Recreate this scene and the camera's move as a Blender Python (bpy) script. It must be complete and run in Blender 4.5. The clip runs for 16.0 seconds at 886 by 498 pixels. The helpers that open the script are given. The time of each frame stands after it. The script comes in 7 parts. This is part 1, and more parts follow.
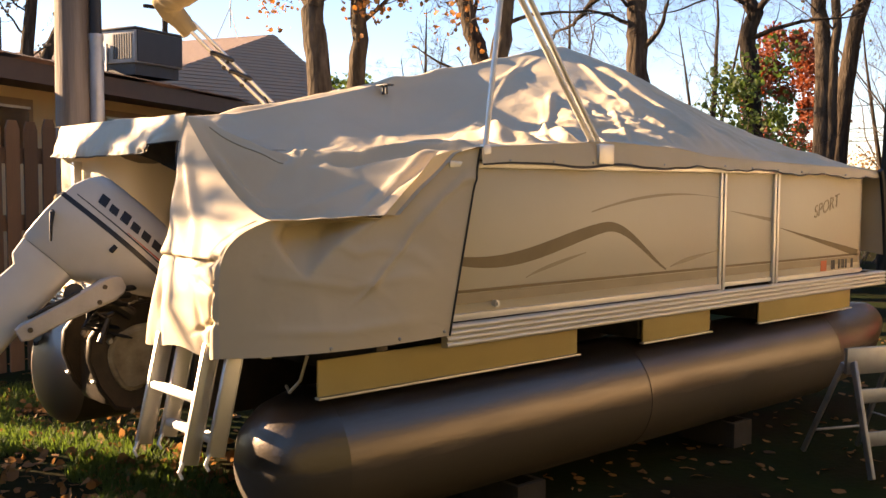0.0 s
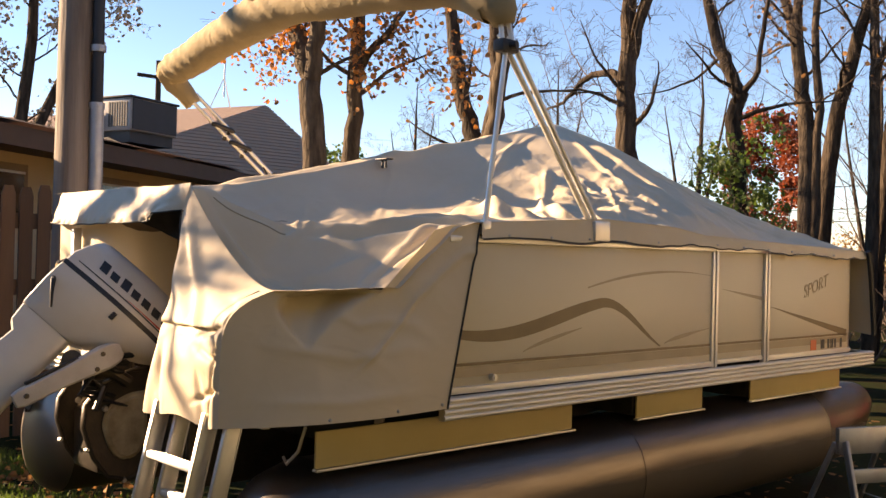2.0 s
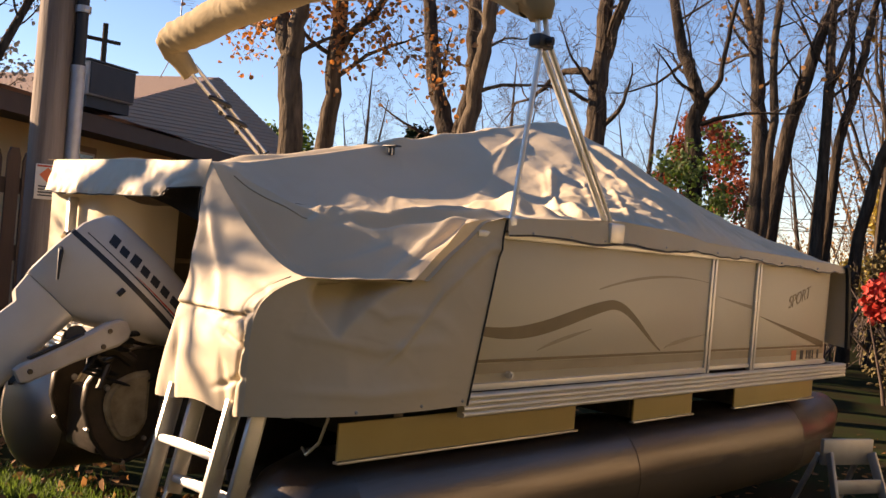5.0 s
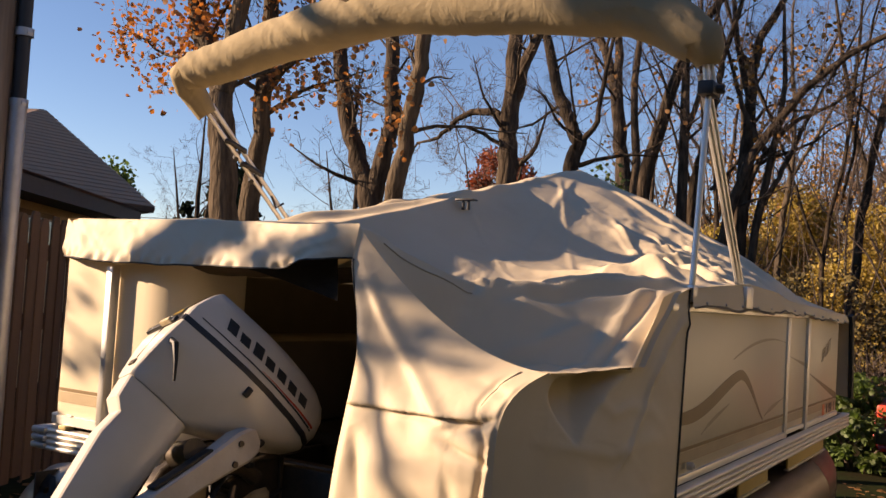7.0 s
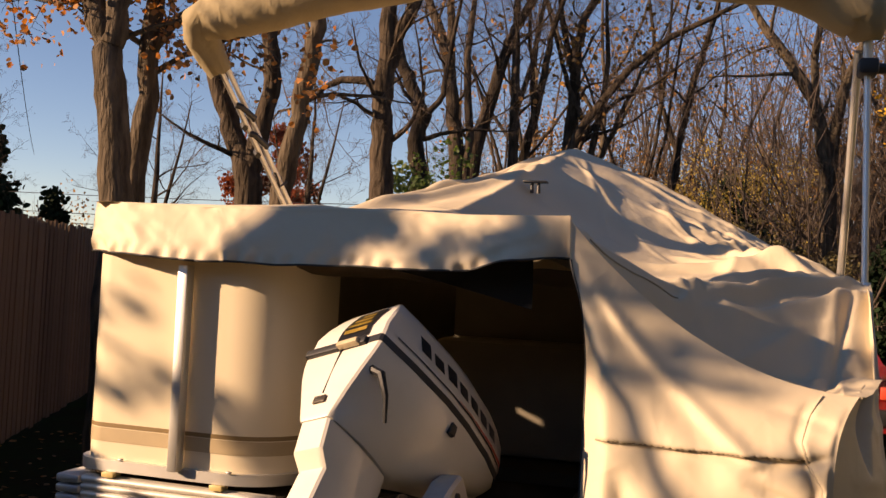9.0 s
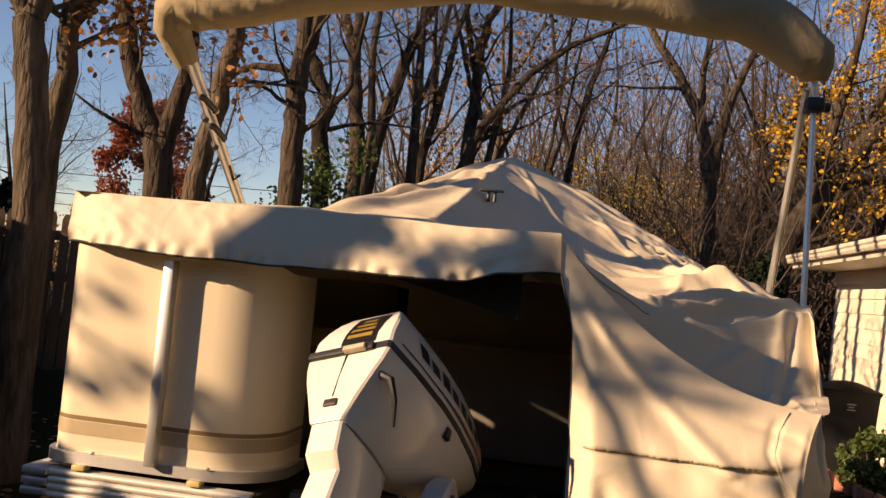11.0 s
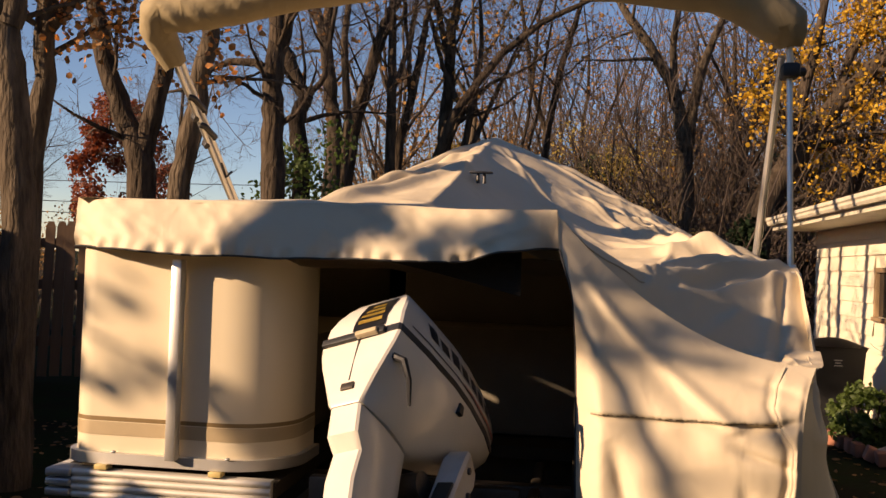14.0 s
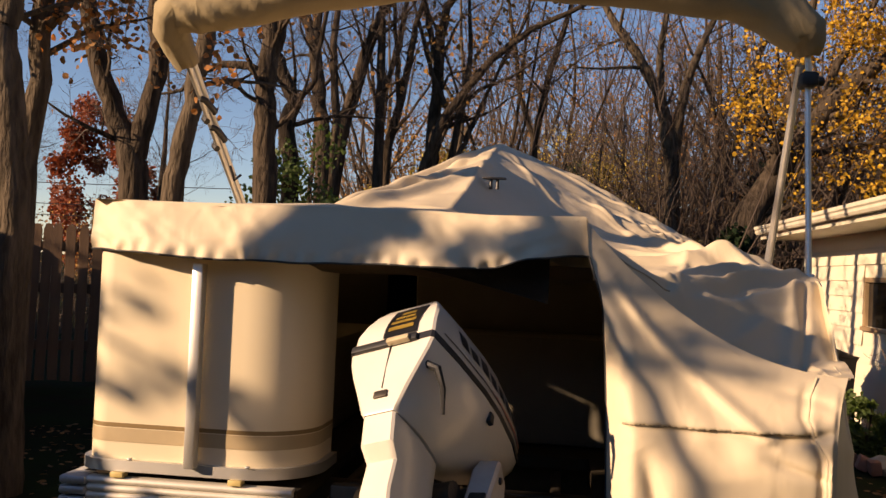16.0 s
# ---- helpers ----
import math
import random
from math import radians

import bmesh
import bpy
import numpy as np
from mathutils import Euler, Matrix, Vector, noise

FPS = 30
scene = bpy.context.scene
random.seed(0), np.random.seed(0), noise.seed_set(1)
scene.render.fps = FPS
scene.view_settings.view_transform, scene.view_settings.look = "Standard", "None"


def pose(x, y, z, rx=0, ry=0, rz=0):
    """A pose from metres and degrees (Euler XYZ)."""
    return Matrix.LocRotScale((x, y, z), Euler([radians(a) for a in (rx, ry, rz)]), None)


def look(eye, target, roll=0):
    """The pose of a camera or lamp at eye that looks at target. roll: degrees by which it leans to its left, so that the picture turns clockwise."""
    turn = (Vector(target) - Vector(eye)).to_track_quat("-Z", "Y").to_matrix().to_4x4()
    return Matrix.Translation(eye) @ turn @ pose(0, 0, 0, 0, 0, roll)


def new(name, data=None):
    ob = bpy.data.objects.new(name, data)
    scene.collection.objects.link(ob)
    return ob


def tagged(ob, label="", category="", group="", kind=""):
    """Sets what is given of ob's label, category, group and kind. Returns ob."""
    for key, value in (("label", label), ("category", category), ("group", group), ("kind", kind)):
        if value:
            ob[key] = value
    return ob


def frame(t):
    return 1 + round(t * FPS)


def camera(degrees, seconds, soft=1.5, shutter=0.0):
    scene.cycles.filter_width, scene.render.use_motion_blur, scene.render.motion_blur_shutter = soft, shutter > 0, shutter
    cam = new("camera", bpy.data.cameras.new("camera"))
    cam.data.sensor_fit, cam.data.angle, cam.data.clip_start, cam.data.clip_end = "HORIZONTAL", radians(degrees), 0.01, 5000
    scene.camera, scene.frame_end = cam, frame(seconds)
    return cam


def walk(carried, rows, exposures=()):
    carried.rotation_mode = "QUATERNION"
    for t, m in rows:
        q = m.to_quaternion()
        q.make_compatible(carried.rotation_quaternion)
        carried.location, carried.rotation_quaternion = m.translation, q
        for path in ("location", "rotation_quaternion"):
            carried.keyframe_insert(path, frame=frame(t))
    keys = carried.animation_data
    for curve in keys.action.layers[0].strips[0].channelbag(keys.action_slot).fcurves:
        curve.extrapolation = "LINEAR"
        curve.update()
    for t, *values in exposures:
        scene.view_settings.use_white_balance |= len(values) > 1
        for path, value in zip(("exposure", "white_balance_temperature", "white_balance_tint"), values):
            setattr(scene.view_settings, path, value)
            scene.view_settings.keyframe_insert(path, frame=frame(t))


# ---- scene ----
cam = camera(49.2, 16.0)
PATH = [
    (0, (4.293, -2.003, 1.594), (2.8, -0.679, 1.458), 0.3),
    (0.5, (4.256, -2.084, 1.599), (2.778, -0.738, 1.524), 0.6),
    (1, (4.282, -2.079, 1.599), (2.799, -0.738, 1.569), 1.3),
    (1.5, (4.289, -2.067, 1.598), (2.831, -0.698, 1.603), 1.2),
    (2, (4.284, -2.085, 1.603), (2.808, -0.736, 1.615), 1.4),
    (2.5, (4.281, -2.094, 1.588), (2.771, -0.783, 1.589), 3.1),
    (3, (4.277, -2.117, 1.598), (2.785, -0.786, 1.556), 4.8),
    (5.5, (3.656, -2.393, 1.626), (2.335, -0.891, 1.659), 4.2),
    (6, (3.248, -2.479, 1.66), (2.008, -0.912, 1.741), 3.9),
    (6.5, (2.783, -2.679, 1.655), (1.639, -1.042, 1.763), 3.9),
    (7, (2.322, -2.766, 1.669), (1.288, -1.057, 1.762), 3.6),
    (7.5, (1.857, -2.745, 1.721), (0.918, -0.98, 1.776), 3.8),
    (8, (1.432, -2.81, 1.672), (0.557, -1.012, 1.725), 4.7),
    (8.5, (1.088, -2.827, 1.683), (0.328, -0.979, 1.756), 4.0),
    (9, (0.745, -2.774, 1.698), (0.17, -0.859, 1.76), 3.0),
    (11.5, (0.411, -2.999, 1.727), (0.14, -1.018, 1.785), 5.9),
    (12, (0.397, -3.017, 1.714), (0.198, -1.027, 1.727), 5.4),
    (12.5, (0.386, -3.019, 1.712), (0.208, -1.027, 1.683), 4.5),
    (13, (0.386, -3.028, 1.714), (0.152, -1.043, 1.669), 3.1),
    (13.5, (0.386, -3.045, 1.715), (0.116, -1.064, 1.702), 2.3),
    (14, (0.373, -3.059, 1.718), (0.087, -1.08, 1.748), 2.1),
    (14.5, (0.359, -3.067, 1.715), (0.071, -1.089, 1.777), 2.5),
    (15, (0.343, -3.07, 1.716), (0.074, -1.089, 1.779), 2.7),
    (15.5, (0.327, -3.076, 1.713), (0.062, -1.094, 1.77), 2.0),
    (16, (0.218, -3.038, 1.713), (-0.027, -1.053, 1.757), 2.6),
]
walk(cam, [(t, look(eye, target, roll)) for t, eye, target, roll in PATH],
     exposures=[(0, 2.25, 9200, 27), (1, 2.14, 9000, 26), (3, 1.8, 8500, 27), (5.5, 1.52, 8150, 28), (7, 1.17, 8000, 28), (9, 0.98, 8900, 31), (11.5, 0.84, 8600, 28), (16, 0.81, 8500, 28)])

# ---- world, sun, exposure ----
SUN_AZ, SUN_EL = radians(238.0), radians(19.8)      # heading of the sun from +y, clockwise
world = bpy.data.worlds.new("sky_world")
scene.world = world
world.use_nodes = True
wn = world.node_tree
sky = wn.nodes.new("ShaderNodeTexSky")
sky.sky_type = "NISHITA"
sky.sun_disc = False
sky.sun_elevation, sky.sun_rotation = SUN_EL, SUN_AZ
sky.air_density, sky.dust_density, sky.ozone_density, sky.altitude = 1.0, 0.0, 3.5, 1500
wn.nodes["Background"].inputs["Strength"].default_value = 0.08
deep = wn.nodes.new("ShaderNodeHueSaturation")
deep.inputs["Saturation"].default_value = 1.1
wn.links.new(sky.outputs["Color"], deep.inputs["Color"])
wn.links.new(deep.outputs["Color"], wn.nodes["Background"].inputs["Color"])
to_sun = Vector((math.sin(SUN_AZ) * math.cos(SUN_EL), math.cos(SUN_AZ) * math.cos(SUN_EL), math.sin(SUN_EL)))
sun_data = bpy.data.lights.new("sun", "SUN")
sun_data.energy, sun_data.angle, sun_data.color = 5.0, radians(0.55), (1.0, 0.86, 0.64)
sun = new("sun", sun_data)
sun.matrix_world = look((0, 0, 30), Vector((0, 0, 30)) - to_sun)


# ---- materials ----
def material(name, base, rough=0.6, metal=0.0, second=None, scale=6.0, mix=0.5, fine=60.0, bump=0.1, bump_scale=None,
             stretch=(1, 1, 1), per_object=0.0, coat=0.0, spec=0.5, island=0.0):
    """A surface with a coarse stain pattern, a fine grain and a relief."""
    m = bpy.data.materials.new(name)
    m.use_nodes = True
    t = m.node_tree
    b = t.nodes["Principled BSDF"]
    b.inputs["Roughness"].default_value, b.inputs["Metallic"].default_value = rough, metal
    b.inputs["Specular IOR Level"].default_value = spec
    b.inputs["Coat Weight"].default_value = coat
    second = second or tuple(c * 0.7 for c in base)
    tc = t.nodes.new("ShaderNodeTexCoord")
    mp = t.nodes.new("ShaderNodeMapping")
    mp.inputs["Scale"].default_value = stretch
    t.links.new(tc.outputs["Object"], mp.inputs["Vector"])
    n1, n2 = t.nodes.new("ShaderNodeTexNoise"), t.nodes.new("ShaderNodeTexNoise")
    n1.inputs["Scale"].default_value, n1.inputs["Detail"].default_value = scale, 5
    n2.inputs["Scale"].default_value, n2.inputs["Detail"].default_value = fine, 3
    for n in (n1, n2):
        t.links.new(mp.outputs["Vector"], n.inputs["Vector"])
    ramp = t.nodes.new("ShaderNodeMapRange")
    ramp.inputs["From Min"].default_value, ramp.inputs["From Max"].default_value = 0.35, 0.7
    t.links.new(n1.outputs["Fac"], ramp.inputs["Value"])
    add = t.nodes.new("ShaderNodeMath")
    add.operation = "MULTIPLY_ADD"
    add.inputs[1].default_value = 0.35
    t.links.new(n2.outputs["Fac"], add.inputs[0])
    t.links.new(ramp.outputs["Result"], add.inputs[2])
    mul = t.nodes.new("ShaderNodeMath")
    mul.operation = "MULTIPLY"
    mul.inputs[1].default_value = mix
    t.links.new(add.outputs["Value"], mul.inputs[0])
    mixer = t.nodes.new("ShaderNodeMix")
    mixer.data_type = "RGBA"
    mixer.inputs["A"].default_value, mixer.inputs["B"].default_value = (*base, 1), (*second, 1)
    t.links.new(mul.outputs["Value"], mixer.inputs["Factor"])
    colour = mixer.outputs["Result"]
    if per_object or island:
        hsv = t.nodes.new("ShaderNodeHueSaturation")
        if island:
            rnd = t.nodes.new("ShaderNodeNewGeometry").outputs["Random Per Island"]
        else:
            rnd = t.nodes.new("ShaderNodeObjectInfo").outputs["Random"]
        amount = per_object or island
        mr = t.nodes.new("ShaderNodeMapRange")
        mr.inputs["To Min"].default_value, mr.inputs["To Max"].default_value = 1 - amount, 1 + amount
        t.links.new(rnd, mr.inputs["Value"])
        t.links.new(mr.outputs["Result"], hsv.inputs["Value"])
        t.links.new(colour, hsv.inputs["Color"])
        colour = hsv.outputs["Color"]
    t.links.new(colour, b.inputs["Base Color"])
    if bump:
        bp = t.nodes.new("ShaderNodeBump")
        bp.inputs["Strength"].default_value, bp.inputs["Distance"].default_value = bump, 0.01
        n3 = n2
        if bump_scale:
            n3 = t.nodes.new("ShaderNodeTexNoise")
            n3.inputs["Scale"].default_value, n3.inputs["Detail"].default_value = bump_scale, 4
            t.links.new(mp.outputs["Vector"], n3.inputs["Vector"])
        t.links.new(n3.outputs["Fac"], bp.inputs["Height"])
        t.links.new(bp.outputs["Normal"], b.inputs["Normal"])
    return m


CANVAS = material("canvas", (0.615, 0.515, 0.37), 0.62, second=(0.51, 0.425, 0.30), scale=2.5, mix=0.5, fine=500, bump=0.10, spec=0.4)
def let_through(m, colour, share):
    """Thin cloth: part of the light that falls on its back shows on its face."""
    t = m.node_tree
    out, b = t.nodes["Material Output"], t.nodes["Principled BSDF"]
    tr, mx = t.nodes.new("ShaderNodeBsdfTranslucent"), t.nodes.new("ShaderNodeMixShader")
    tr.inputs["Color"].default_value = (*colour, 1)
    mx.inputs["Fac"].default_value = share
    t.links.new(b.outputs["BSDF"], mx.inputs[1])
    t.links.new(tr.outputs["BSDF"], mx.inputs[2])
    t.links.new(mx.outputs["Shader"], out.inputs["Surface"])




def creased(m, scale, strength):
    """Adds the small creases of much-folded cloth to a material's relief."""
    t = m.node_tree
    fine = t.nodes["Bump"]
    tc, mp = t.nodes.new("ShaderNodeTexCoord"), t.nodes.new("ShaderNodeMapping")
    mp.inputs["Rotation"].default_value, mp.inputs["Scale"].default_value = (0.3, 0.2, 0.7), (1.0, 0.45, 0.8)
    n, ridge_, b = t.nodes.new("ShaderNodeTexNoise"), t.nodes.new("ShaderNodeMath"), t.nodes.new("ShaderNodeBump")
    n.inputs["Scale"].default_value, n.inputs["Detail"].default_value, n.inputs["Distortion"].default_value = scale, 3, 0.6
    sub = t.nodes.new("ShaderNodeMath")
    sub.operation, ridge_.operation = "SUBTRACT", "ABSOLUTE"
    sub.inputs[1].default_value = 0.5
    b.inputs["Strength"].default_value, b.inputs["Distance"].default_value = strength, 0.03
    b.invert = True
    t.links.new(tc.outputs["Object"], mp.inputs["Vector"])
    t.links.new(mp.outputs["Vector"], n.inputs["Vector"])
    t.links.new(n.outputs["Fac"], sub.inputs[0])
    t.links.new(sub.outputs["Value"], ridge_.inputs[0])
    t.links.new(ridge_.outputs["Value"], b.inputs["Height"])
    t.links.new(b.outputs["Normal"], fine.inputs["Normal"])


creased(CANVAS, 5.0, 0.30)
let_through(CANVAS, (0.5, 0.36, 0.16), 0.045)
CANVAS_BOOT = material("boot_canvas", (0.31, 0.25, 0.155), 0.85, second=(0.21, 0.168, 0.10), scale=5, fine=400, bump=0.2, bump_scale=40, spec=0.2)
# near-black, so that the shade under the lip is in the colour
SHADE_CLOTH = material("shade_cloth", (0.014, 0.011, 0.009), 0.9, scale=9, bump=0.3)
creased(CANVAS_BOOT, 8.0, 0.4)
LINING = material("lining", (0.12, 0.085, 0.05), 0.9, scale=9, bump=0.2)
HEM = material("hem", (0.015, 0.014, 0.013), 0.6, bump=0.1)
PANEL = material("cream_panel", (0.62, 0.53, 0.38), 0.38, second=(0.55, 0.46, 0.32), scale=1.6, mix=0.35, fine=25, bump=0.02, bump_scale=3)
SWOOSH = material("tan_decal", (0.20, 0.13, 0.055), 0.45, bump=0)
STRIPE = material("beige_decal", (0.40, 0.31, 0.19), 0.45, bump=0)
ORANGE = material("orange_decal", (0.75, 0.17, 0.06), 0.5, bump=0)
INK = material("black_decal", (0.02, 0.02, 0.022), 0.4, bump=0)
RED = material("red_decal", (0.55, 0.06, 0.03), 0.4, bump=0)
ALU = material("aluminium", (0.72, 0.70, 0.66), 0.46, 0.9, second=(0.55, 0.53, 0.5), scale=9, mix=0.4, fine=120, bump=0.04)
TRIM = material("ribbed_trim", (0.70, 0.66, 0.58), 0.4, 0.35, second=(0.55, 0.5, 0.43), scale=5, mix=0.4, fine=90, bump=0.04)
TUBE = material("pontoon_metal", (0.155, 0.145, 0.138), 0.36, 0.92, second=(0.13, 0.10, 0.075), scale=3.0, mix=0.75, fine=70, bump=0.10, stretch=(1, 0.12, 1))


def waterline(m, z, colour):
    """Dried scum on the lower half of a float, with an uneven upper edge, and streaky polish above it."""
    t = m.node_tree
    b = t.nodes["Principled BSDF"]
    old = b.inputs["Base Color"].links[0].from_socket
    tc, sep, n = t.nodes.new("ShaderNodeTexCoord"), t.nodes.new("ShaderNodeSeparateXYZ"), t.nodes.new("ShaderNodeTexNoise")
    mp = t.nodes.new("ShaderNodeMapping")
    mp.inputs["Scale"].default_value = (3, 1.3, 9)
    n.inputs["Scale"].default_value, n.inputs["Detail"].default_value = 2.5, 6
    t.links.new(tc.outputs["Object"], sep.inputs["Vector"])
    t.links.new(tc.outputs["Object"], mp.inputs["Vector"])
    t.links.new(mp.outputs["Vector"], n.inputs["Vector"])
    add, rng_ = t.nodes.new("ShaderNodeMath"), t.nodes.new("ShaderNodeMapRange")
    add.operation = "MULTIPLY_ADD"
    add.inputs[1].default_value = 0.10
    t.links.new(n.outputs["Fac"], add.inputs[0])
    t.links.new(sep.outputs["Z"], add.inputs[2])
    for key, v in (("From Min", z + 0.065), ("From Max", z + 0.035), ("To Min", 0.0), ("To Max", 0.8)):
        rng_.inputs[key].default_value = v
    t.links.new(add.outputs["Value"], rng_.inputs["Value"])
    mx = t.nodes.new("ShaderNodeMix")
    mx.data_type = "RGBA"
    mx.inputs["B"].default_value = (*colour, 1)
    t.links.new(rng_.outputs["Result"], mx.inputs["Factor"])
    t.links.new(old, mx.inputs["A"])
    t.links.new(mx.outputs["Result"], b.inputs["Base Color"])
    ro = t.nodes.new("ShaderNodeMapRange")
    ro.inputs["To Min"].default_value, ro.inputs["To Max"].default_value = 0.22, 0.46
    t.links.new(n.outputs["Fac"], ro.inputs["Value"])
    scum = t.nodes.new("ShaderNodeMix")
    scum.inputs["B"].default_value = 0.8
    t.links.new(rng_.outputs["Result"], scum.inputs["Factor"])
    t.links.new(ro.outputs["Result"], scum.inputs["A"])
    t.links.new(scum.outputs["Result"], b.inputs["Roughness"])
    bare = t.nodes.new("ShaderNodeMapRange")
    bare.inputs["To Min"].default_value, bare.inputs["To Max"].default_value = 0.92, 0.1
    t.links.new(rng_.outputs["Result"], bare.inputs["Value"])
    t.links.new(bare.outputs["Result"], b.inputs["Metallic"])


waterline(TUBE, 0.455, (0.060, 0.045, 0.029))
CAP = material("end_cap_metal", (0.30, 0.265, 0.225), 0.42, 0.9, second=(0.30, 0.25, 0.20), scale=7, mix=0.5, fine=60, bump=0.05)
SKIRT = material("skirt_panel", (0.52, 0.40, 0.17), 0.5, second=(0.42, 0.31, 0.12), scale=3, mix=0.4, bump=0.02)
MOTOR = material("white_gelcoat", (0.64, 0.60, 0.53), 0.32, second=(0.50, 0.46, 0.39), scale=7, mix=0.3, bump=0.01, coat=0.3)
CASTING = material("stained_casting", (0.52, 0.43, 0.28), 0.42, second=(0.20, 0.145, 0.08), scale=9, mix=0.8, fine=70, bump=0.15)
PALECAST = material("pale_casting", (0.52, 0.49, 0.45), 0.4, second=(0.34, 0.30, 0.26), scale=10, mix=0.5, fine=60, bump=0.1)
GOLD = material("gold_print", (0.45, 0.30, 0.06), 0.4, bump=0)
RUBBER = material("black_rubber", (0.012, 0.012, 0.013), 0.55, bump=0.1)
DARKMETAL = material("cast_bracket", (0.06, 0.052, 0.045), 0.45, 0.7, second=(0.1, 0.08, 0.06), scale=14, mix=0.8, bump=0.15)
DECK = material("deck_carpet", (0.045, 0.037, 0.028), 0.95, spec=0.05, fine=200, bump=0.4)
# toned down so the gloom under the cover is partly in the vinyl
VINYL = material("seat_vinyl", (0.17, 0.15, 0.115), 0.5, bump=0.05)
BARK = material("bark", (0.020, 0.015, 0.011), 0.95, spec=0.1, second=(0.085, 0.064, 0.047), scale=14, mix=0.85, fine=60, bump=1.0, bump_scale=30, stretch=(1, 1, 0.22), per_object=0.25)
BARK_PALE = material("pale_bark", (0.036, 0.028, 0.020), 0.95, spec=0.1, second=(0.14, 0.108, 0.078), scale=14, mix=0.85, fine=60, bump=1.0, bump_scale=30, stretch=(1, 1, 0.22), per_object=0.15)
for rough_bark in (BARK, BARK_PALE):
    rough_bark.node_tree.nodes["Bump"].inputs["Distance"].default_value = 0.045
TWIG = material("twig_bark", (0.085, 0.06, 0.045), 0.9, second=(0.05, 0.035, 0.028), bump=0, scale=5, per_object=0.3)
POLEWOOD = material("pole_wood", (0.26, 0.22, 0.185), 0.9, second=(0.11, 0.085, 0.068), scale=9, mix=0.9, fine=70, bump=1.0, bump_scale=30, stretch=(1, 1, 0.06))
FENCEWOOD = material("fence_wood", (0.17, 0.10, 0.058), 0.9, second=(0.085, 0.05, 0.03), scale=5, mix=0.8, fine=50, bump=0.4, stretch=(1, 1, 0.1), per_object=0.3)
STUCCO = material("tan_wall", (0.60, 0.45, 0.25), 0.85, second=(0.5, 0.37, 0.2), scale=2, mix=0.4, fine=80, bump=0.2)
FASCIA = material("dark_fascia", (0.09, 0.055, 0.035), 0.7, bump=0.1)
SHINGLE = material("shingle", (0.19, 0.125, 0.095), 0.95, second=(0.12, 0.08, 0.062), scale=12, fine=90, bump=0.5, per_object=0.2)
SIDING_BROWN = material("brown_siding", (0.42, 0.225, 0.13), 0.9, second=(0.26, 0.185, 0.14), scale=4, bump=0.1)
GREEN_WALL = material("green_wall", (0.055, 0.06, 0.035), 0.9, second=(0.04, 0.042, 0.026), scale=3, bump=0.1)
SIDING_CREAM = material("cream_siding", (0.66, 0.60, 0.46), 0.7, second=(0.58, 0.51, 0.38), scale=2, mix=0.4, bump=0.05)
GUTTER = material("gutter_paint", (0.60, 0.54, 0.42), 0.5, bump=0.03)
GLASS = material("window_glass", (0.012, 0.013, 0.015), 0.06, bump=0)
FRAMEWOOD = material("window_frame_wood", (0.30, 0.20, 0.11), 0.7, bump=0.1)
ACMETAL = material("ac_cabinet", (0.34, 0.33, 0.31), 0.6, second=(0.26, 0.25, 0.23), scale=6, bump=0.05)
ACDARK = material("ac_grille", (0.05, 0.045, 0.042), 0.6, bump=0.1)
GROUND = material("ground_soil", (0.022, 0.015, 0.009), 1.0, spec=0.03, second=(0.016, 0.026, 0.008), scale=1.6, mix=0.9, fine=18, bump=0.8, bump_scale=25)
GRASS = material("grass_blade", (0.034, 0.068, 0.011), 0.7, second=(0.075, 0.085, 0.02), scale=3, bump=0, island=0.4)
DRYLEAF = material("dry_leaf", (0.30, 0.15, 0.05), 0.8, second=(0.16, 0.08, 0.035), scale=4, bump=0, island=0.5)
LEAF_ORANGE = material("orange_leaf", (0.46, 0.215, 0.07), 0.7, second=(0.30, 0.115, 0.035), scale=4, bump=0, island=0.5)
LEAF_YELLOW = material("yellow_leaf", (0.58, 0.34, 0.03), 0.7, second=(0.36, 0.19, 0.02), scale=2, bump=0, island=0.45)
LEAF_OCHRE = material("ochre_leaf", (0.30, 0.145, 0.025), 0.75, second=(0.16, 0.08, 0.02), scale=2, bump=0, island=0.5)
LEAF_GOLD = material("gold_leaf", (0.40, 0.29, 0.07), 0.75, second=(0.20, 0.15, 0.04), scale=2, bump=0, island=0.5)
LEAF_OLIVE = material("olive_gold_leaf", (0.10, 0.072, 0.02), 0.8, second=(0.06, 0.05, 0.016), scale=3, bump=0, island=0.5)
LEAF_PALE = material("pale_dry_leaf", (0.34, 0.29, 0.22), 0.8, second=(0.22, 0.17, 0.12), scale=4, bump=0, island=0.4)
LEAF_GREEN = material("green_leaf", (0.055, 0.095, 0.022), 0.6, second=(0.09, 0.11, 0.03), scale=3, bump=0, island=0.5)
LEAF_RED = material("russet_leaf", (0.22, 0.055, 0.02), 0.7, second=(0.12, 0.04, 0.02), scale=2, bump=0, island=0.4)
LEAF_SCARLET = material("scarlet_leaf", (0.42, 0.035, 0.02), 0.6, bump=0, island=0.4)
NEEDLE = material("conifer_needle", (0.012, 0.024, 0.010), 0.8, spec=0.1, bump=0, island=0.4)
CARPAINT = material("red_car_paint", (0.22, 0.008, 0.007), 0.3, coat=0.4, second=(0.17, 0.007, 0.006), scale=2, mix=0.3, bump=0)
CONCRETE = material("concrete", (0.028, 0.024, 0.02), 0.95, second=(0.05, 0.042, 0.036), scale=8, fine=60, bump=0.4)
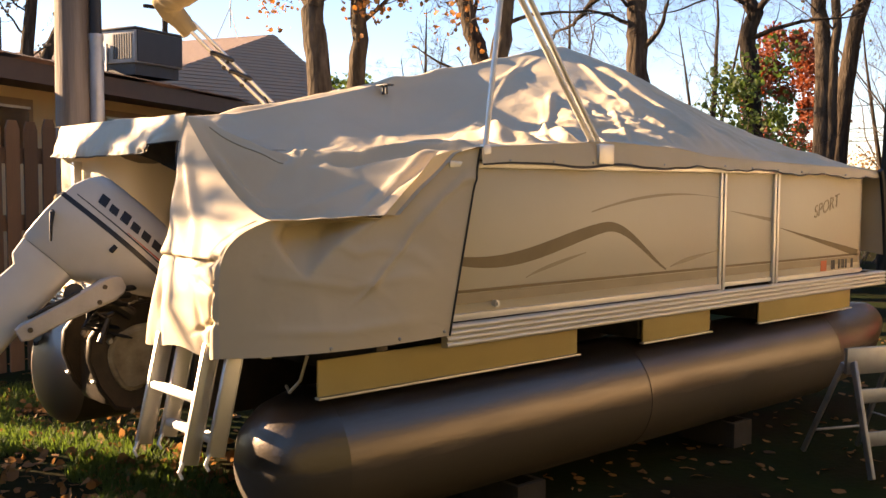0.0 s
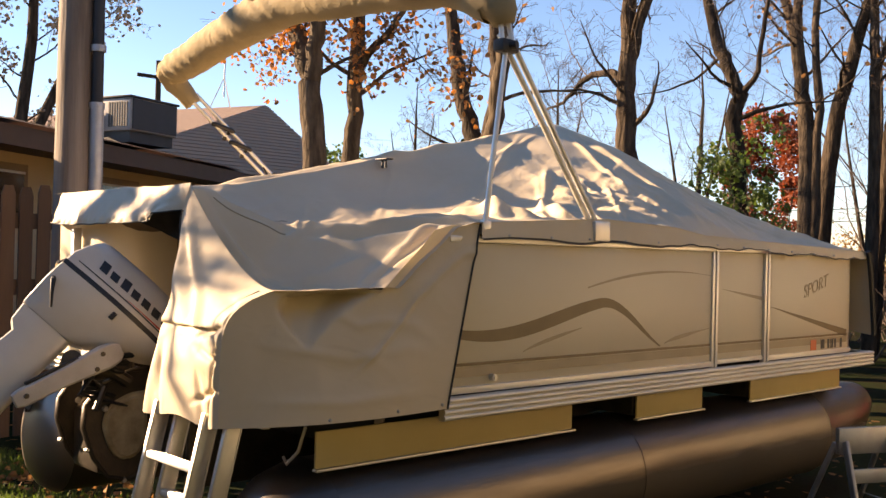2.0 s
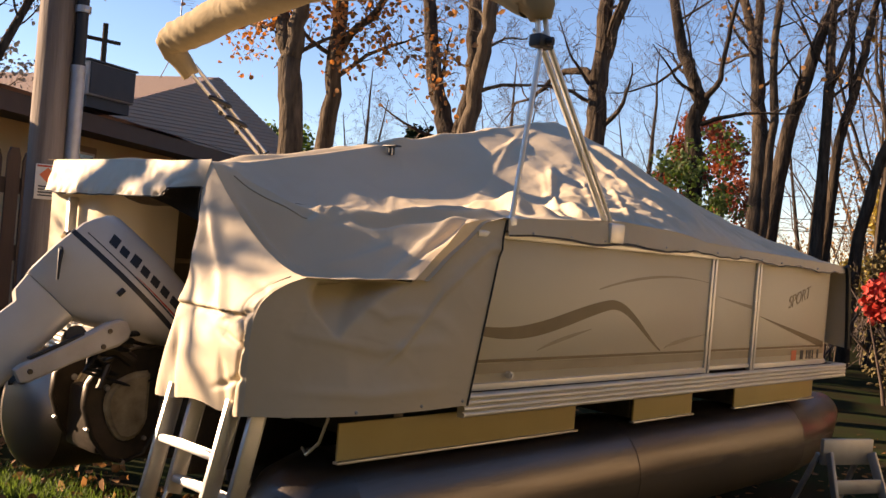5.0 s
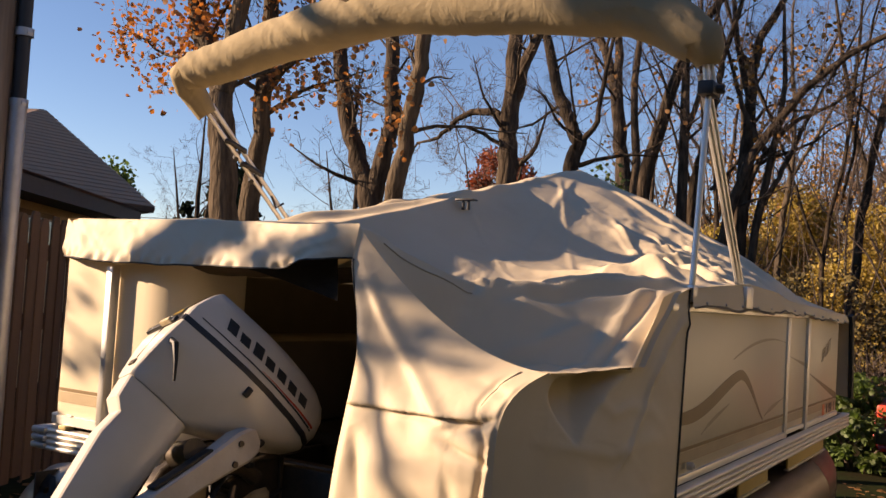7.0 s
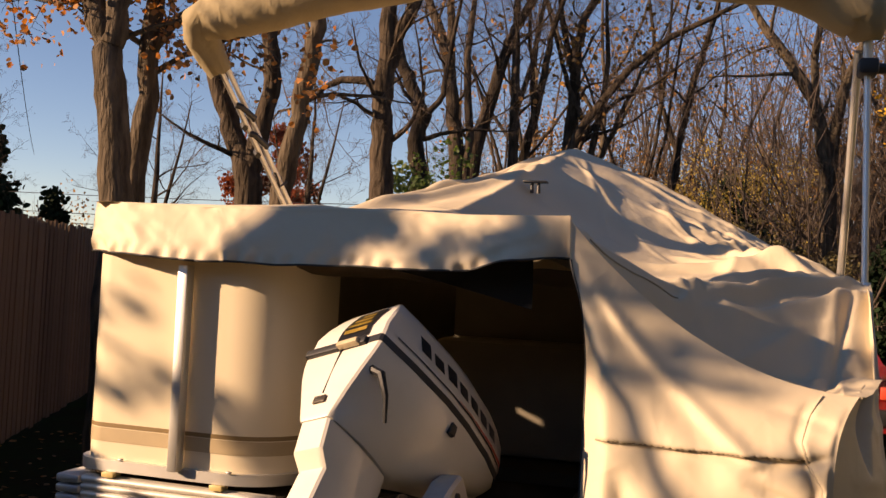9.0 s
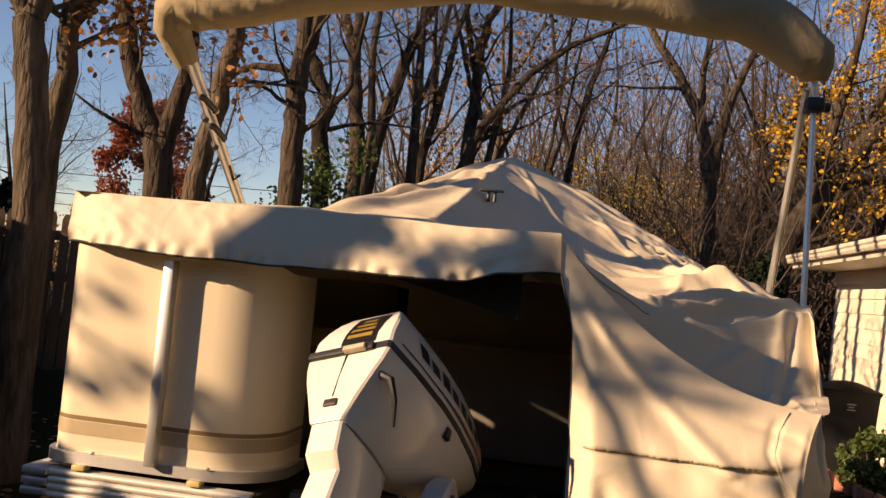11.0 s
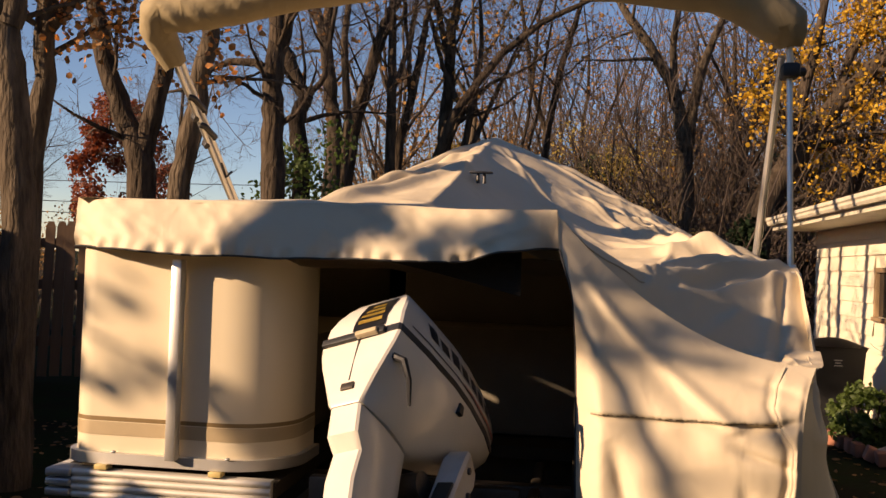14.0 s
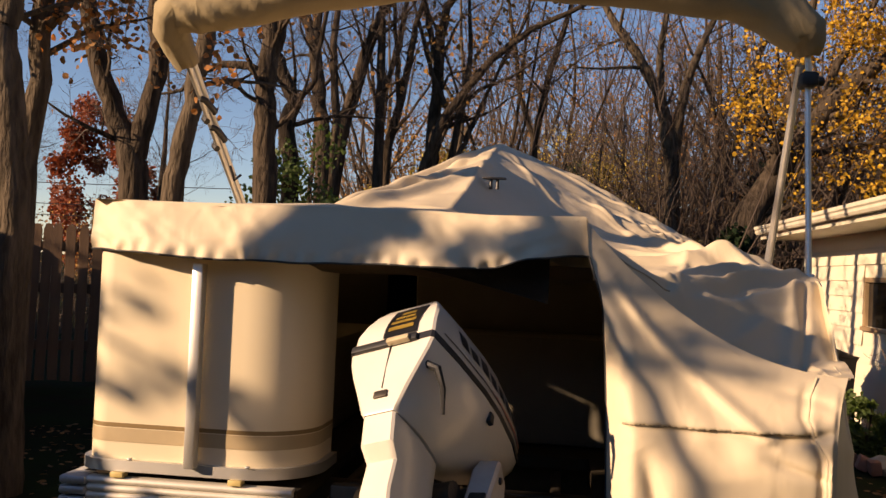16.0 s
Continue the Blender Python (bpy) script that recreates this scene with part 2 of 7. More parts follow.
BRICK = material("red_brick", (0.32, 0.13, 0.08), 0.9, second=(0.25, 0.11, 0.07), scale=14, fine=80, bump=0.4, per_object=0.3)
STONE = material("field_stone", (0.36, 0.30, 0.24), 0.85, second=(0.22, 0.17, 0.13), scale=9, bump=0.4, per_object=0.25)
PLASTIC = material("black_plastic", (0.018, 0.018, 0.02), 0.45, bump=0.03)
WHITEPAINT = material("white_paint", (0.75, 0.74, 0.7), 0.5, bump=0.02)
SIGNWHITE = material("sign_white", (0.7, 0.66, 0.58), 0.5, scale=20, bump=0)
for leafy in (LEAF_ORANGE, LEAF_YELLOW, LEAF_GREEN, LEAF_RED, LEAF_GOLD, DRYLEAF, GRASS):
    let_through(leafy, {"yellow_leaf": (0.6, 0.33, 0.03), "orange_leaf": (0.5, 0.17, 0.03), "green_leaf": (0.12, 0.2, 0.03), "russet_leaf": (0.35, 0.07, 0.02), "gold_leaf": (0.5, 0.37, 0.06), "dry_leaf": (0.35, 0.17, 0.06), "grass_blade": (0.16, 0.26, 0.04)}[leafy.name], 0.35)
DULLALU = material("dull_aluminium", (0.42, 0.41, 0.39), 0.45, 0.7, second=(0.30, 0.28, 0.26), scale=8, mix=0.6, bump=0.05)
GALV = material("galvanised_pipe", (0.42, 0.43, 0.44), 0.5, 0.8, scale=12, bump=0.05)


# ---- mesh helpers ----
def part(name, bm, mat, parent=None, label="", smooth=True, flat_angle=35, local=False):
    """One mesh object out of a bmesh, under its thing or part. local: the mesh is in the thing's own metres, else in the world's."""
    me = bpy.data.meshes.new(name)
    bm.normal_update()
    bm.to_mesh(me)
    bm.free()
    for q in mat if isinstance(mat, (list, tuple)) else [mat]:
        me.materials.append(q)
    if smooth:
        me.shade_smooth()
        me.set_sharp_from_angle(angle=radians(flat_angle))
    ob = new(name, me)
    if parent is not None:
        ob.parent = parent
        if parent.parent is None and not local:
            ob.matrix_parent_inverse = Matrix.Translation(parent.location).inverted()
    if label:
        ob["label"] = label
    return ob


def thing(name, place, label, category, group="", kind=""):
    ob = new(name)
    ob.empty_display_size = 0.1
    ob.location = place
    return tagged(ob, label, category, group, kind)


def box(bm, lo, hi, bevel=0.0, m=None, mi=0):
    c = [(a + b) / 2 for a, b in zip(lo, hi)]
    s = [max(abs(b - a), 1e-4) for a, b in zip(lo, hi)]
    mat = Matrix.Translation(c) @ Matrix.Diagonal((*s, 1))
    r = bmesh.ops.create_cube(bm, size=1.0, matrix=(m @ mat) if m is not None else mat)
    vs = r["verts"]
    fs = list({f for v in vs for f in v.link_faces})
    for f in fs:
        f.material_index = mi
    if bevel:
        es = list({e for v in vs for e in v.link_edges})
        r = bmesh.ops.bevel(bm, geom=es, offset=min(bevel, min(s) * 0.45), segments=2, profile=0.5, affect="EDGES")
        for f in r["faces"]:
            f.material_index = mi
    return bm


def sweep(bm, pts, radii, n=10, caps=True, squash=1.0, mi=0):
    """A tube along a line of points, with a radius for each."""
    pts = [Vector(p) for p in pts]
    if not isinstance(radii, (list, tuple)):
        radii = [radii] * len(pts)
    rings, side = [], None
    for i, p in enumerate(pts):
        d = (pts[min(i + 1, len(pts) - 1)] - pts[max(i - 1, 0)]).normalized()
        if side is None:
            side = d.orthogonal().normalized() if abs(d.z) > 0.9 else d.cross(Vector((0, 0, 1))).normalized()
        side = (side - d * side.dot(d)).normalized()
        up = side.cross(d)
        r = radii[i]
        rings.append([bm.verts.new(p + (side * math.cos(2 * math.pi * k / n) + up * math.sin(2 * math.pi * k / n) * squash) * r) for k in range(n)])
    for a, b in zip(rings, rings[1:]):
        for k in range(n):
            bm.faces.new((a[k], a[(k + 1) % n], b[(k + 1) % n], b[k])).material_index = mi
    if caps:
        bm.faces.new(rings[0][::-1]).material_index = mi
        bm.faces.new(rings[-1]).material_index = mi
    return bm


def smoothstep(a, b, v):
    t = min(1.0, max(0.0, (v - a) / (b - a)))
    return t * t * (3 - 2 * t)


def knots(v, *pairs):
    """A smooth line through a few (place, value) pairs."""
    if v <= pairs[0][0]:
        return pairs[0][1]
    for (a, p), (b, q) in zip(pairs, pairs[1:]):
        if v <= b:
            return p + (q - p) * (v - a) / (b - a)
    return pairs[-1][1]


def grid(bm, nu, nv, f, mi=0):
    """A sheet of nu x nv cells; f(u, v) gives the place for u, v in 0..1."""
    rows = [[bm.verts.new(f(i / nu, j / nv)) for i in range(nu + 1)] for j in range(nv + 1)]
    for j in range(nv):
        for i in range(nu):
            bm.faces.new((rows[j][i], rows[j][i + 1], rows[j + 1][i + 1], rows[j + 1][i])).material_index = mi
    return rows


# ---- ground ----
def ground_height(x, y):
    far = smoothstep(6, 30, math.hypot(x, y))
    return 0.03 * noise.noise((x * 0.6, y * 0.6, 0)) + 0.012 * noise.noise((x * 2.3, y * 2.3, 4)) - 0.02 + 0.25 * far * noise.noise((x * 0.05, y * 0.05, 2))


bm = bmesh.new()
axis = sorted({*[round(-12 + 0.3 * i, 2) for i in range(81)], *[s * d for s in (-1, 1) for d in (14, 17, 21, 26, 34, 48, 80, 150, 400, 1500)]})
lines = [[bm.verts.new((x, y, ground_height(x, y))) for x in axis] for y in axis]
for j in range(len(axis) - 1):
    for i in range(len(axis) - 1):
        bm.faces.new((lines[j][i], lines[j][i + 1], lines[j + 1][i + 1], lines[j + 1][i]))
tagged(part("ground", bm, GROUND), "dark soil and thin lawn strewn with fallen leaves", "ground", kind="structure")

# ---- pontoon boat ----
PORT, STAR, BOW = -1.395, 1.235, 4.95
boat = thing("pontoon_boat", (-0.08, 2.4, 0.13), "cream pontoon boat with brown swoosh decals, on concrete blocks", "boat")


def pontoon(cx, cz, aft):
    bm = bmesh.new()
    pts, rad = [], []
    end = [(0.24 - (0.24 - y) * (0.45 if aft else 1.0) + aft, r) for y, r in ((-0.06, 0.02), (-0.05, 0.12), (0.0, 0.2), (0.08, 0.26), (0.2, 0.295), (0.24, 0.305))]
    for y, r in (end[-1], (2.2, 0.305), (2.22, 0.307), (2.24, 0.305), (4.3, 0.305), (4.32, 0.309), (4.34, 0.305)):
        pts.append((cx, y, cz))
        rad.append(r)
    for y, r, z in ((4.7, 0.285, 0.015), (5.05, 0.23, 0.065), (5.3, 0.15, 0.125), (5.45, 0.05, 0.165)):
        pts.append((cx, y, cz + z))
        rad.append(r)
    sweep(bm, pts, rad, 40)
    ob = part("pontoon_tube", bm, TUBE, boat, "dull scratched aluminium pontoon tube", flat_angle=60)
    bm = bmesh.new()
    sweep(bm, [(cx, y, cz) for y, r in end], [r + 0.002 for y, r in end], 40)
    part("end_cap", bm, CAP if aft else TUBE, ob, "pressed aluminium end cap", flat_angle=60)
    bm = bmesh.new()
    box(bm, (cx - 0.008, 0.6, cz - 0.335), (cx + 0.008, 4.4, cz - 0.295), 0.003)
    part("keel_strip", bm, TUBE, ob)
    for yw in (2.22, 4.33):
        bm = bmesh.new()
        sweep(bm, [(cx, yw - 0.006, cz), (cx, yw + 0.006, cz)], 0.3095, 40)
        part("weld_seam", bm, TUBE, ob)
    if not aft:
        return ob
    # black drilled plate and a bent hook on the aft end
    bm = bmesh.new()
    rim = ((-0.045, -0.05), (0.02, -0.06), (0.05, -0.03), (0.045, 0.02), (0.015, 0.055), (-0.03, 0.06), (-0.05, 0.02))
    ring_a, ring_b = [], []
    n = len(rim) * 2
    py, pz = end[2][0] - 0.02, cz + 0.215
    for k in range(n):
        p, q = Vector(rim[k // 2]), Vector(rim[(k // 2 + 1) % len(rim)])
        w = p.lerp(q, 0.5 * (k % 2))
        a = math.atan2(w.y, w.x)
        ring_a.append(bm.verts.new((cx + 0.02 + w.x, py + 0.5 * w.y, pz + w.y)))
        ring_b.append(bm.verts.new((cx + 0.02 + 0.013 * math.cos(a), py + 0.006 * math.sin(a), pz + 0.013 * math.sin(a))))
    for k in range(n):
        bm.faces.new((ring_a[k], ring_a[(k + 1) % n], ring_b[(k + 1) % n], ring_b[k]))
    bmesh.ops.solidify(bm, geom=bm.faces[:], thickness=0.008)
    box(bm, (cx - 0.034, py - 0.02, pz - 0.08), (cx - 0.026, py + 0.12, pz + 0.07), 0.002)
    part("lug_plate", bm, RUBBER, ob, "black drilled lug plate on the tube end", flat_angle=20)
    return ob


star_tube, port_tube = pontoon(0.92, 0.435, 0.0), pontoon(-1.05, 0.565, -0.30)
bm = bmesh.new()
sweep(bm, [(1.06, 0.14, 0.90), (1.04, 0.12, 0.80), (0.99, 0.10, 0.745), (0.95, 0.11, 0.765)], 0.007, 6)
part("hook", bm, ALU, star_tube)
bm = bmesh.new()
box(bm, (PORT + 0.04, 0.03, 0.925), (-0.60, 0.95, 0.975))
box(bm, (0.36, 0.03, 0.925), (STAR - 0.2, 0.95, 0.975))
box(bm, (PORT + 0.04, 0.95, 0.925), (STAR - 0.04, BOW - 0.03, 0.975))
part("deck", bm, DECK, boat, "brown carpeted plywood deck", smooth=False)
for yc in [0.5 + 0.6 * i for i in range(8)]:
    bm = bmesh.new()
    box(bm, (PORT + 0.08, yc - 0.03, 0.75), (1.085, yc + 0.03, 0.922), 0.004)
    part("cross_member", bm, DARKMETAL, boat, "dark cross channel under the deck")


def ribbed(name, a, b, out, lo=0.885, hi=0.985, ribs=4):
    """Edge trim of rounded ribs from a to b; out points away from the deck."""
    bm = bmesh.new()
    a, b, out = Vector((*a, 0)), Vector((*b, 0)), Vector((*out, 0))
    h = (hi - lo) / ribs
    prof = [(-0.03, lo)]
    for k in range(ribs):
        for s in range(7):
            ang = math.pi * s / 6
            prof.append((0.012 * math.sin(ang), lo + h * (k + 0.5 - 0.46 * math.cos(ang))))
    prof += [(-0.03, hi)]
    va = [bm.verts.new(a + out * o + Vector((0, 0, z))) for o, z in prof]
    vb = [bm.verts.new(b + out * o + Vector((0, 0, z))) for o, z in prof]
    n = len(prof)
    for k in range(n):
        bm.faces.new((va[k], vb[k], vb[(k + 1) % n], va[(k + 1) % n]))
    bm.faces.new(va[::-1])
    bm.faces.new(vb)
    return part(name, bm, TRIM, boat, "ribbed cream aluminium deck edge", flat_angle=50)


ribbed("edge_trim", (STAR - 0.012, 0.74), (STAR - 0.012, BOW), (1, 0))
ribbed("edge_trim", (PORT + 0.012, BOW), (PORT + 0.012, 0.08), (-1, 0))
ribbed("edge_trim", (PORT + 0.09, 0.012), (-0.61, 0.012), (0, -1))
ribbed("edge_trim", (0.40, 0.012), (0.95, 0.012), (0, -1))
ribbed("edge_trim", (STAR - 0.03, BOW - 0.012), (PORT + 0.03, BOW - 0.012), (0, 1))
for cx, w in ((PORT + 0.045, 0.09),):
    bm = bmesh.new()
    for k in range(3):
        box(bm, (cx - w / 2, -0.012, 0.89 + 0.033 * k), (cx + w / 2, 0.09, 0.918 + 0.033 * k), 0.008)
    part("corner_cap", bm, GALV, boat, "grey ribbed corner cap")

# skirt boards between deck and tube
for y0, y1 in ((0.16, 1.737), (2.283, 2.926), (3.468, 4.68)):
    for sx, ob_x in ((1, 1.10), (-1, -1.26)):
        if sx < 0 and y0 < 1:
            continue
        bm = bmesh.new()
        box(bm, (ob_x - 0.006, y0, 0.735), (ob_x + 0.006, y1, 0.884), 0.003)
        skirt = part("skirt_board", bm, SKIRT, boat, "mustard cream filler board above the tube")
        bm = bmesh.new()
        box(bm, (ob_x - 0.006 * sx - 0.012, y0, 0.722), (ob_x - 0.006 * sx + 0.022, y1 + 0.02, 0.733), 0.002)
        part("weld_flange", bm, ALU, skirt)

# fence, starboard side
FX = 1.185


def fence_panel(y0, y1, name="fence_panel", x=FX, z0=1.02, z1=1.66):
    bm = bmesh.new()
    box(bm, (x - 0.012, y0, z0), (x, y1, z1), 0.002)
    return part(name, bm, PANEL, boat, "cream sheet aluminium fence panel")


panel_aft = fence_panel(0.80, 2.868)
panel_gate = fence_panel(2.935, 3.462, "gate_panel", FX - 0.006)
panel_fwd = fence_panel(3.525, 4.62)


def rail(name, pts, r, parent=None, label="", mat=ALU, n=10, squash=1.0):
    bm = bmesh.new()
    sweep(bm, pts, r, n, squash=squash)
    return part(name, bm, mat, parent or boat, label)


def bar(name, lo, hi, mat=ALU, parent=None, label="", bevel=0.005):
    bm = bmesh.new()
    box(bm, lo, hi, bevel)
    return part(name, bm, mat, parent or boat, label)


bar("top_rail", (FX - 0.022, 0.78, 1.66), (FX + 0.012, 4.62, 1.69), ALU, label="square aluminium top rail")
bar("bottom_rail", (FX - 0.02, 0.78, 0.99), (FX + 0.014, 2.87, 1.022), TRIM)
bar("bottom_rail", (FX - 0.02, 3.52, 0.99), (FX + 0.014, 4.62, 1.022), TRIM)
bar("gate_rail", (FX - 0.02, 2.94, 1.0), (FX + 0.006, 3.46, 1.025), TRIM)
for y0, y1 in ((2.868, 2.895), (2.908, 2.935), (3.462, 3.488), (3.500, 3.526)):
    bar("fence_post", (FX - 0.02, y0, 0.985), (FX + 0.012, y1, 1.664), ALU, label="upright square aluminium fence post")
# bow corner, rounded
bm = bmesh.new()
arc = [(FX - 0.15 + 0.15 * math.cos(a), 4.62 + 0.15 * math.sin(a)) for a in [radians(10 * i) for i in range(10)]]
arc += [(PORT + 0.2, 4.77)]
lo_v = [bm.verts.new((x - 0.004, y, 1.02)) for x, y in arc]
hi_v = [bm.verts.new((x - 0.004, y, 1.66)) for x, y in arc]
for k in range(len(arc) - 1):
    bm.faces.new((lo_v[k], lo_v[k + 1], hi_v[k + 1], hi_v[k]))
bmesh.ops.solidify(bm, geom=bm.faces[:], thickness=0.012)
part("bow_panel", bm, PANEL, boat, "cream curved bow fence panel", flat_angle=25)
rail("bow_rail", [(x - 0.005, y, 1.675) for x, y in arc], 0.017)
rail("bow_rail", [(x - 0.005, y, 1.005) for x, y in arc], 0.016)
# port fence, forward of the stern corner
bar("port_panel", (PORT + 0.06, 0.25, 1.02), (PORT + 0.072, 4.6, 1.66), PANEL, label="cream port fence panel")
bar("port_rail", (PORT + 0.05, 0.25, 1.66), (PORT + 0.085, 4.7, 1.69))

# cleat, gate latch, screws
bm = bmesh.new()
sweep(bm, [(1.2, 1.048, 1.055), (1.225, 1.048, 1.055)], 0.016, 12)
sweep(bm, [(1.222, 1.048, 1.055), (1.232, 1.048, 1.055)], 0.009, 10)
part("fender_cleat", bm, ALU, boat, "round chrome fender cleat")
bar("gate_latch", (FX + 0.004, 3.455, 1.36), (FX + 0.016, 3.475, 1.42), ALU)


def ribbon(name, line, widths, mat, parent, x=FX + 0.0015, label=""):
    """A flat decal on the side panel: centre line (y, z) and its width."""
    bm = bmesh.new()
    up, dn = [], []
    for i, (y, z) in enumerate(line):
        a, b = line[max(i - 1, 0)], line[min(i + 1, len(line) - 1)]
        d = Vector((b[0] - a[0], b[1] - a[1])).normalized()
        w = widths(i / (len(line) - 1)) / 2
        up.append(bm.verts.new((x, y - d.y * w, z + d.x * w)))
        dn.append(bm.verts.new((x, y + d.y * w, z - d.x * w)))
    for k in range(len(line) - 1):
        bm.faces.new((dn[k], dn[k + 1], up[k + 1], up[k]))
    bmesh.ops.recalc_face_normals(bm, faces=bm.faces[:])
    bmesh.ops.solidify(bm, geom=bm.faces[:], thickness=0.001)
    return part(name, bm, mat, parent, label)


def wave(y0, y1, f, n=40):
    return [(y0 + (y1 - y0) * i / n, f(i / n)) for i in range(n + 1)]


ribbon("swoosh_decal", wave(0.82, 2.37, lambda t: 1.315 + 0.075 * math.sin(math.pi * (1.55 * t - 0.72)) - 0.23 * smoothstep(0.66, 1.05, t)), lambda t: 0.010 + 0.055 * math.sin(math.pi * min(1, t * 0.84 + 0.17)), SWOOSH, panel_aft, label="brown swoosh decal")
ribbon("thin_decal", wave(1.27, 1.70, lambda t: 1.155 + 0.10 * t ** 0.8), lambda t: 0.004 + 0.018 * math.sin(math.pi * t) * (1 - 0.4 * t), STRIPE, panel_aft)
ribbon("thin_decal", wave(2.41, 2.86, lambda t: 1.145 + 0.07 * t ** 0.7), lambda t: 0.003 + 0.024 * (1 - abs(t - 0.25)) * math.sin(math.pi * min(1, t + 0.05)), STRIPE, panel_aft)
ribbon("arc_decal", wave(1.74, 2.86, lambda t: 1.455 + 0.085 * (1 - (1 - t * 1.5) ** 2)), lambda t: 0.003 + 0.012 * math.sin(math.pi * min(1, t + 0.1)), STRIPE, panel_aft)
for p, y0, y1 in ((panel_aft, 0.81, 2.865), (panel_fwd, 3.53, 4.61)):
    ribbon("line_decal", [(y0, 1.118), (y1, 1.118)], lambda t: 0.014, SWOOSH, p)
    ribbon("band_decal", [(y0, 1.085), (y1, 1.085)], lambda t: 0.045, STRIPE, p)
ribbon("line_decal", [(2.94, 1.118), (3.46, 1.118)], lambda t: 0.014, SWOOSH, panel_gate, FX - 0.0045)
ribbon("band_decal", [(2.94, 1.085), (3.46, 1.085)], lambda t: 0.045, STRIPE, panel_gate, FX - 0.0045)
ribbon("blade_decal", wave(3.0, 3.45, lambda t: 1.44 - 0.06 * t), lambda t: 0.003 + 0.02 * t, STRIPE, panel_gate, FX - 0.0045)
ribbon("blade_decal", wave(3.56, 4.6, lambda t: 1.325 - 0.20 * t), lambda t: 0.004 + 0.045 * t, SWOOSH, panel_fwd)
ribbon("sticker", [(4.08, 1.06), (4.16, 1.06)], lambda t: 0.07, ORANGE, panel_fwd, FX + 0.003, "orange registration sticker")
for y0, w in ((4.22, 0.028), (4.252, 0.024), (4.32, 0.026), (4.36, 0.012), (4.38, 0.024), (4.42, 0.024), (4.50, 0.03)):
    ribbon("dark_bar", [(y0, 1.062), (y0 + w, 1.062)], lambda t: 0.062, INK, panel_fwd, FX + 0.003)

txt = bpy.data.curves.new("sport_text", "FONT")
txt.body, txt.size, txt.shear, txt.extrude = "SPORT", 0.115, 0.35, 0.0008
tmp = bpy.data.objects.new("sport_text", txt)
scene.collection.objects.link(tmp)
bpy.context.view_layer.update()
word = bpy.data.meshes.new_from_object(tmp.evaluated_get(bpy.context.evaluated_depsgraph_get()))
bpy.data.objects.remove(tmp)
word.transform(Matrix.Translation((FX + 0.003, 3.97, 1.375)) @ Matrix.Rotation(radians(14), 4, "X") @ Matrix.Rotation(radians(90), 4, "Z") @ Matrix.Rotation(radians(90), 4, "X"))
word.materials.append(STRIPE)
lettering = new("lettering", word)
lettering.parent = panel_fwd
lettering["label"] = "brown slanted word decal"

# stern fence on the port quarter: flat, then rounded forward beside the motor well
bm = bmesh.new()
line = [(PORT + 0.06, 0.30)] + [(PORT + 0.14 - 0.08 * math.cos(a), 0.11 - 0.08 * math.sin(a)) for a in [radians(15 * i) for i in range(7)]]
line += [(-1.0, 0.03), (-0.80, 0.03)] + [(-0.80 + 0.22 * math.sin(a), 0.25 - 0.22 * math.cos(a)) for a in [radians(10 * i) for i in range(1, 10)]] + [(-0.58, 0.40)]


def fence_strip(name, off, z0, z1, mat, label="", thick=0.01, parent=boat):
    bm = bmesh.new()
    loops = []
    for i, (x, y) in enumerate(line):
        a, b = line[max(i - 1, 0)], line[min(i + 1, len(line) - 1)]
        d = Vector((b[0] - a[0], b[1] - a[1])).normalized()
        loops.append([bm.verts.new((x + d.y * o, y - d.x * o, z)) for o, z in ((off, z0), (off, z1), (off - thick, z1), (off - thick, z0))])
    for p, q in zip(loops, loops[1:]):
        for k in range(4):
            bm.faces.new((p[k], p[(k + 1) % 4], q[(k + 1) % 4], q[k]))
    bm.faces.new(loops[0])
    bm.faces.new(loops[-1][::-1])
    bmesh.ops.recalc_face_normals(bm, faces=bm.faces[:])
    return part(name, bm, mat, parent, label, flat_angle=30)


stern_panel = fence_strip("stern_panel", 0.0, 1.04, 1.75, PANEL, "cream stern fence panel rounded at both ends")
fence_strip("stern_rail", 0.022, 1.005, 1.042, ALU, "flat aluminium base rail", 0.045)
fence_strip("line_decal", 0.0016, 1.146, 1.160, SWOOSH, parent=stern_panel, thick=0.001)
fence_strip("band_decal", 0.0016, 1.098, 1.143, STRIPE, parent=stern_panel, thick=0.001)
for cx in (-1.20, -0.80):
    bar("rail_spacer", (cx - 0.022, -0.006, 0.987), (cx + 0.022, 0.04, 1.004), SKIRT, label="small tan rail spacer", bevel=0.002)
    bar("screw", (cx + 0.03, 0.004, 1.043), (cx + 0.044, 0.02, 1.05), GALV, bevel=0.003)
bar("stern_post", (-0.967, -0.028, 1.035), (-0.932, 0.018, 1.70), ALU, label="square aluminium stern fence post")

# seats and floor under the cover; the last box is an unseen dark filler
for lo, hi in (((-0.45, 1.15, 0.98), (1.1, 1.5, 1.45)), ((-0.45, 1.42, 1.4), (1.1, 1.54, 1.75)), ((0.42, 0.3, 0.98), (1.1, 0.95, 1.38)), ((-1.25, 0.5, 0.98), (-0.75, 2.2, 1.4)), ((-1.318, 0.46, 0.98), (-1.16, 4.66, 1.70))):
    bar("bench_seat", lo, hi, VINYL, label="vinyl bench under the cover, toned dark for the shade there", bevel=0.03)
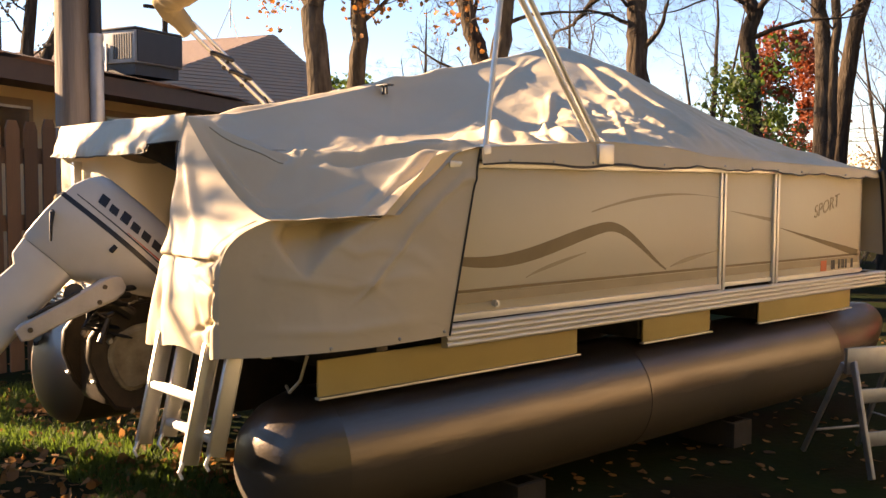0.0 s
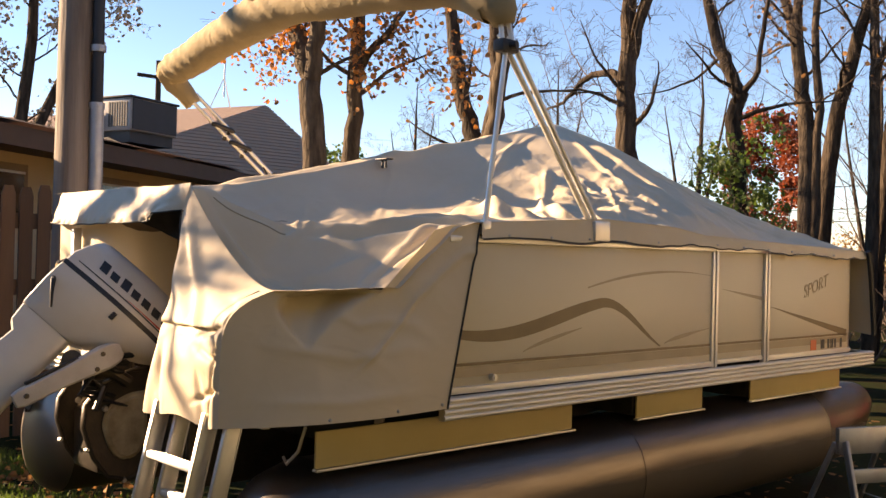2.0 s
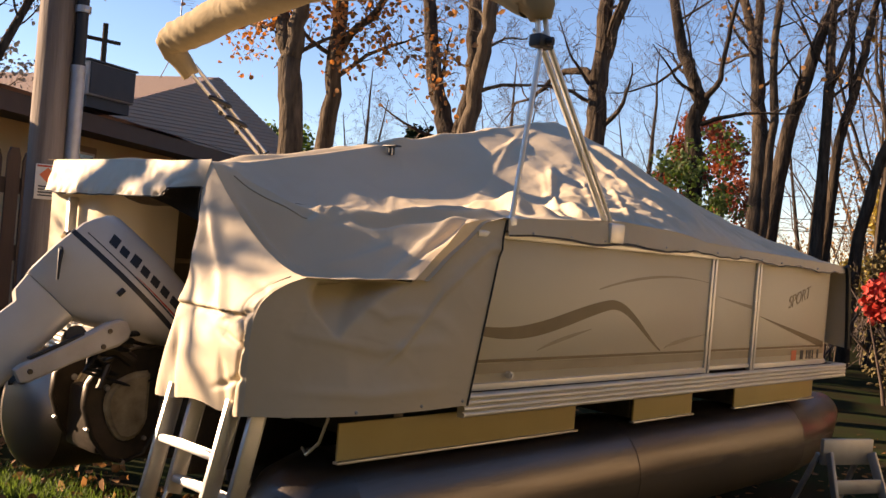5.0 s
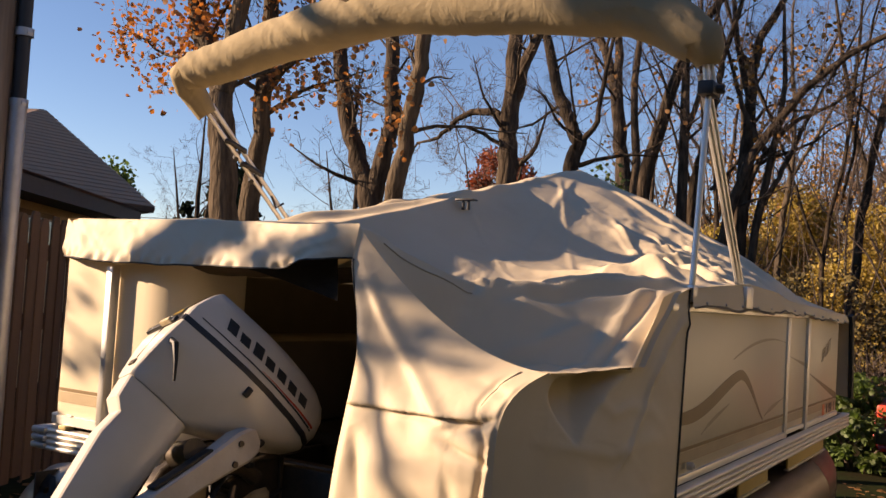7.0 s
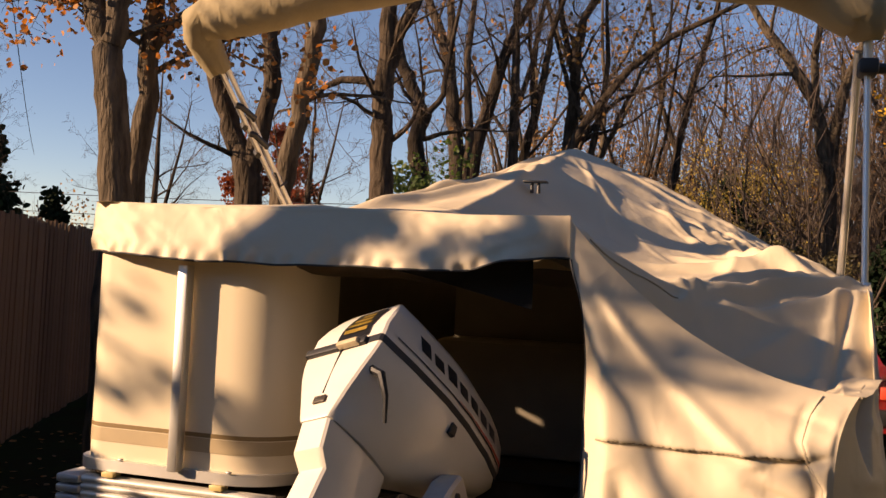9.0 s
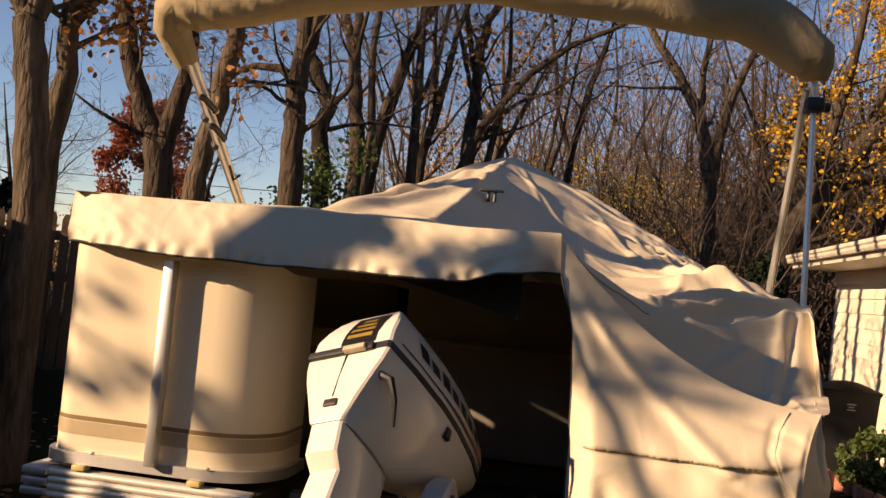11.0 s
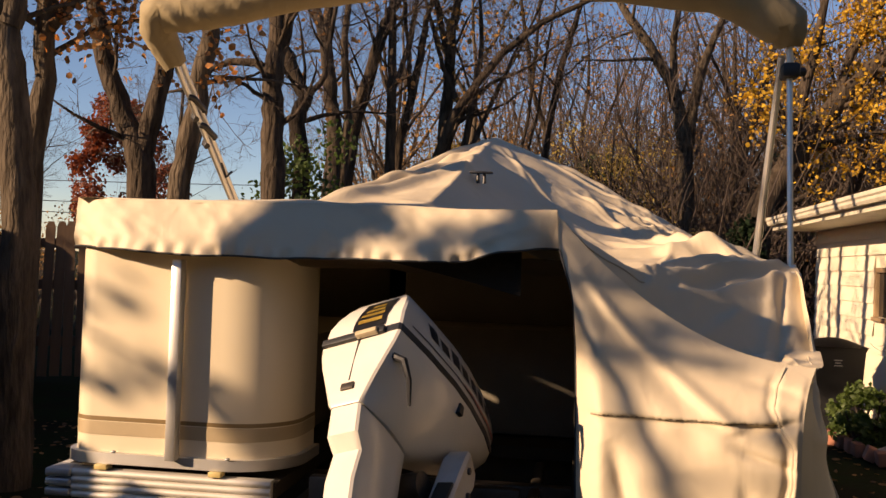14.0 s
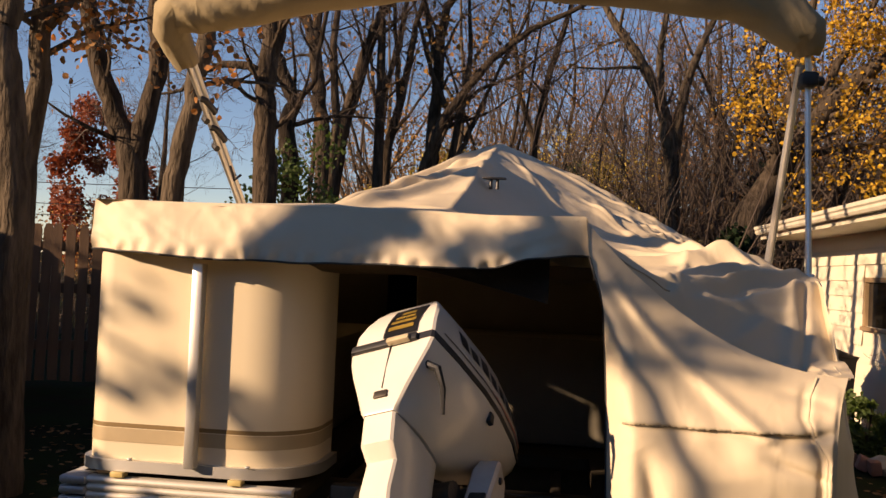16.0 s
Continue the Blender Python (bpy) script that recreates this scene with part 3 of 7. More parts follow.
# transom bracket that carries the motor
bm = bmesh.new()
box(bm, (-0.50, 0.06, 0.55), (0.2, 0.11, 1.0), 0.01)
box(bm, (-0.55, 0.06, 0.5), (-0.51, 0.95, 0.92), 0.01)
box(bm, (0.21, 0.06, 0.5), (0.25, 0.95, 0.92), 0.01)
part("transom", bm, DARKMETAL, boat, "dark aluminium motor transom")

# ---- canvas cover ----
SEAM = material("seam_thread", (0.36, 0.29, 0.20), 0.8, bump=0)
cover = thing("boat_cover", (-0.08, 2.4, 0.98), "tan canvas mooring cover draped over the boat, peaked amidships", "cover")
EX0, EX1 = 0.288, 1.075


def ridge(y):
    return knots(y, (0.0, 1.90), (0.5, 1.94), (1.45, 2.155), (2.3, 2.35), (2.9, 2.50), (3.06, 2.535), (3.7, 2.445), (4.3, 2.28), (4.8, 2.03))


def crease(x):
    """Where the tent breaks into the sagging starboard quarter."""
    return 0.10 + 0.92 * (x - EX0)


def tent(x, y):
    """Height of the cover over the boat, away from the starboard quarter."""
    rx = -0.2
    zr = ridge(y)
    if x < rx:
        edge = knots(y, (0, 1.90), (0.6, 1.86), (1.2, 1.76), (2, 1.73), (4.8, 1.70))
        half, power = (x - rx) / (PORT - 0.02 - rx), 0.85
    else:
        edge = knots(y, (0, 1.888), (0.1, 1.865), (0.36, 1.715), (0.6, 1.70), (0.95, 1.75), (1.3, 1.775), (1.85, 1.805), (2.45, 1.785), (2.75, 1.75), (4.8, 1.70))
        xe = 1.215 if y > 0.95 else EX0 + max(0.0, y - 0.10) / 0.92
        half, power = (x - rx) / (xe - rx), knots(y, (0, 1.0), (0.4, 1.8), (0.7, 3.1), (1.0, 3.5), (1.5, 3.3), (1.85, 2.3), (2.25, 1.2), (2.6, 0.82), (3.06, 0.80), (3.3, 1.0), (3.8, 1.25), (4.8, 1.3))
    half = min(1.0, max(0.0, half))
    hang = 0.05 * math.exp(-((x - 0.38) / 0.24) ** 2 - ((y - 0.85) / 0.45) ** 2) if x > rx else 0.0
    return edge + (zr - edge) * (1 - half) ** power - hang * smoothstep(0.0, 0.3, 1 - half)


def stern_edge(x):
    """Upper fold of the stern cloth."""
    if x <= EX0:
        return Vector((x, 0.015, 1.90 - 0.012 * math.sin((x + 1.4) * 1.9)))
    x = min(x, EX1)
    s = (x - EX0) / (EX1 - EX0)
    return Vector((x, 0.015 + 0.015 * math.sin(math.pi * s) - 0.05 * s ** 3, 1.888 - 0.44 * (1 - (1 - s) ** 2.0)))


def side_edge(y):
    """Upper fold of the starboard cloth from the quarter to the rail."""
    return Vector((knots(y, (-0.035, 1.075), (0.05, 1.10), (0.18, 1.128), (0.43, 1.178), (0.70, 1.183), (0.95, 1.20)), y,
                   knots(y, (-0.035, 1.448), (0.43, 1.449), (0.70, 1.706), (0.80, 1.735), (0.95, 1.745)) + 0.016 * noise.noise((y * 7, 3.3, 1)) * smoothstep(0.0, 0.12, y) * (1 - smoothstep(0.6, 0.8, y))))


def wrinkle(x, y, z, size=1.0):
    n1 = noise.noise((x * 2.6, y * 2.6, z * 2.6))
    n2 = noise.noise((x * 7 + 3, y * 5, z * 5))
    n3 = 0.35 - abs(noise.noise((x * 3.3 - 5, y * 3.3, z * 3.3)))
    return size * (0.014 * n1 + 0.006 * n2 + 0.014 * n3)


def quarter(x, y):
    """A sheet held by its edges: the stern fold, the rail, the peak and the crease of the tent."""
    a, yb = stern_edge(x), crease(x)
    s = min(1.0, (x - EX0) / (EX1 - EX0))
    t = min(1.0, max(0.0, (y - a.y) / (yb - a.y)))
    y0, y1 = stern_edge(EX1).y, crease(EX1)
    lo_z, hi_z = a.z, tent(x, yb)
    c00, c10, c01, c11 = 1.888, stern_edge(EX1).z, tent(EX0, crease(EX0)), tent(EX1, y1)
    left = c00 + (c01 - c00) * t
    right = side_edge(y0 + t * (y1 - y0)).z
    ruled = (1 - t) * lo_z + t * hi_z + (1 - s) * left + s * right
    z = ruled - ((1 - s) * (1 - t) * c00 + s * (1 - t) * c10 + (1 - s) * t * c01 + s * t * c11)
    sag = 0.125 * math.sin(math.pi * s ** 0.9) ** 0.8 * math.sin(math.pi * t ** 0.62)
    return z - sag + fold(t - 0.05, 0.05, 0.016) * math.sin(math.pi * s)


def fold(d, width, height):
    """Cross-section of a soft fold at distance d from its line."""
    return height * math.exp(-(d / width) ** 2)


def line_off(x, y, a, b):
    """Distance from the line a-b, and how far along it the foot lies."""
    d = Vector(b) - Vector(a)
    v = Vector((x, y)) - Vector(a)
    t = v.dot(d) / d.length_squared
    return (v.x * d.y - v.y * d.x) / d.length, t


def crease_at(x, y, a, b, width, height):
    d, t = line_off(x, y, a, b)
    return fold(d, width, height) * smoothstep(-0.12, 0.1, t) * (1 - smoothstep(0.85, 1.1, t))


# folds of the cloth: from, to, width, height
FOLDS = (((0.50, 1.62), (1.06, 1.22), 0.05, 0.045), ((0.62, 1.95), (1.08, 1.66), 0.04, 0.035), ((1.03, 0.27), (1.15, 0.78), 0.014, -0.022), ((0.97, 0.26), (1.11, 0.80), 0.020, 0.014), ((0.33, 0.10), (0.63, 0.37), 0.012, 0.012),
         ((0.62, 0.38), (1.15, 0.97), 0.014, 0.022), ((0.45, 0.55), (0.9, 0.95), 0.018, 0.016), ((0.7, 0.75), (1.1, 1.15), 0.030, 0.026),
         ((0.42, 0.10), (0.62, 0.20), 0.022, 0.02), ((0.6, 0.14), (0.82, 0.20), 0.018, 0.018), ((0.25, 1.15), (1.02, 1.38), 0.045, 0.045), ((0.72, 1.22), (1.12, 1.40), 0.05, 0.05), ((0.80, 1.78), (1.15, 1.62), 0.05, 0.05), ((0.80, 1.50), (1.12, 1.52), 0.03, -0.02),
         ((0.60, 0.36), (0.30, 0.95), 0.014, 0.012), ((0.62, 0.37), (0.05, 0.80), 0.012, 0.012), ((0.62, 0.36), (0.75, 1.25), 0.016, 0.012),
         ((0.30, 0.07), (-0.05, 0.75), 0.025, 0.014), ((0.28, 0.06), (-0.35, 0.6), 0.03, 0.012), ((0.32, 0.06), (0.25, 0.9), 0.018, 0.014),
         ((0.66, 0.22), (0.98, 0.55), 0.018, 0.016), ((0.8, 0.22), (1.14, 0.50), 0.014, 0.012), ((0.70, 0.45), (1.10, 0.62), 0.016, 0.012),
         ((0.55, 1.8), (1.15, 1.50), 0.03, 0.022), ((0.35, 2.35), (0.95, 1.62), 0.022, 0.026), ((0.55, 2.40), (1.12, 1.9), 0.018, 0.022), ((0.42, 2.2), (1.05, 1.55), 0.014, 0.016), ((0.7, 2.5), (1.1, 2.15), 0.014, 0.016), ((0.62, 2.1), (0.95, 2.45), 0.012, 0.012),
         ((-0.18, 3.05), (1.18, 2.80), 0.035, 0.03), ((-0.15, 3.1), (1.15, 3.3), 0.022, 0.022), ((-0.05, 2.98), (0.85, 2.55), 0.018, 0.018),
         ((0.0, 3.3), (1.15, 3.9), 0.022, 0.03), ((0.2, 3.2), (1.15, 3.45), 0.016, 0.02), ((0.1, 3.5), (1.15, 4.25), 0.016, 0.018), ((-0.2, 3.1), (-1.3, 2.2), 0.045, 0.04), ((-0.2, 2.9), (-1.2, 1.4), 0.05, 0.05),
         ((-0.2, 1.5), (-0.25, 3.0), 0.04, 0.03), ((-0.2, 2.0), (-0.75, 0.9), 0.045, 0.055), ((-0.2, 1.65), (-0.62, 0.65), 0.05, 0.05), ((-0.2, 2.45), (-0.95, 1.35), 0.04, 0.04), ((0.0, 3.6), (1.1, 4.6), 0.03, 0.03), ((-0.22, 1.6), (-0.95, 1.05), 0.028, 0.03), ((-0.2, 2.3), (-1.0, 1.9), 0.03, 0.03),
         ((-0.1, 2.75), (0.28, 1.3), 0.02, 0.009), ((-0.17, 2.9), (-0.45, 1.2), 0.025, 0.014), ((-0.17, 2.9), (-0.9, 1.9), 0.025, 0.022), ((-0.12, 2.6), (0.55, 1.35), 0.016, 0.010), ((-0.1, 1.5), (0.45, 0.95), 0.014, 0.010),
         ((0.30, 0.05), (0.80, 0.52), 0.025, 0.018), ((0.30, 0.04), (0.98, 0.34), 0.022, 0.022), ((1.16, 0.80), (0.72, 0.42), 0.025, 0.022), ((0.45, 0.30), (0.95, 0.80), 0.035, -0.020))
# crumpled patches: place, reach and height
CRUMPLED = ((0.85, 2.35, 0.42, 0.030), (0.62, 0.55, 0.28, 0.014), (0.85, 3.9, 0.5, 0.014), (0.35, 1.0, 0.3, 0.010), (0.95, 1.1, 0.25, 0.018))


def crumple(x, y):
    """Small sharp creases where the cloth lies slack."""
    w = 0.0
    for cx, cy, reach, height in CRUMPLED:
        k = math.exp(-((x - cx) ** 2 + (y - cy) ** 2) / reach ** 2)
        if k > 0.02:
            w += k * height * (0.5 - abs(noise.noise((x * 6 + cx, y * 9, cy))) * 1.8 - 0.5 * abs(noise.noise((x * 15, y * 19, cx))))
    return w


def top_point(x, y):
    inside = x > EX0 and y < crease(x)
    z = quarter(x, y) if inside else tent(x, y)
    calm = smoothstep(0.0, 0.12, y) * (1 - smoothstep(4.5, 4.8, y)) * (1 - (smoothstep(1.15, 1.213, x) if inside else smoothstep(1.12, 1.21, x)))
    calm *= 1 - 0.6 * math.exp(-((x + 0.2) / 0.12) ** 2)
    calm *= 1 - 0.85 * math.exp(-((x + 0.2) ** 2 + (y - 3.05) ** 2) / 0.09)
    # the after slope between ridge and rail hangs smooth
    plain = smoothstep(-0.2, 0.0, x) * (1 - smoothstep(0.35 + 0.2 * max(0, 1 - y), 0.75, x)) * smoothstep(0.15, 0.4, y) * (1 - smoothstep(1.9, 2.4, y))
    w = (wrinkle(x, y, 0, 1.2) + crumple(x, y)) * calm * (1 - 0.6 * plain)
    w += 0.020 * (0.28 - abs(noise.noise((x * 1.6 + y * 2.2, y * 1.1 - x * 4.0, 2)))) * calm * smoothstep(-0.2, 0.3, x) * (1 - 0.8 * plain)
    for a, b, width, height in FOLDS:
        w += crease_at(x, y, a, b, width, height) * calm * (0.9 if inside else 1.0 - 0.7 * plain)
    if x > 0.45 and y < 1.3:
        w += (fold(y - crease(x) - 0.022, 0.022, 0.042) - fold(y - crease(x) + 0.05, 0.05, 0.03)) * smoothstep(0.48, 0.64, x) * calm
    w -= crease_at(x, y, (0.36, 0.12), (0.60, 0.36), 0.014, 0.010) * calm
    # puckers along the rail
    w += 0.010 * math.sin(38 * y + 9 * x) * smoothstep(0.75, 1.0, x) * smoothstep(1.7, 2.4, y) * (1 - smoothstep(1.12, 1.2, x)) * (0.5 + noise.noise((y * 3, x, 5)))
    return Vector((x, y, z + w))


def stern_low(x):
    """Lower hem of the starboard stern cloth."""
    s = (x - EX0) / (EX1 - EX0)
    return Vector((0.375 + 0.625 * s, -0.27 + 0.05 * s, 0.925 - 0.012 * math.sin(9 * s)))


cov = bmesh.new()
# top: port and middle
NX, NY = 270, 400
ys = [0.015 + (4.80 - 0.015) * (j / NY) ** 1.25 for j in range(NY + 1)]
xs = [-1.355 + (1.215 + 1.355) * i / NX for i in range(NX + 1)]
verts = {}
for j, y in enumerate(ys):
    for i, x in enumerate(xs):
        e = stern_edge(x)
        yy = e.y + (4.80 - e.y) * (y - 0.015) / (4.80 - 0.015)
        p = top_point(x, yy)
        if yy < 0.95 and x > 1.0:
            p.x += (side_edge(max(yy, stern_edge(EX1).y)).x - 1.2) * smoothstep(1.0, 1.2, x)
        if j == 0:
            p = e
            if x <= EX0:
                p = e + Vector((0, 0.05 * (1 - smoothstep(-1.355, -1.18, x)) ** 1.5, 0.003 * (1 - smoothstep(-1.355, -1.2, x))))
        verts[i, j] = cov.verts.new(p)
for j in range(NY):
    for i in range(NX):
        cov.faces.new((verts[i, j], verts[i + 1, j], verts[i + 1, j + 1], verts[i, j + 1]))
part("top_sheet", cov, CANVAS, cover, flat_angle=80)

# hanging lip along the port stern
cov = bmesh.new()


LIP_END = -1.355


def lip(u, v):
    """Hangs from the stern fold; its port end curls in round the corner of the fence."""
    x = LIP_END + (EX0 + 0.02 * v - LIP_END) * u
    top = stern_edge(min(x, EX0))
    sway = 0.006 * noise.noise((x * 3.1, 0.5, 9)) + 0.004 * noise.noise((x * 9, 0.5, 4))
    bulge = 0.016 * math.sin(math.pi * v) + 0.012 * noise.noise((x * 4, v * 1.5, 1)) * v + 0.006 * noise.noise((x * 16, v * 2, 3)) + 0.024 * (0.3 - abs(noise.noise((x * 5 + 2.5 * v, v * 1.2, 8)))) * v + 0.008 * (0.3 - abs(noise.noise((x * 14 - 4 * v, v * 2.5, 3))))
    pull = fold(x + 1.19 - 0.12 * v, 0.035, 0.014) - fold(x + 1.0 - 0.2 * v, 0.05, 0.012) + fold(x + 0.86 - 0.1 * v, 0.025, 0.010) - fold(x + 0.3 + 0.1 * v, 0.06, 0.014) + fold(x - 0.02 - 0.1 * v, 0.05, 0.014)
    pucker = 0.007 * math.sin(95 * x + 3 * noise.noise((x * 6, 0, 0))) * smoothstep(0.7, 1.0, v)
    curl = 0.05 * (1 - smoothstep(LIP_END, -1.18, x)) ** 1.5
    hang = 0.085 * smoothstep(LIP_END, -1.05, x) * v ** 1.4
    drop = 0.170 - 0.03 * smoothstep(-0.02, 0.14, x) - 0.015 * smoothstep(0.14, 0.27, x) + sway * v
    free = 1 - smoothstep(0.16, 0.29, x)
    return Vector((x, top.y + curl - (bulge + hang + pull * v + pucker) * free, top.z + 0.003 * (1 - smoothstep(LIP_END, -1.2, x)) - drop * v))


grid(cov, 220, 16, lip)
part("stern_lip", cov, CANVAS, cover, flat_angle=80)
cov = bmesh.new()
grid(cov, 90, 8, lambda u, v: Vector((LIP_END + 0.002 - 0.012 * math.sin(math.pi * v), 0.065 + 4.73 * u, tent(LIP_END, 0.065 + 4.73 * u) + 0.003 * (1 - u) ** 8 - v * knots(u, (0, 0.165), (0.25, 0.12), (1, 0.09)))))
part("port_lip", cov, CANVAS, cover, flat_angle=80)

# stern cloth over the boarding ladder
cov = bmesh.new()


def stern_cloth(u, v):
    x = EX0 + (EX1 - EX0) * u
    a, b = stern_edge(x), stern_low(x)
    p = a.lerp(b, v)
    ease = 1 - (1 - v) ** (1.3 + 6.5 * u * u)
    p.y = a.y + (b.y - a.y) * ease
    p.x = a.x + (b.x - a.x) * (v + (ease - v) * u)
    p.x += (0.035 * smoothstep(0.10, 0.30, v) * (1 - 0.75 * smoothstep(0.4, 1.0, v))) * (1 - u) ** 2
    p.y += 0.10 * max(0.0, 1 - u / 0.13) ** 2 * smoothstep(0.12, 0.4, v)
    hold = math.sin(math.pi * min(1, v * 1.3 + 0.02)) * math.sin(math.pi * min(1, 0.15 + 0.85 * u)) ** 0.5 if u < 1 else 0
    p.y += wrinkle(p.x, 3, p.z, 1.3) * hold
    # upper sheet laps over the lower one along a level seam, and both under the corner strip
    lap = smoothstep(0.04, 0.12, u) * (1 - smoothstep(0.86, 0.93, u))
    p.y -= lap * (fold(max(0.0, p.z - 1.297), 0.05, 0.012) if p.z > 1.293 else 0.0)
    p.y += lap * fold(p.z - 1.283, 0.010, 0.006)
    p.y += 0.007 * math.sin(40 * p.x + 9 * p.z) * fold(p.z - 1.25, 0.05, 1.0) * lap
    strip = u - corner_line(v)
    p.y -= smoothstep(-0.012, 0.006, strip) * 0.014 * smoothstep(0.02, 0.1, v) * (1 - smoothstep(0.965, 1.0, u))
    p.y += fold(strip + 0.03, 0.02, 0.010) * smoothstep(0.02, 0.1, v)
    for c, turn, size in ((1.30, 0.25, 0.016), (1.17, -0.3, 0.012), (1.06, 0.35, 0.014), (1.38, -0.2, 0.010)):
        p.y += fold(p.z - c - turn * (p.x - 0.98), 0.014, size) * smoothstep(0.62, 0.84, u) * (1 - smoothstep(0.94, 1.0, u))
    p.y -= fold(v - 0.30 - 0.30 * u, 0.09, 0.030) * (1 - u)
    p.y -= fold(v - 0.08 - 0.42 * u, 0.05, 0.022) * smoothstep(0.0, 0.2, u) * (1 - smoothstep(0.6, 0.9, u))
    p.y += fold(u - 0.12 - 0.1 * v, 0.05, 0.012) * smoothstep(0.5, 0.8, v)
    p.y += fold(u - 0.22 + 0.10 * math.sin(4 * v), 0.035, 0.016) * smoothstep(0.62, 0.8, v)
    p.y += fold(u - 0.62 - 0.2 * v, 0.04, 0.012) * smoothstep(0.55, 0.75, v)
    return p


def corner_line(v):
    """Where the corner strip's piping runs across the stern cloth."""
    return knots(v, (0, 0.905), (0.10, 0.88), (0.22, 0.865), (0.30, 0.90), (0.41, 0.965), (0.6, 0.965), (0.8, 0.935), (1, 0.92))


def at_height(u, z):
    """The place on the stern cloth at one height."""
    lo_v, hi_v = 0.02, 1.0
    for _ in range(24):
        mid = (lo_v + hi_v) / 2
        lo_v, hi_v = (mid, hi_v) if stern_cloth(u, mid).z > z else (lo_v, mid)
    return stern_cloth(u, lo_v)


grid(cov, 110, 120, stern_cloth)
part("stern_cloth", cov, CANVAS, cover, flat_angle=80)


cov = bmesh.new()


def side_cloth(u, v):
    """Sheet between the stern corner, the upper fold, the seam at the fence and the hem."""
    y0 = stern_edge(EX1).y
    top = lambda t: side_edge(y0 + (0.95 - y0) * t)
    end_a, end_b = Vector((1.207, 0.95, top(1).z)), Vector((1.25, 0.73, 0.945))
    foot = stern_low(EX1)
    bottom = lambda t: Vector((foot.x + (1.25 - foot.x) * (1 - (1 - t) ** 3), foot.y + (0.73 - foot.y) * t, 0.925 + 0.02 * t))
    left, right = stern_cloth(1.0, v), end_a.lerp(end_b, v)
    p = top(u) * (1 - v) + bottom(u) * v + left * (1 - u) + right * u
    p -= top(0) * ((1 - u) * (1 - v)) + bottom(0) * ((1 - u) * v) + end_a * (u * (1 - v)) + end_b * (u * v)
    p.x += (wrinkle(4, p.y, p.z, 1.7) + 0.003 * noise.noise((2, p.y * 9, p.z * 7 + 2 * p.y)) + 0.004 * noise.noise((7, p.y * 5 + 3 * p.z, p.z * 2.5))) * math.sin(math.pi * v) * math.sin(math.pi * u)
    # the tucked wedge below the upper fold
    if v < 0.45:
        a, b = 0.055 + 0.52 * v, 0.475 - 0.41 * v
        d = min(u - a, b - u) / ((b - a) / 2)
        p.x -= 0.13 * smoothstep(0.0, 0.6, d) * (1 - v / 0.45) * smoothstep(0.0, 0.04, v)
    for c, turn, size in ((0.30, 0.9, 0.007), (0.55, 0.4, 0.005), (0.86, 0.12, 0.005)):
        p.x += fold(v - c - turn * (u - 0.5), 0.04, size) * smoothstep(0.05, 0.3, u) * (1 - smoothstep(0.7, 0.95, u))
    p.x += fold(v - 0.16 - 1.1 * max(0.0, 0.95 - u), 0.03, 0.010) * smoothstep(0.45, 0.6, u)
    return p


grid(cov, 90, 100, side_cloth)
part("side_cloth", cov, CANVAS, cover, flat_angle=80)
def seam(name, pts, r=0.0045):
    bm = bmesh.new()
    sweep(bm, pts, r, 6)
    return part(name, bm, SEAM if name == "seam" else CANVAS, cover, "raised sewn seam")


seam("seam", [at_height(0.07 + 0.83 * i / 60, 1.2925) + Vector((0, -0.004, 0)) for i in range(61)], 0.0032)
seam("piping", [stern_cloth(corner_line(0.02 + 0.97 * i / 60) - 0.008, 0.02 + 0.97 * i / 60) + Vector((0, -0.002, 0)) for i in range(61)], 0.004)
seam("piping", [side_cloth(0.02 + 0.45 * i / 40, 0.012) + Vector((0.003, -0.001, 0.003)) for i in range(41)], 0.0045)
seam("seam", [top_point(0.335 + 0.25 * i / 30, 0.105 + 0.227 * i / 30) + Vector((0, 0, 0.002)) for i in range(31)], 0.003)
for u in (0.40, 0.72, 0.97):
    c = side_cloth(u, 0.975)
    bm = bmesh.new()
    sweep(bm, [c, c + Vector((0.006, -0.002, 0))], [0.008, 0.005], 10)
    part("snap", bm, GALV, cover, "small metal snap")
for i in range(13):
    y = 1.12 + 0.29 * i
    bm = bmesh.new()
    sweep(bm, [(1.222, y, tent(1.215, y) - max(0.05, tent(1.215, y) - 1.697)), (1.230, y, tent(1.215, y) - max(0.05, tent(1.215, y) - 1.697))], [0.007, 0.005], 8)
    part("snap", bm, GALV, cover, "small metal snap")
# hanging edge along the starboard rail, with a dark scalloped hem
for name, x0, mat, v0, v1 in (("rail_lip", 0.0, CANVAS, 0.0, 1.0), ("rail_hem", 0.003, HEM, 0.95, 1.06)):
    cov = bmesh.new()

    def rail_lip(u, v):
        y = 0.95 + 3.85 * u
        vv = v0 + (v1 - v0) * v
        hang = 0.062 + 0.008 * math.sin(9 * y) + 0.006 * noise.noise((y * 4.5, 2, 7)) + 0.004 * math.sin(31 * y) * smoothstep(1.9, 2.6, y)
        hang += max(0.0, tent(1.215, y) - 1.745)
        return Vector((1.213 + x0 + 0.012 * vv + 0.006 * noise.noise((y * 6, vv * 2, 1)), y, tent(1.215, y) - hang * vv))

    grid(cov, 140, 4, rail_lip)
    part(name, cov, mat, cover, "" if mat is CANVAS else "black bound hem")
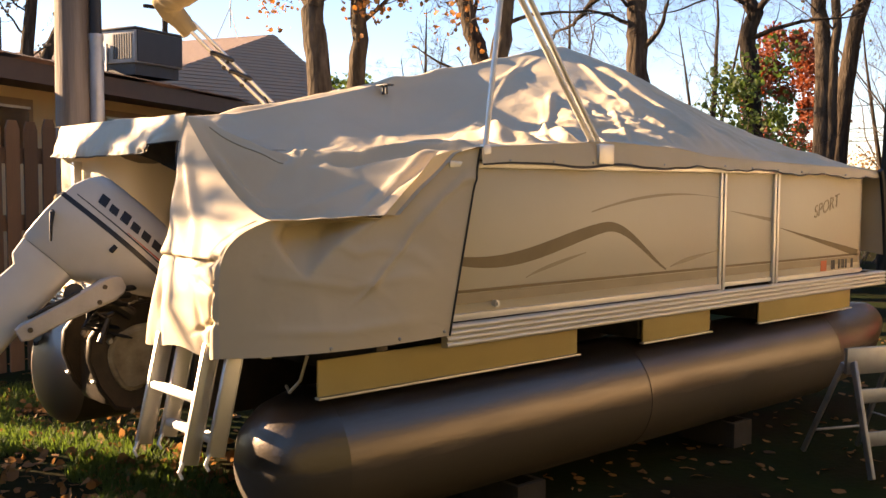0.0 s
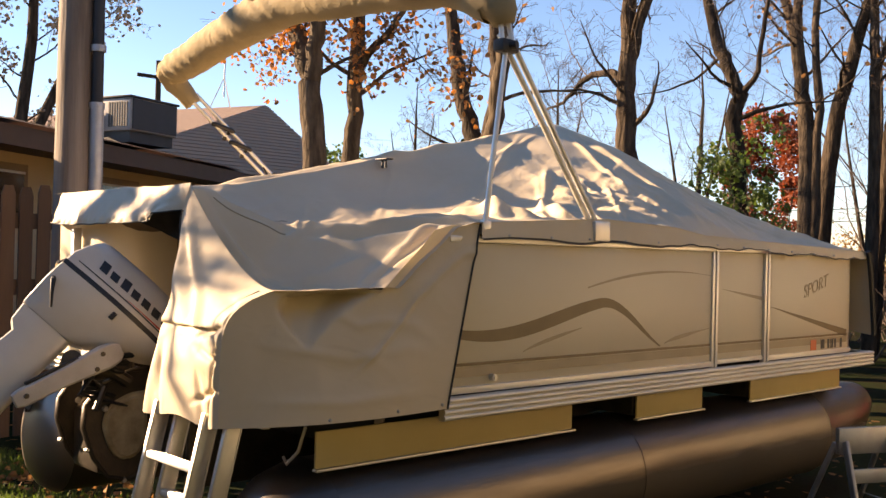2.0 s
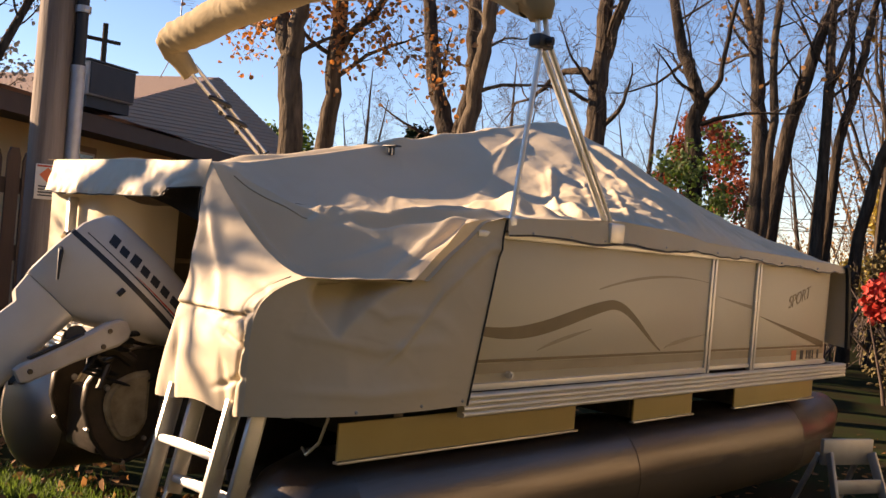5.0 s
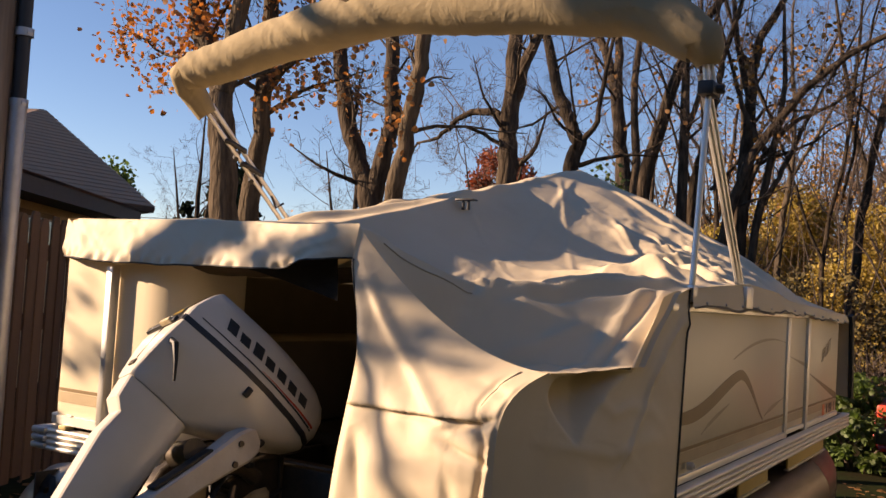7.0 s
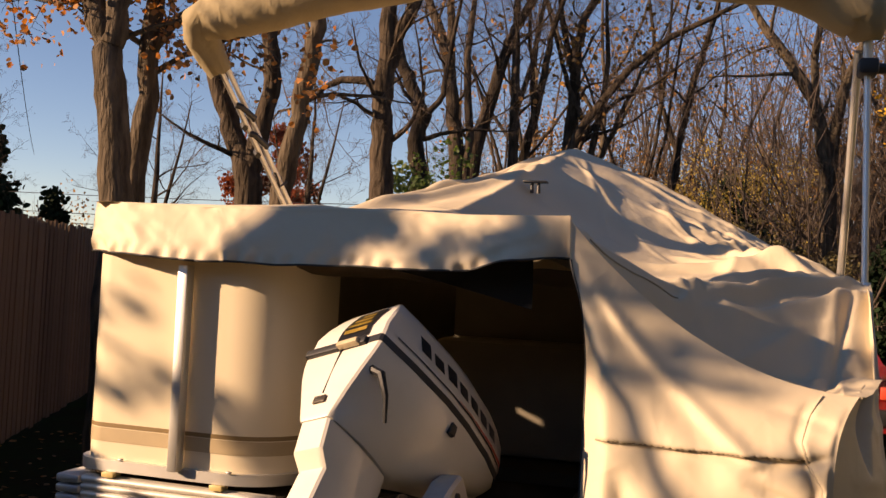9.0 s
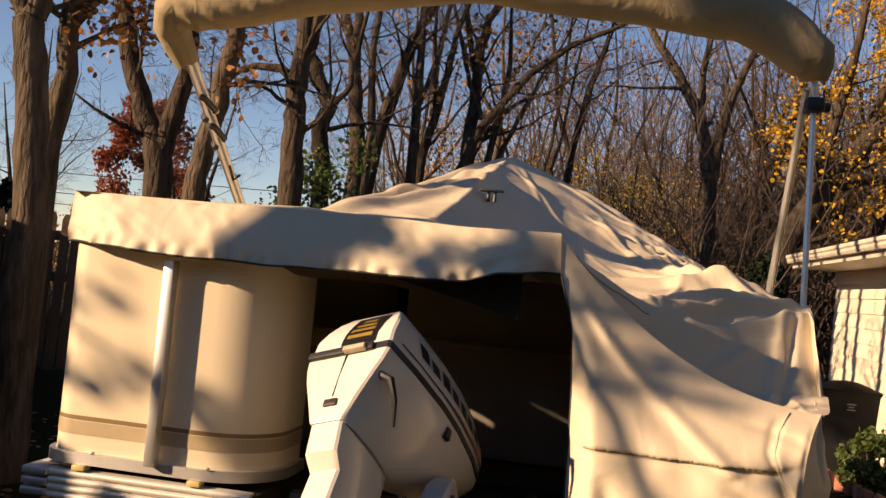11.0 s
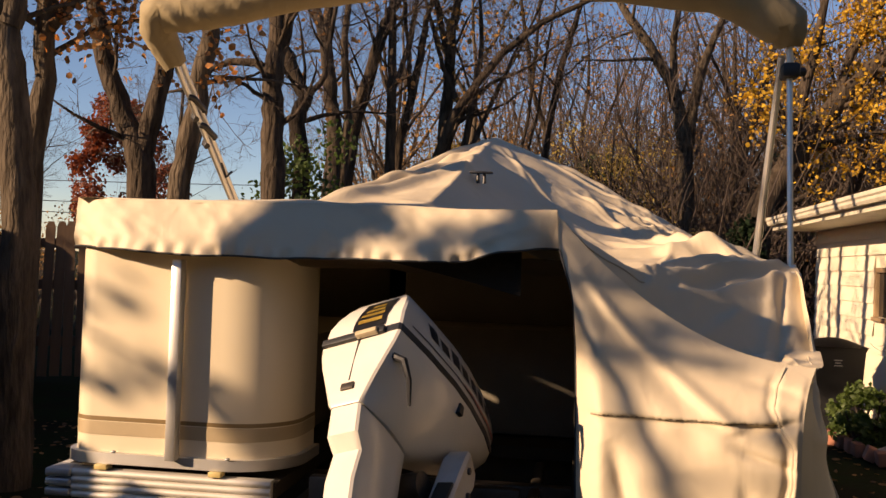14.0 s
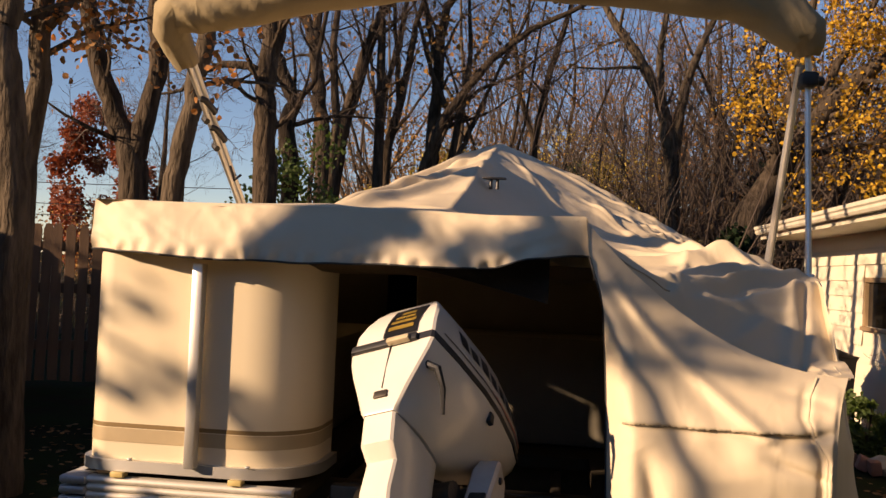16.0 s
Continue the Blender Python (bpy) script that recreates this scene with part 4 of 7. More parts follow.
# bow end falls down the front
cov = bmesh.new()
grid(cov, 60, 30, lambda u, v: Vector((PORT + (1.22 - PORT) * u, 4.80 + 0.13 * v ** 0.6, tent(PORT + (1.22 - PORT) * u, 4.80) - 0.6 * v + 0.02 * noise.noise((u * 9, v * 3, 0)))))
part("bow_cloth", cov, CANVAS, cover, flat_angle=80)


def binding(name, pts, r=0.0045):
    bm = bmesh.new()
    sweep(bm, pts, r, 6)
    return part(name, bm, HEM, cover, "thin dark edge binding")


binding("hem", [lip(i / 60, 1.0) + Vector((0, -0.003, 0)) for i in range(61)] + [stern_cloth(0.0, 0.135 + 0.86 * i / 30) for i in range(31)], 0.0038)
binding("hem", [side_cloth(1.0, i / 30) + Vector((0.004, 0.003, 0)) for i in range(31)])
binding("hem", [Vector((1.24, 4.79 + 0.13 * v ** 0.6, 1.70 - 0.6 * v)) for v in [i / 20 for i in range(21)]], 0.02)
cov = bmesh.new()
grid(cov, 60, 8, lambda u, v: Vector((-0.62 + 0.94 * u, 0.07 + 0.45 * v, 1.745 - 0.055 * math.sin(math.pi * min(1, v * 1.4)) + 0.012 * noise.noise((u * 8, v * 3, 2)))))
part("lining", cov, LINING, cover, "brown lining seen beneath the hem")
# added near-black sheet: paints the shade beneath the lip's starboard end
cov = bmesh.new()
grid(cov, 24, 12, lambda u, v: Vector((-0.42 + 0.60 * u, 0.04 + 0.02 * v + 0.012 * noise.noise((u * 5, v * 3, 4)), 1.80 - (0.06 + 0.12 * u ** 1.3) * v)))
part("shade_flap", cov, SHADE_CLOTH, cover, "near-black sheet standing for the shade inside the opening")
# fitting on the ridge: two stubs under a flat plate
fitting = part("vent", box(bmesh.new(), (-0.165, 1.425, 2.146), (-0.055, 1.475, 2.155), 0.004), PLASTIC, cover, "small flat black fitting on the ridge")
for x in (-0.125, -0.095):
    part("stub", sweep(bmesh.new(), [(x, 1.45, 2.10), (x, 1.45, 2.146)], [0.009, 0.007], 10), PLASTIC, fitting)

# ---- bimini ----
bimini = thing("bimini_top", (-0.08, 1.2, 1.7), "raised aluminium bimini frame, canvas rolled in a tan boot", "bimini")
BOOT = ((-1.40, 2.72, 0.085), (-1.33, 2.735, 0.098), (-1.15, 2.765, 0.104), (-0.90, 2.835, 0.110), (-0.50, 2.915, 0.118), (-0.28, 2.95, 0.118), (-0.13, 2.957, 0.114), (0.22, 2.94, 0.116), (0.60, 2.918, 0.113), (0.90, 2.893, 0.110), (1.02, 2.853, 0.106), (1.10, 2.80, 0.104), (1.165, 2.75, 0.092))
bm = bmesh.new()
pts, rad = [Vector((-1.395, 0.90, 2.54)), Vector((-1.42, 0.86, 2.60)), Vector((-1.435, 0.80, 2.66))], [0.052, 0.066, 0.078]
for i in range(181):
    x = -1.40 + 2.565 * i / 180
    u = (x + 1.43) / 2.6
    z = sum(knots(x + 0.03 * q, *[(a, b) for a, b, r in BOOT]) for q in (-1.5, -0.5, 0.5, 1.5)) / 4
    pts.append(Vector((x, 0.74 + 0.32 * u - 0.05 * math.sin(math.pi * min(1, max(0, u))), z)))
    rad.append(knots(x, *[(a, r) for a, b, r in BOOT]) * (1 + 0.04 * noise.noise((x * 3, 0, 0))))
pts += [Vector((1.185, 1.075, 2.715)), Vector((1.188, 1.085, 2.67))]
rad += [0.072, 0.05]
sweep(bm, pts, rad, 48, squash=1.0)
for v in bm.verts:
    # slanting pulls round the roll, slack bags near the bends, and the gathered tail
    k = math.atan2(v.co.z - 2.85, v.co.y - 0.9)
    pull = 0.3 - abs(noise.noise((v.co.x * 9 + 2.0 * v.co.z * 5, v.co.y * 3, 1.0)))
    bag = noise.noise((v.co.x * 2.6 + v.co.z * 4, v.co.y * 5, 6.0))
    near = 0.45 + 0.8 * math.exp(-((v.co.x + 0.42) / 0.22) ** 2) + 0.9 * math.exp(-((v.co.x - 1.05) / 0.2) ** 2) + 0.7 * math.exp(-((v.co.x + 1.38) / 0.12) ** 2)
    n = (0.030 * pull + 0.009 * bag) * near + 0.0015 * noise.noise(v.co * 30)
    v.co += Vector((0, n * math.cos(k), n * math.sin(k)))
boot = part("canvas_boot", bm, CANVAS_BOOT, bimini, "olive tan canvas boot with wrinkles", flat_angle=80)
bm = bmesh.new()
box(bm, (-0.46, 0.705, 2.965), (-0.36, 0.80, 3.06), 0.03)
part("boot_gap", bm, LINING, boot, "dark gap where two halves of the boot meet")
R_KNOB = Vector((1.195, 1.10, 2.565))


def leg(a, b, r=0.0125):
    bm = bmesh.new()
    sweep(bm, [a, b], r, 10)
    return part("frame_tube", bm, ALU, bimini, "bright aluminium frame tube")


leg((1.20, 0.985, 1.74), R_KNOB)
leg((1.195, 1.75, 1.76), R_KNOB + Vector((-0.035, -0.01, 0.06)), 0.0145)
leg((1.195, 1.80, 1.76), R_KNOB + Vector((-0.025, 0.045, 0.06)), 0.0145)
leg(R_KNOB + Vector((0.0, -0.02, -0.02)), (1.18, 1.07, 2.70))
leg(R_KNOB + Vector((0.02, 0.03, -0.02)), (1.19, 1.11, 2.70))
leg((-1.36, 1.85, 1.76), (-1.40, 0.86, 2.58))
leg((-1.36, 1.92, 1.76), (-1.40, 0.92, 2.60))
for lo, hi in (((1.188, 0.96, 1.70), (1.218, 1.01, 1.765)), ((1.195, 1.73, 1.69), (1.235, 1.85, 1.79)), ((-1.385, 1.84, 1.69), (-1.35, 1.94, 1.77))):
    bm = bmesh.new()
    box(bm, lo, hi, 0.006)
    part("rail_mount", bm, ALU, bimini, "white rail mount with two bolts")
for c in (R_KNOB,):
    bm = bmesh.new()
    box(bm, c + Vector((-0.035, -0.055, -0.03)), c + Vector((0.035, 0.055, 0.03)), 0.012)
    sweep(bm, [c + Vector((0.03, 0, 0)), c + Vector((0.06, 0.01, 0))], 0.02, 10)
    part("strap_knob", bm, RUBBER, bimini, "black strap round the tubes")
TUBE_A = (Vector((-1.40, 0.86, 2.58)), Vector((-1.36, 1.85, 1.76)))
TUBE_B = (Vector((-1.40, 0.92, 2.60)), Vector((-1.36, 1.92, 1.76)))
bm = bmesh.new()
for k in range(2):
    q = 0.20 + 0.13 * k
    for q0, q1, x in ((q, q + 0.055, 0.018), (q + 0.085, q + 0.055, -0.018)):
        bm = bmesh.new()
        a, b = TUBE_A[0].lerp(TUBE_A[1], q0), TUBE_B[0].lerp(TUBE_B[1], q1)
        out = (b - a).normalized() * 0.02
        sweep(bm, [a - out, a + Vector((x, 0, 0)), b + Vector((x, 0, 0)), b + out], 0.015, 8)
        part("bungee", bm, RUBBER, bimini, "black strap crossed round the tubes")
bm = bmesh.new()
end = TUBE_B[0].lerp(TUBE_B[1], 0.5)
sweep(bm, [end, end + Vector((0.02, 0.03, -0.08)), end + Vector((0.03, 0.08, -0.05))], 0.007, 6)
part("strap_end", bm, RUBBER, bimini)

# ---- outboard motor, tilted up and steered ----
motor = thing("outboard_motor", (-0.15, -0.25, 0.9), "white outboard motor tilted up on the transom, black and red stripes", "outboard motor")
S_, F_, U_ = Vector((0.917, -0.275, 0.288)), Vector((0.40, 0.63, -0.66)), Vector((0, 0.72, 0.69))
S_.normalize()
F_ = (F_ - S_ * F_.dot(S_)).normalized()
U_ = S_.cross(F_).normalized()
MO = Vector((-0.15, -0.25, 1.40)) - S_ * 0.03


def mot(s, f, u):
    return MO + S_ * s + F_ * f + U_ * u


def outline(wa, wm, wf, f0, f1):
    """Starboard half of the motor's outline at one height: (half width, f) from aft to fore."""
    n = f1 - f0
    return [(0.0, f0), (wa * 0.6, f0), (wa - 0.007, f0), (wa, f0 + 0.006), (wa + (wm - wa) * 0.6, f0 + 0.2 * n), (wm, f0 + 0.42 * n), (wm * 0.985, f0 + 0.58 * n),
            (wf + (wm - wf) * 0.55, f0 + 0.78 * n), (wf, f0 + 0.91 * n), (wf * 0.72, f0 + 0.97 * n), (wf * 0.4, f1 - 0.002), (0.0, f1)]


def half_width(f, *row):
    line_ = outline(*row)
    for (w0, a), (w1, b) in zip(line_[2:], line_[3:]):
        if f <= b:
            return w0 + (w1 - w0) * max(0.0, f - a) / max(1e-6, b - a)
    return 0.0


def section(bm, u, *row):
    line_ = outline(*row)
    return [bm.verts.new(mot(w, f, u)) for w, f in line_] + [bm.verts.new(mot(-w, f, u)) for w, f in line_[-2:0:-1]]


# rows of the upper cowl: height, half width aft, amidships and fore, aft end, fore end
COWL = ((0.006, 0.130, 0.158, 0.115, -0.168, 0.500), (0.06, 0.128, 0.156, 0.113, -0.166, 0.515), (0.11, 0.120, 0.148, 0.105, -0.150, 0.510), (0.16, 0.105, 0.132, 0.092, -0.128, 0.485), (0.195, 0.085, 0.108, 0.072, -0.108, 0.445), (0.212, 0.060, 0.080, 0.048, -0.08, 0.39), (0.218, 0.03, 0.04, 0.02, -0.04, 0.31))


def cowl_row(u):
    for a, b in zip(COWL, COWL[1:]):
        if u <= b[0]:
            t = max(0.0, (u - a[0]) / (b[0] - a[0]))
            return [p + (q - p) * t for p, q in zip(a[1:], b[1:])]


def on_cowl(f, u, proud=0.0018):
    """A place on the starboard face of the upper cowl."""
    return mot(half_width(f, *cowl_row(u)) + proud, f, u)


def on_back(w, u, proud=0.003):
    """A place on the slanting back of the upper cowl."""
    return mot(w, cowl_row(u)[3] - proud, u)


def cowl_mark(name, corners, mat, label="", nf=10, nu=3):
    """A flat mark laid on the cowl: its four corners as (f, u)."""
    bm = bmesh.new()
    a, b, c, d = [Vector(q) for q in corners]
    def at(i, j):
        q = a.lerp(b, i).lerp(d.lerp(c, i), j)
        return on_cowl(q.x, q.y)
    grid(bm, nf, nu, at)
    return part(name, bm, mat, upper, label)


def loft(bm, rings, caps=True):
    for a, b in zip(rings, rings[1:]):
        n = len(a)
        for k in range(n):
            bm.faces.new((a[k], a[(k + 1) % n], b[(k + 1) % n], b[k]))
    if caps:
        bm.faces.new(rings[0][::-1])
        bm.faces.new(rings[-1])


bm = bmesh.new()
loft(bm, [section(bm, *row) for row in COWL])
bmesh.ops.recalc_face_normals(bm, faces=bm.faces[:])
upper = part("upper_cowl", bm, MOTOR, motor, "glossy white upper cowl", flat_angle=34)
bm = bmesh.new()
loft(bm, [section(bm, *row) for row in ((-0.246, 0.050, 0.064, 0.050, -0.165, 0.11), (-0.236, 0.056, 0.072, 0.056, -0.169, 0.135), (-0.17, 0.080, 0.106, 0.076, -0.173, 0.25), (-0.10, 0.108, 0.141, 0.100, -0.175, 0.385), (-0.05, 0.125, 0.156, 0.112, -0.173, 0.465), (-0.012, 0.132, 0.160, 0.117, -0.170, 0.497))])
bmesh.ops.recalc_face_normals(bm, faces=bm.faces[:])
part("lower_cowl", bm, MOTOR, motor, "white lower cowl", flat_angle=34)
bm = bmesh.new()
loft(bm, [section(bm, u, 0.1335, 0.1615, 0.119, -0.173, 0.504) for u in (-0.014, 0.009)])
bmesh.ops.recalc_face_normals(bm, faces=bm.faces[:])
part("cowl_stripe", bm, INK, motor, "black rubber band between the cowls", flat_angle=34)
bm = bmesh.new()
loft(bm, [section(bm, *row) for row in ((-1.0, 0.030, 0.036, 0.025, -0.03, 0.14), (-0.75, 0.040, 0.050, 0.035, -0.07, 0.12), (-0.45, 0.045, 0.056, 0.045, -0.118, 0.11), (-0.362, 0.045, 0.056, 0.045, -0.112, 0.11), (-0.33, 0.048, 0.056, 0.045, -0.150, 0.11), (-0.248, 0.048, 0.056, 0.045, -0.163, 0.11))])
bmesh.ops.recalc_face_normals(bm, faces=bm.faces[:])
part("exhaust_housing", bm, MOTOR, motor, "white midsection leg with a notched back", flat_angle=34)
cowl_mark("thin_stripe", ((-0.12, 0.035), (0.46, 0.030), (0.46, 0.038), (-0.12, 0.040)), INK, "thin black line", 30, 1)
cowl_mark("red_stripe", ((0.16, 0.042), (0.46, 0.041), (0.46, 0.052), (0.16, 0.044)), RED, "tapered red line", 20, 1)
for k in range(7):
    f = -0.03 + 0.062 * k
    tall = 0.05 if k in (0, 2) else 0.038
    cowl_mark("lettering_bar", ((f, 0.068), (f + 0.044, 0.068), (f + 0.044 - 0.012, 0.068 + tall), (f - 0.012, 0.068 + tall)), INK, "dark bar in place of the lettering", 6, 4)
bm = bmesh.new()
for u0, u1, w, f0, f1 in ((-1.03, -1.0, 0.10, -0.28, 0.14),):
    loft(bm, [section(bm, u, w * 0.8, w, w * 0.7, f0, f1) for u in (u0, u1)])
bmesh.ops.recalc_face_normals(bm, faces=bm.faces[:])
part("cavitation_plate", bm, MOTOR, motor)
bm = bmesh.new()
sweep(bm, [mot(0, f, -1.2) for f in (-0.22, -0.18, -0.05, 0.1, 0.22, 0.27)], [0.02, 0.045, 0.055, 0.055, 0.035, 0.008], 16)
g = part("gearcase", bm, MOTOR, motor, "white gearcase")
bm = bmesh.new()
loft(bm, [section(bm, u, hw, hw, hw * 0.7, f0, f1) for u, hw, f0, f1 in ((-1.4, 0.012, -0.12, 0.02), (-1.2, 0.03, -0.1, 0.14), (-1.02, 0.035, -0.06, 0.14))])
bmesh.ops.recalc_face_normals(bm, faces=bm.faces[:])
part("skeg", bm, MOTOR, motor)
bm = bmesh.new()
for k in range(3):
    a = 2 * math.pi * k / 3
    pts = [mot(0.02 * math.cos(a) + r * math.cos(a + 0.3 * r / 0.13), -0.24 + 0.05 * (r - 0.07), -1.2 + r * math.sin(a)) for r in (0.03, 0.07, 0.11, 0.14)]
    sweep(bm, pts, [0.025, 0.05, 0.05, 0.01], 8, squash=0.15)
part("propeller", bm, DARKMETAL, motor, "dark three-blade propeller")
# clamp and swivel bracket
CLAMP = ((0.05, 1.04), (-0.10, 1.03), (-0.24, 0.97), (-0.31, 0.88), (-0.32, 0.78), (-0.27, 0.64), (-0.20, 0.545), (-0.11, 0.52), (-0.02, 0.55), (0.05, 0.66))
for cx in (-0.05, -0.36):
    bm = bmesh.new()
    va = [bm.verts.new((cx + 0.022, y, z)) for y, z in CLAMP]
    vb = [bm.verts.new((cx - 0.022, y, z)) for y, z in CLAMP]
    loft(bm, [va, vb])
    bmesh.ops.recalc_face_normals(bm, faces=bm.faces[:])
    bmesh.ops.bevel(bm, geom=bm.edges[:], offset=0.008, segments=2, affect="EDGES")
    plate_ = part("clamp_bracket", bm, DARKMETAL, motor, "weathered cast clamp bracket")
    for y, z, r in ((-0.22, 0.86, 0.016), (-0.05, 0.90, 0.014), (-0.30, 0.68, 0.012), (-0.12, 0.52, 0.014), (-0.02, 0.62, 0.012)):
        bm = bmesh.new()
        sweep(bm, [(cx + 0.02, y, z), (cx + 0.036, y, z)], [r, r * 0.7], 8)
        part("bolt", bm, ALU, plate_)
    bm = bmesh.new()
    inner = [(-0.115 + (y + 0.115) * 0.62, 0.76 + (z - 0.76) * 0.64) for y, z in CLAMP]
    loft(bm, [[bm.verts.new((cx + 0.020, y, z)) for y, z in inner], [bm.verts.new((cx + 0.052, -0.115 + (y + 0.115) * 0.86, 0.76 + (z - 0.76) * 0.88)) for y, z in inner]])
    bmesh.ops.recalc_face_normals(bm, faces=bm.faces[:])
    bmesh.ops.bevel(bm, geom=bm.edges[:], offset=0.012, segments=3, affect="EDGES")
    part("boss", bm, CASTING, plate_, "raised cream casting with worn paint")
    bm = bmesh.new()
    sweep(bm, [(cx + 0.026, y, z) for y, z in CLAMP + CLAMP[:1]], 0.010, 8, caps=False)
    part("rim", bm, DARKMETAL, plate_, "oily raised rim")
bm = bmesh.new()
box(bm, (-0.36, -0.24, 0.55), (-0.06, -0.04, 0.84), 0.03)
part("tilt_unit", bm, DARKMETAL, motor, "grimy black tilt cylinder block")
ARM_A, ARM_B = Vector((-0.015, -0.60, 0.94)), Vector((0.035, -0.25, 1.105))
ad = (ARM_B - ARM_A).normalized()
an = Vector((0.97, -0.2, 0.1)) - ad * Vector((0.97, -0.2, 0.1)).dot(ad)
an.normalize()
arm_m = Matrix.Translation(ARM_A) @ Matrix((ad, an.cross(ad), an)).transposed().to_4x4()
bm = bmesh.new()
L_ = (ARM_B - ARM_A).length
loft(bm, [[bm.verts.new(arm_m @ Vector((x, y * w, z * d))) for y, z in ((-1, -0.8), (-0.8, -1), (0.8, -1), (1, -0.8), (1, 0.8), (0.8, 1), (-0.8, 1), (-1, 0.8))] for x, w, d in ((-0.03, 0.030, 0.030), (0.0, 0.040, 0.035), (0.5 * L_, 0.042, 0.035), (0.86 * L_, 0.052, 0.038), (L_, 0.056, 0.040), (L_ + 0.05, 0.046, 0.034), (L_ + 0.075, 0.025, 0.02))])
bmesh.ops.recalc_face_normals(bm, faces=bm.faces[:])
arm = part("swivel_bracket", bm, PALECAST, motor, "stained pale swivel arm", flat_angle=30)
bm = bmesh.new()
box(bm, (0.04, 0.043, -0.02), (0.72 * L_, 0.056, 0.028), 0.004, arm_m)
part("channel", bm, RUBBER, arm, "dark slot along the arm")
for x, y in ((0.02, 0.0), (0.84 * L_, -0.03), (0.97 * L_, 0.02)):
    bm = bmesh.new()
    sweep(bm, [arm_m @ Vector((x, y, 0.03)), arm_m @ Vector((x, y, 0.046))], [0.013, 0.010], 10)
    part("bolt", bm, DARKMETAL, arm)
for a_, b_, r in (((0.92, -0.02), (1.12, -0.10), 0.012), ((1.0, 0.0), (1.2, -0.07), 0.016), ((1.08, 0.01), (1.3, -0.05), 0.014)):
    p, q = arm_m @ Vector((a_[0] * L_, a_[1], 0.01)), arm_m @ Vector((b_[0] * L_, b_[1], -0.04))
    part("cable", sweep(bmesh.new(), [p, p.lerp(q, 0.5) + Vector((0.02, 0, -0.01)), q], r, 8), RUBBER, motor, "greasy black cable")
bm = bmesh.new()
sweep(bm, [mot(0.03, 0.26, -0.28), mot(0.05, 0.34, -0.22), mot(0.02, 0.42, -0.20)], [0.035, 0.03, 0.03], 10)
sweep(bm, [mot(-0.02, 0.3, -0.3), mot(0.06, 0.36, -0.3), mot(0.07, 0.40, -0.4)], 0.015, 8)
part("steering_link", bm, DARKMETAL, motor, "greasy steering linkage")
bm = bmesh.new()
for k in range(4):
    sweep(bm, [mot(0.02 + 0.03 * k, 0.20 + 0.03 * k, -0.27), mot(0.05 + 0.02 * k, 0.30, -0.34 - 0.02 * k), Vector((-0.16 + 0.05 * k, -0.10, 0.98 - 0.04 * k)), Vector((-0.20 + 0.06 * k, 0.08, 0.92))], 0.014 - 0.002 * k, 7)
part("hose", bm, RUBBER, motor, "greasy black hoses and cables")
bm = bmesh.new()
sweep(bm, [mot(-0.06, 0.17, -0.30), mot(0.07, 0.17, -0.30)], [0.045, 0.045], 14)
sweep(bm, [mot(-0.09, 0.24, -0.26), mot(0.09, 0.24, -0.26)], [0.03, 0.03], 12)
part("pivot_tube", bm, DARKMETAL, motor, "dark greasy pivot tube")
# handle, latch, badge, key plate
bm = bmesh.new()
sweep(bm, [mot(0.11, -0.145, -0.09), mot(0.14, -0.135, -0.105), mot(0.146, -0.10, -0.15), mot(0.13, -0.055, -0.20)], [0.012, 0.012, 0.008, 0.005], 8)
part("grab_handle", bm, RUBBER, motor, "black rubber pull")


def plate(name, s, f, u, ds, df, du, mat, label=""):
    """A small slab set on the motor, turned with it."""
    bm = bmesh.new()
    m = Matrix.Translation(mot(s, f, u)) @ Matrix((S_, F_, U_)).transposed().to_4x4()
    box(bm, (-ds, -df, -du), (ds, df, du), min(ds, df, du) * 0.4, m)
    return part(name, bm, mat, motor, label)


plate("side_latch", 0.155, 0.165, -0.055, 0.008, 0.012, 0.018, RUBBER, "black side latch")
plate("key_plate", 0.0, -0.174, -0.19, 0.02, 0.004, 0.011, DARKMETAL, "oval metal key plate")
plate("parting_line", 0.0, -0.1735, -0.09, 0.0015, 0.002, 0.078, INK)
plate("rear_latch", -0.02, -0.176, -0.006, 0.105, 0.008, 0.012, RUBBER, "black cowl latch")
plate("latch_lever", 0.03, -0.185, -0.012, 0.035, 0.01, 0.008, CASTING)


def back_mark(name, w0, w1, u0, u1, mat, proud, label=""):
    bm = bmesh.new()
    grid(bm, 4, 6, lambda i, j: on_back(w0 + (w1 - w0) * i, u0 + (u1 - u0) * j, proud))
    bmesh.ops.solidify(bm, geom=bm.faces[:], thickness=0.002)
    return part(name, bm, mat, upper, label)


back_mark("rear_badge", -0.035, 0.075, 0.022, 0.165, PLASTIC, 0.003, "black rear badge with gold marks")
for k, (w0, w1, u0, u1) in enumerate(((-0.02, 0.06, 0.075, 0.09), (-0.012, 0.052, 0.10, 0.112), (0.0, 0.045, 0.125, 0.14), (-0.02, 0.06, 0.045, 0.06))):
    back_mark("badge_bar", w0, w1, u0, u1, GOLD, 0.0055, "gold bar in place of lettering")

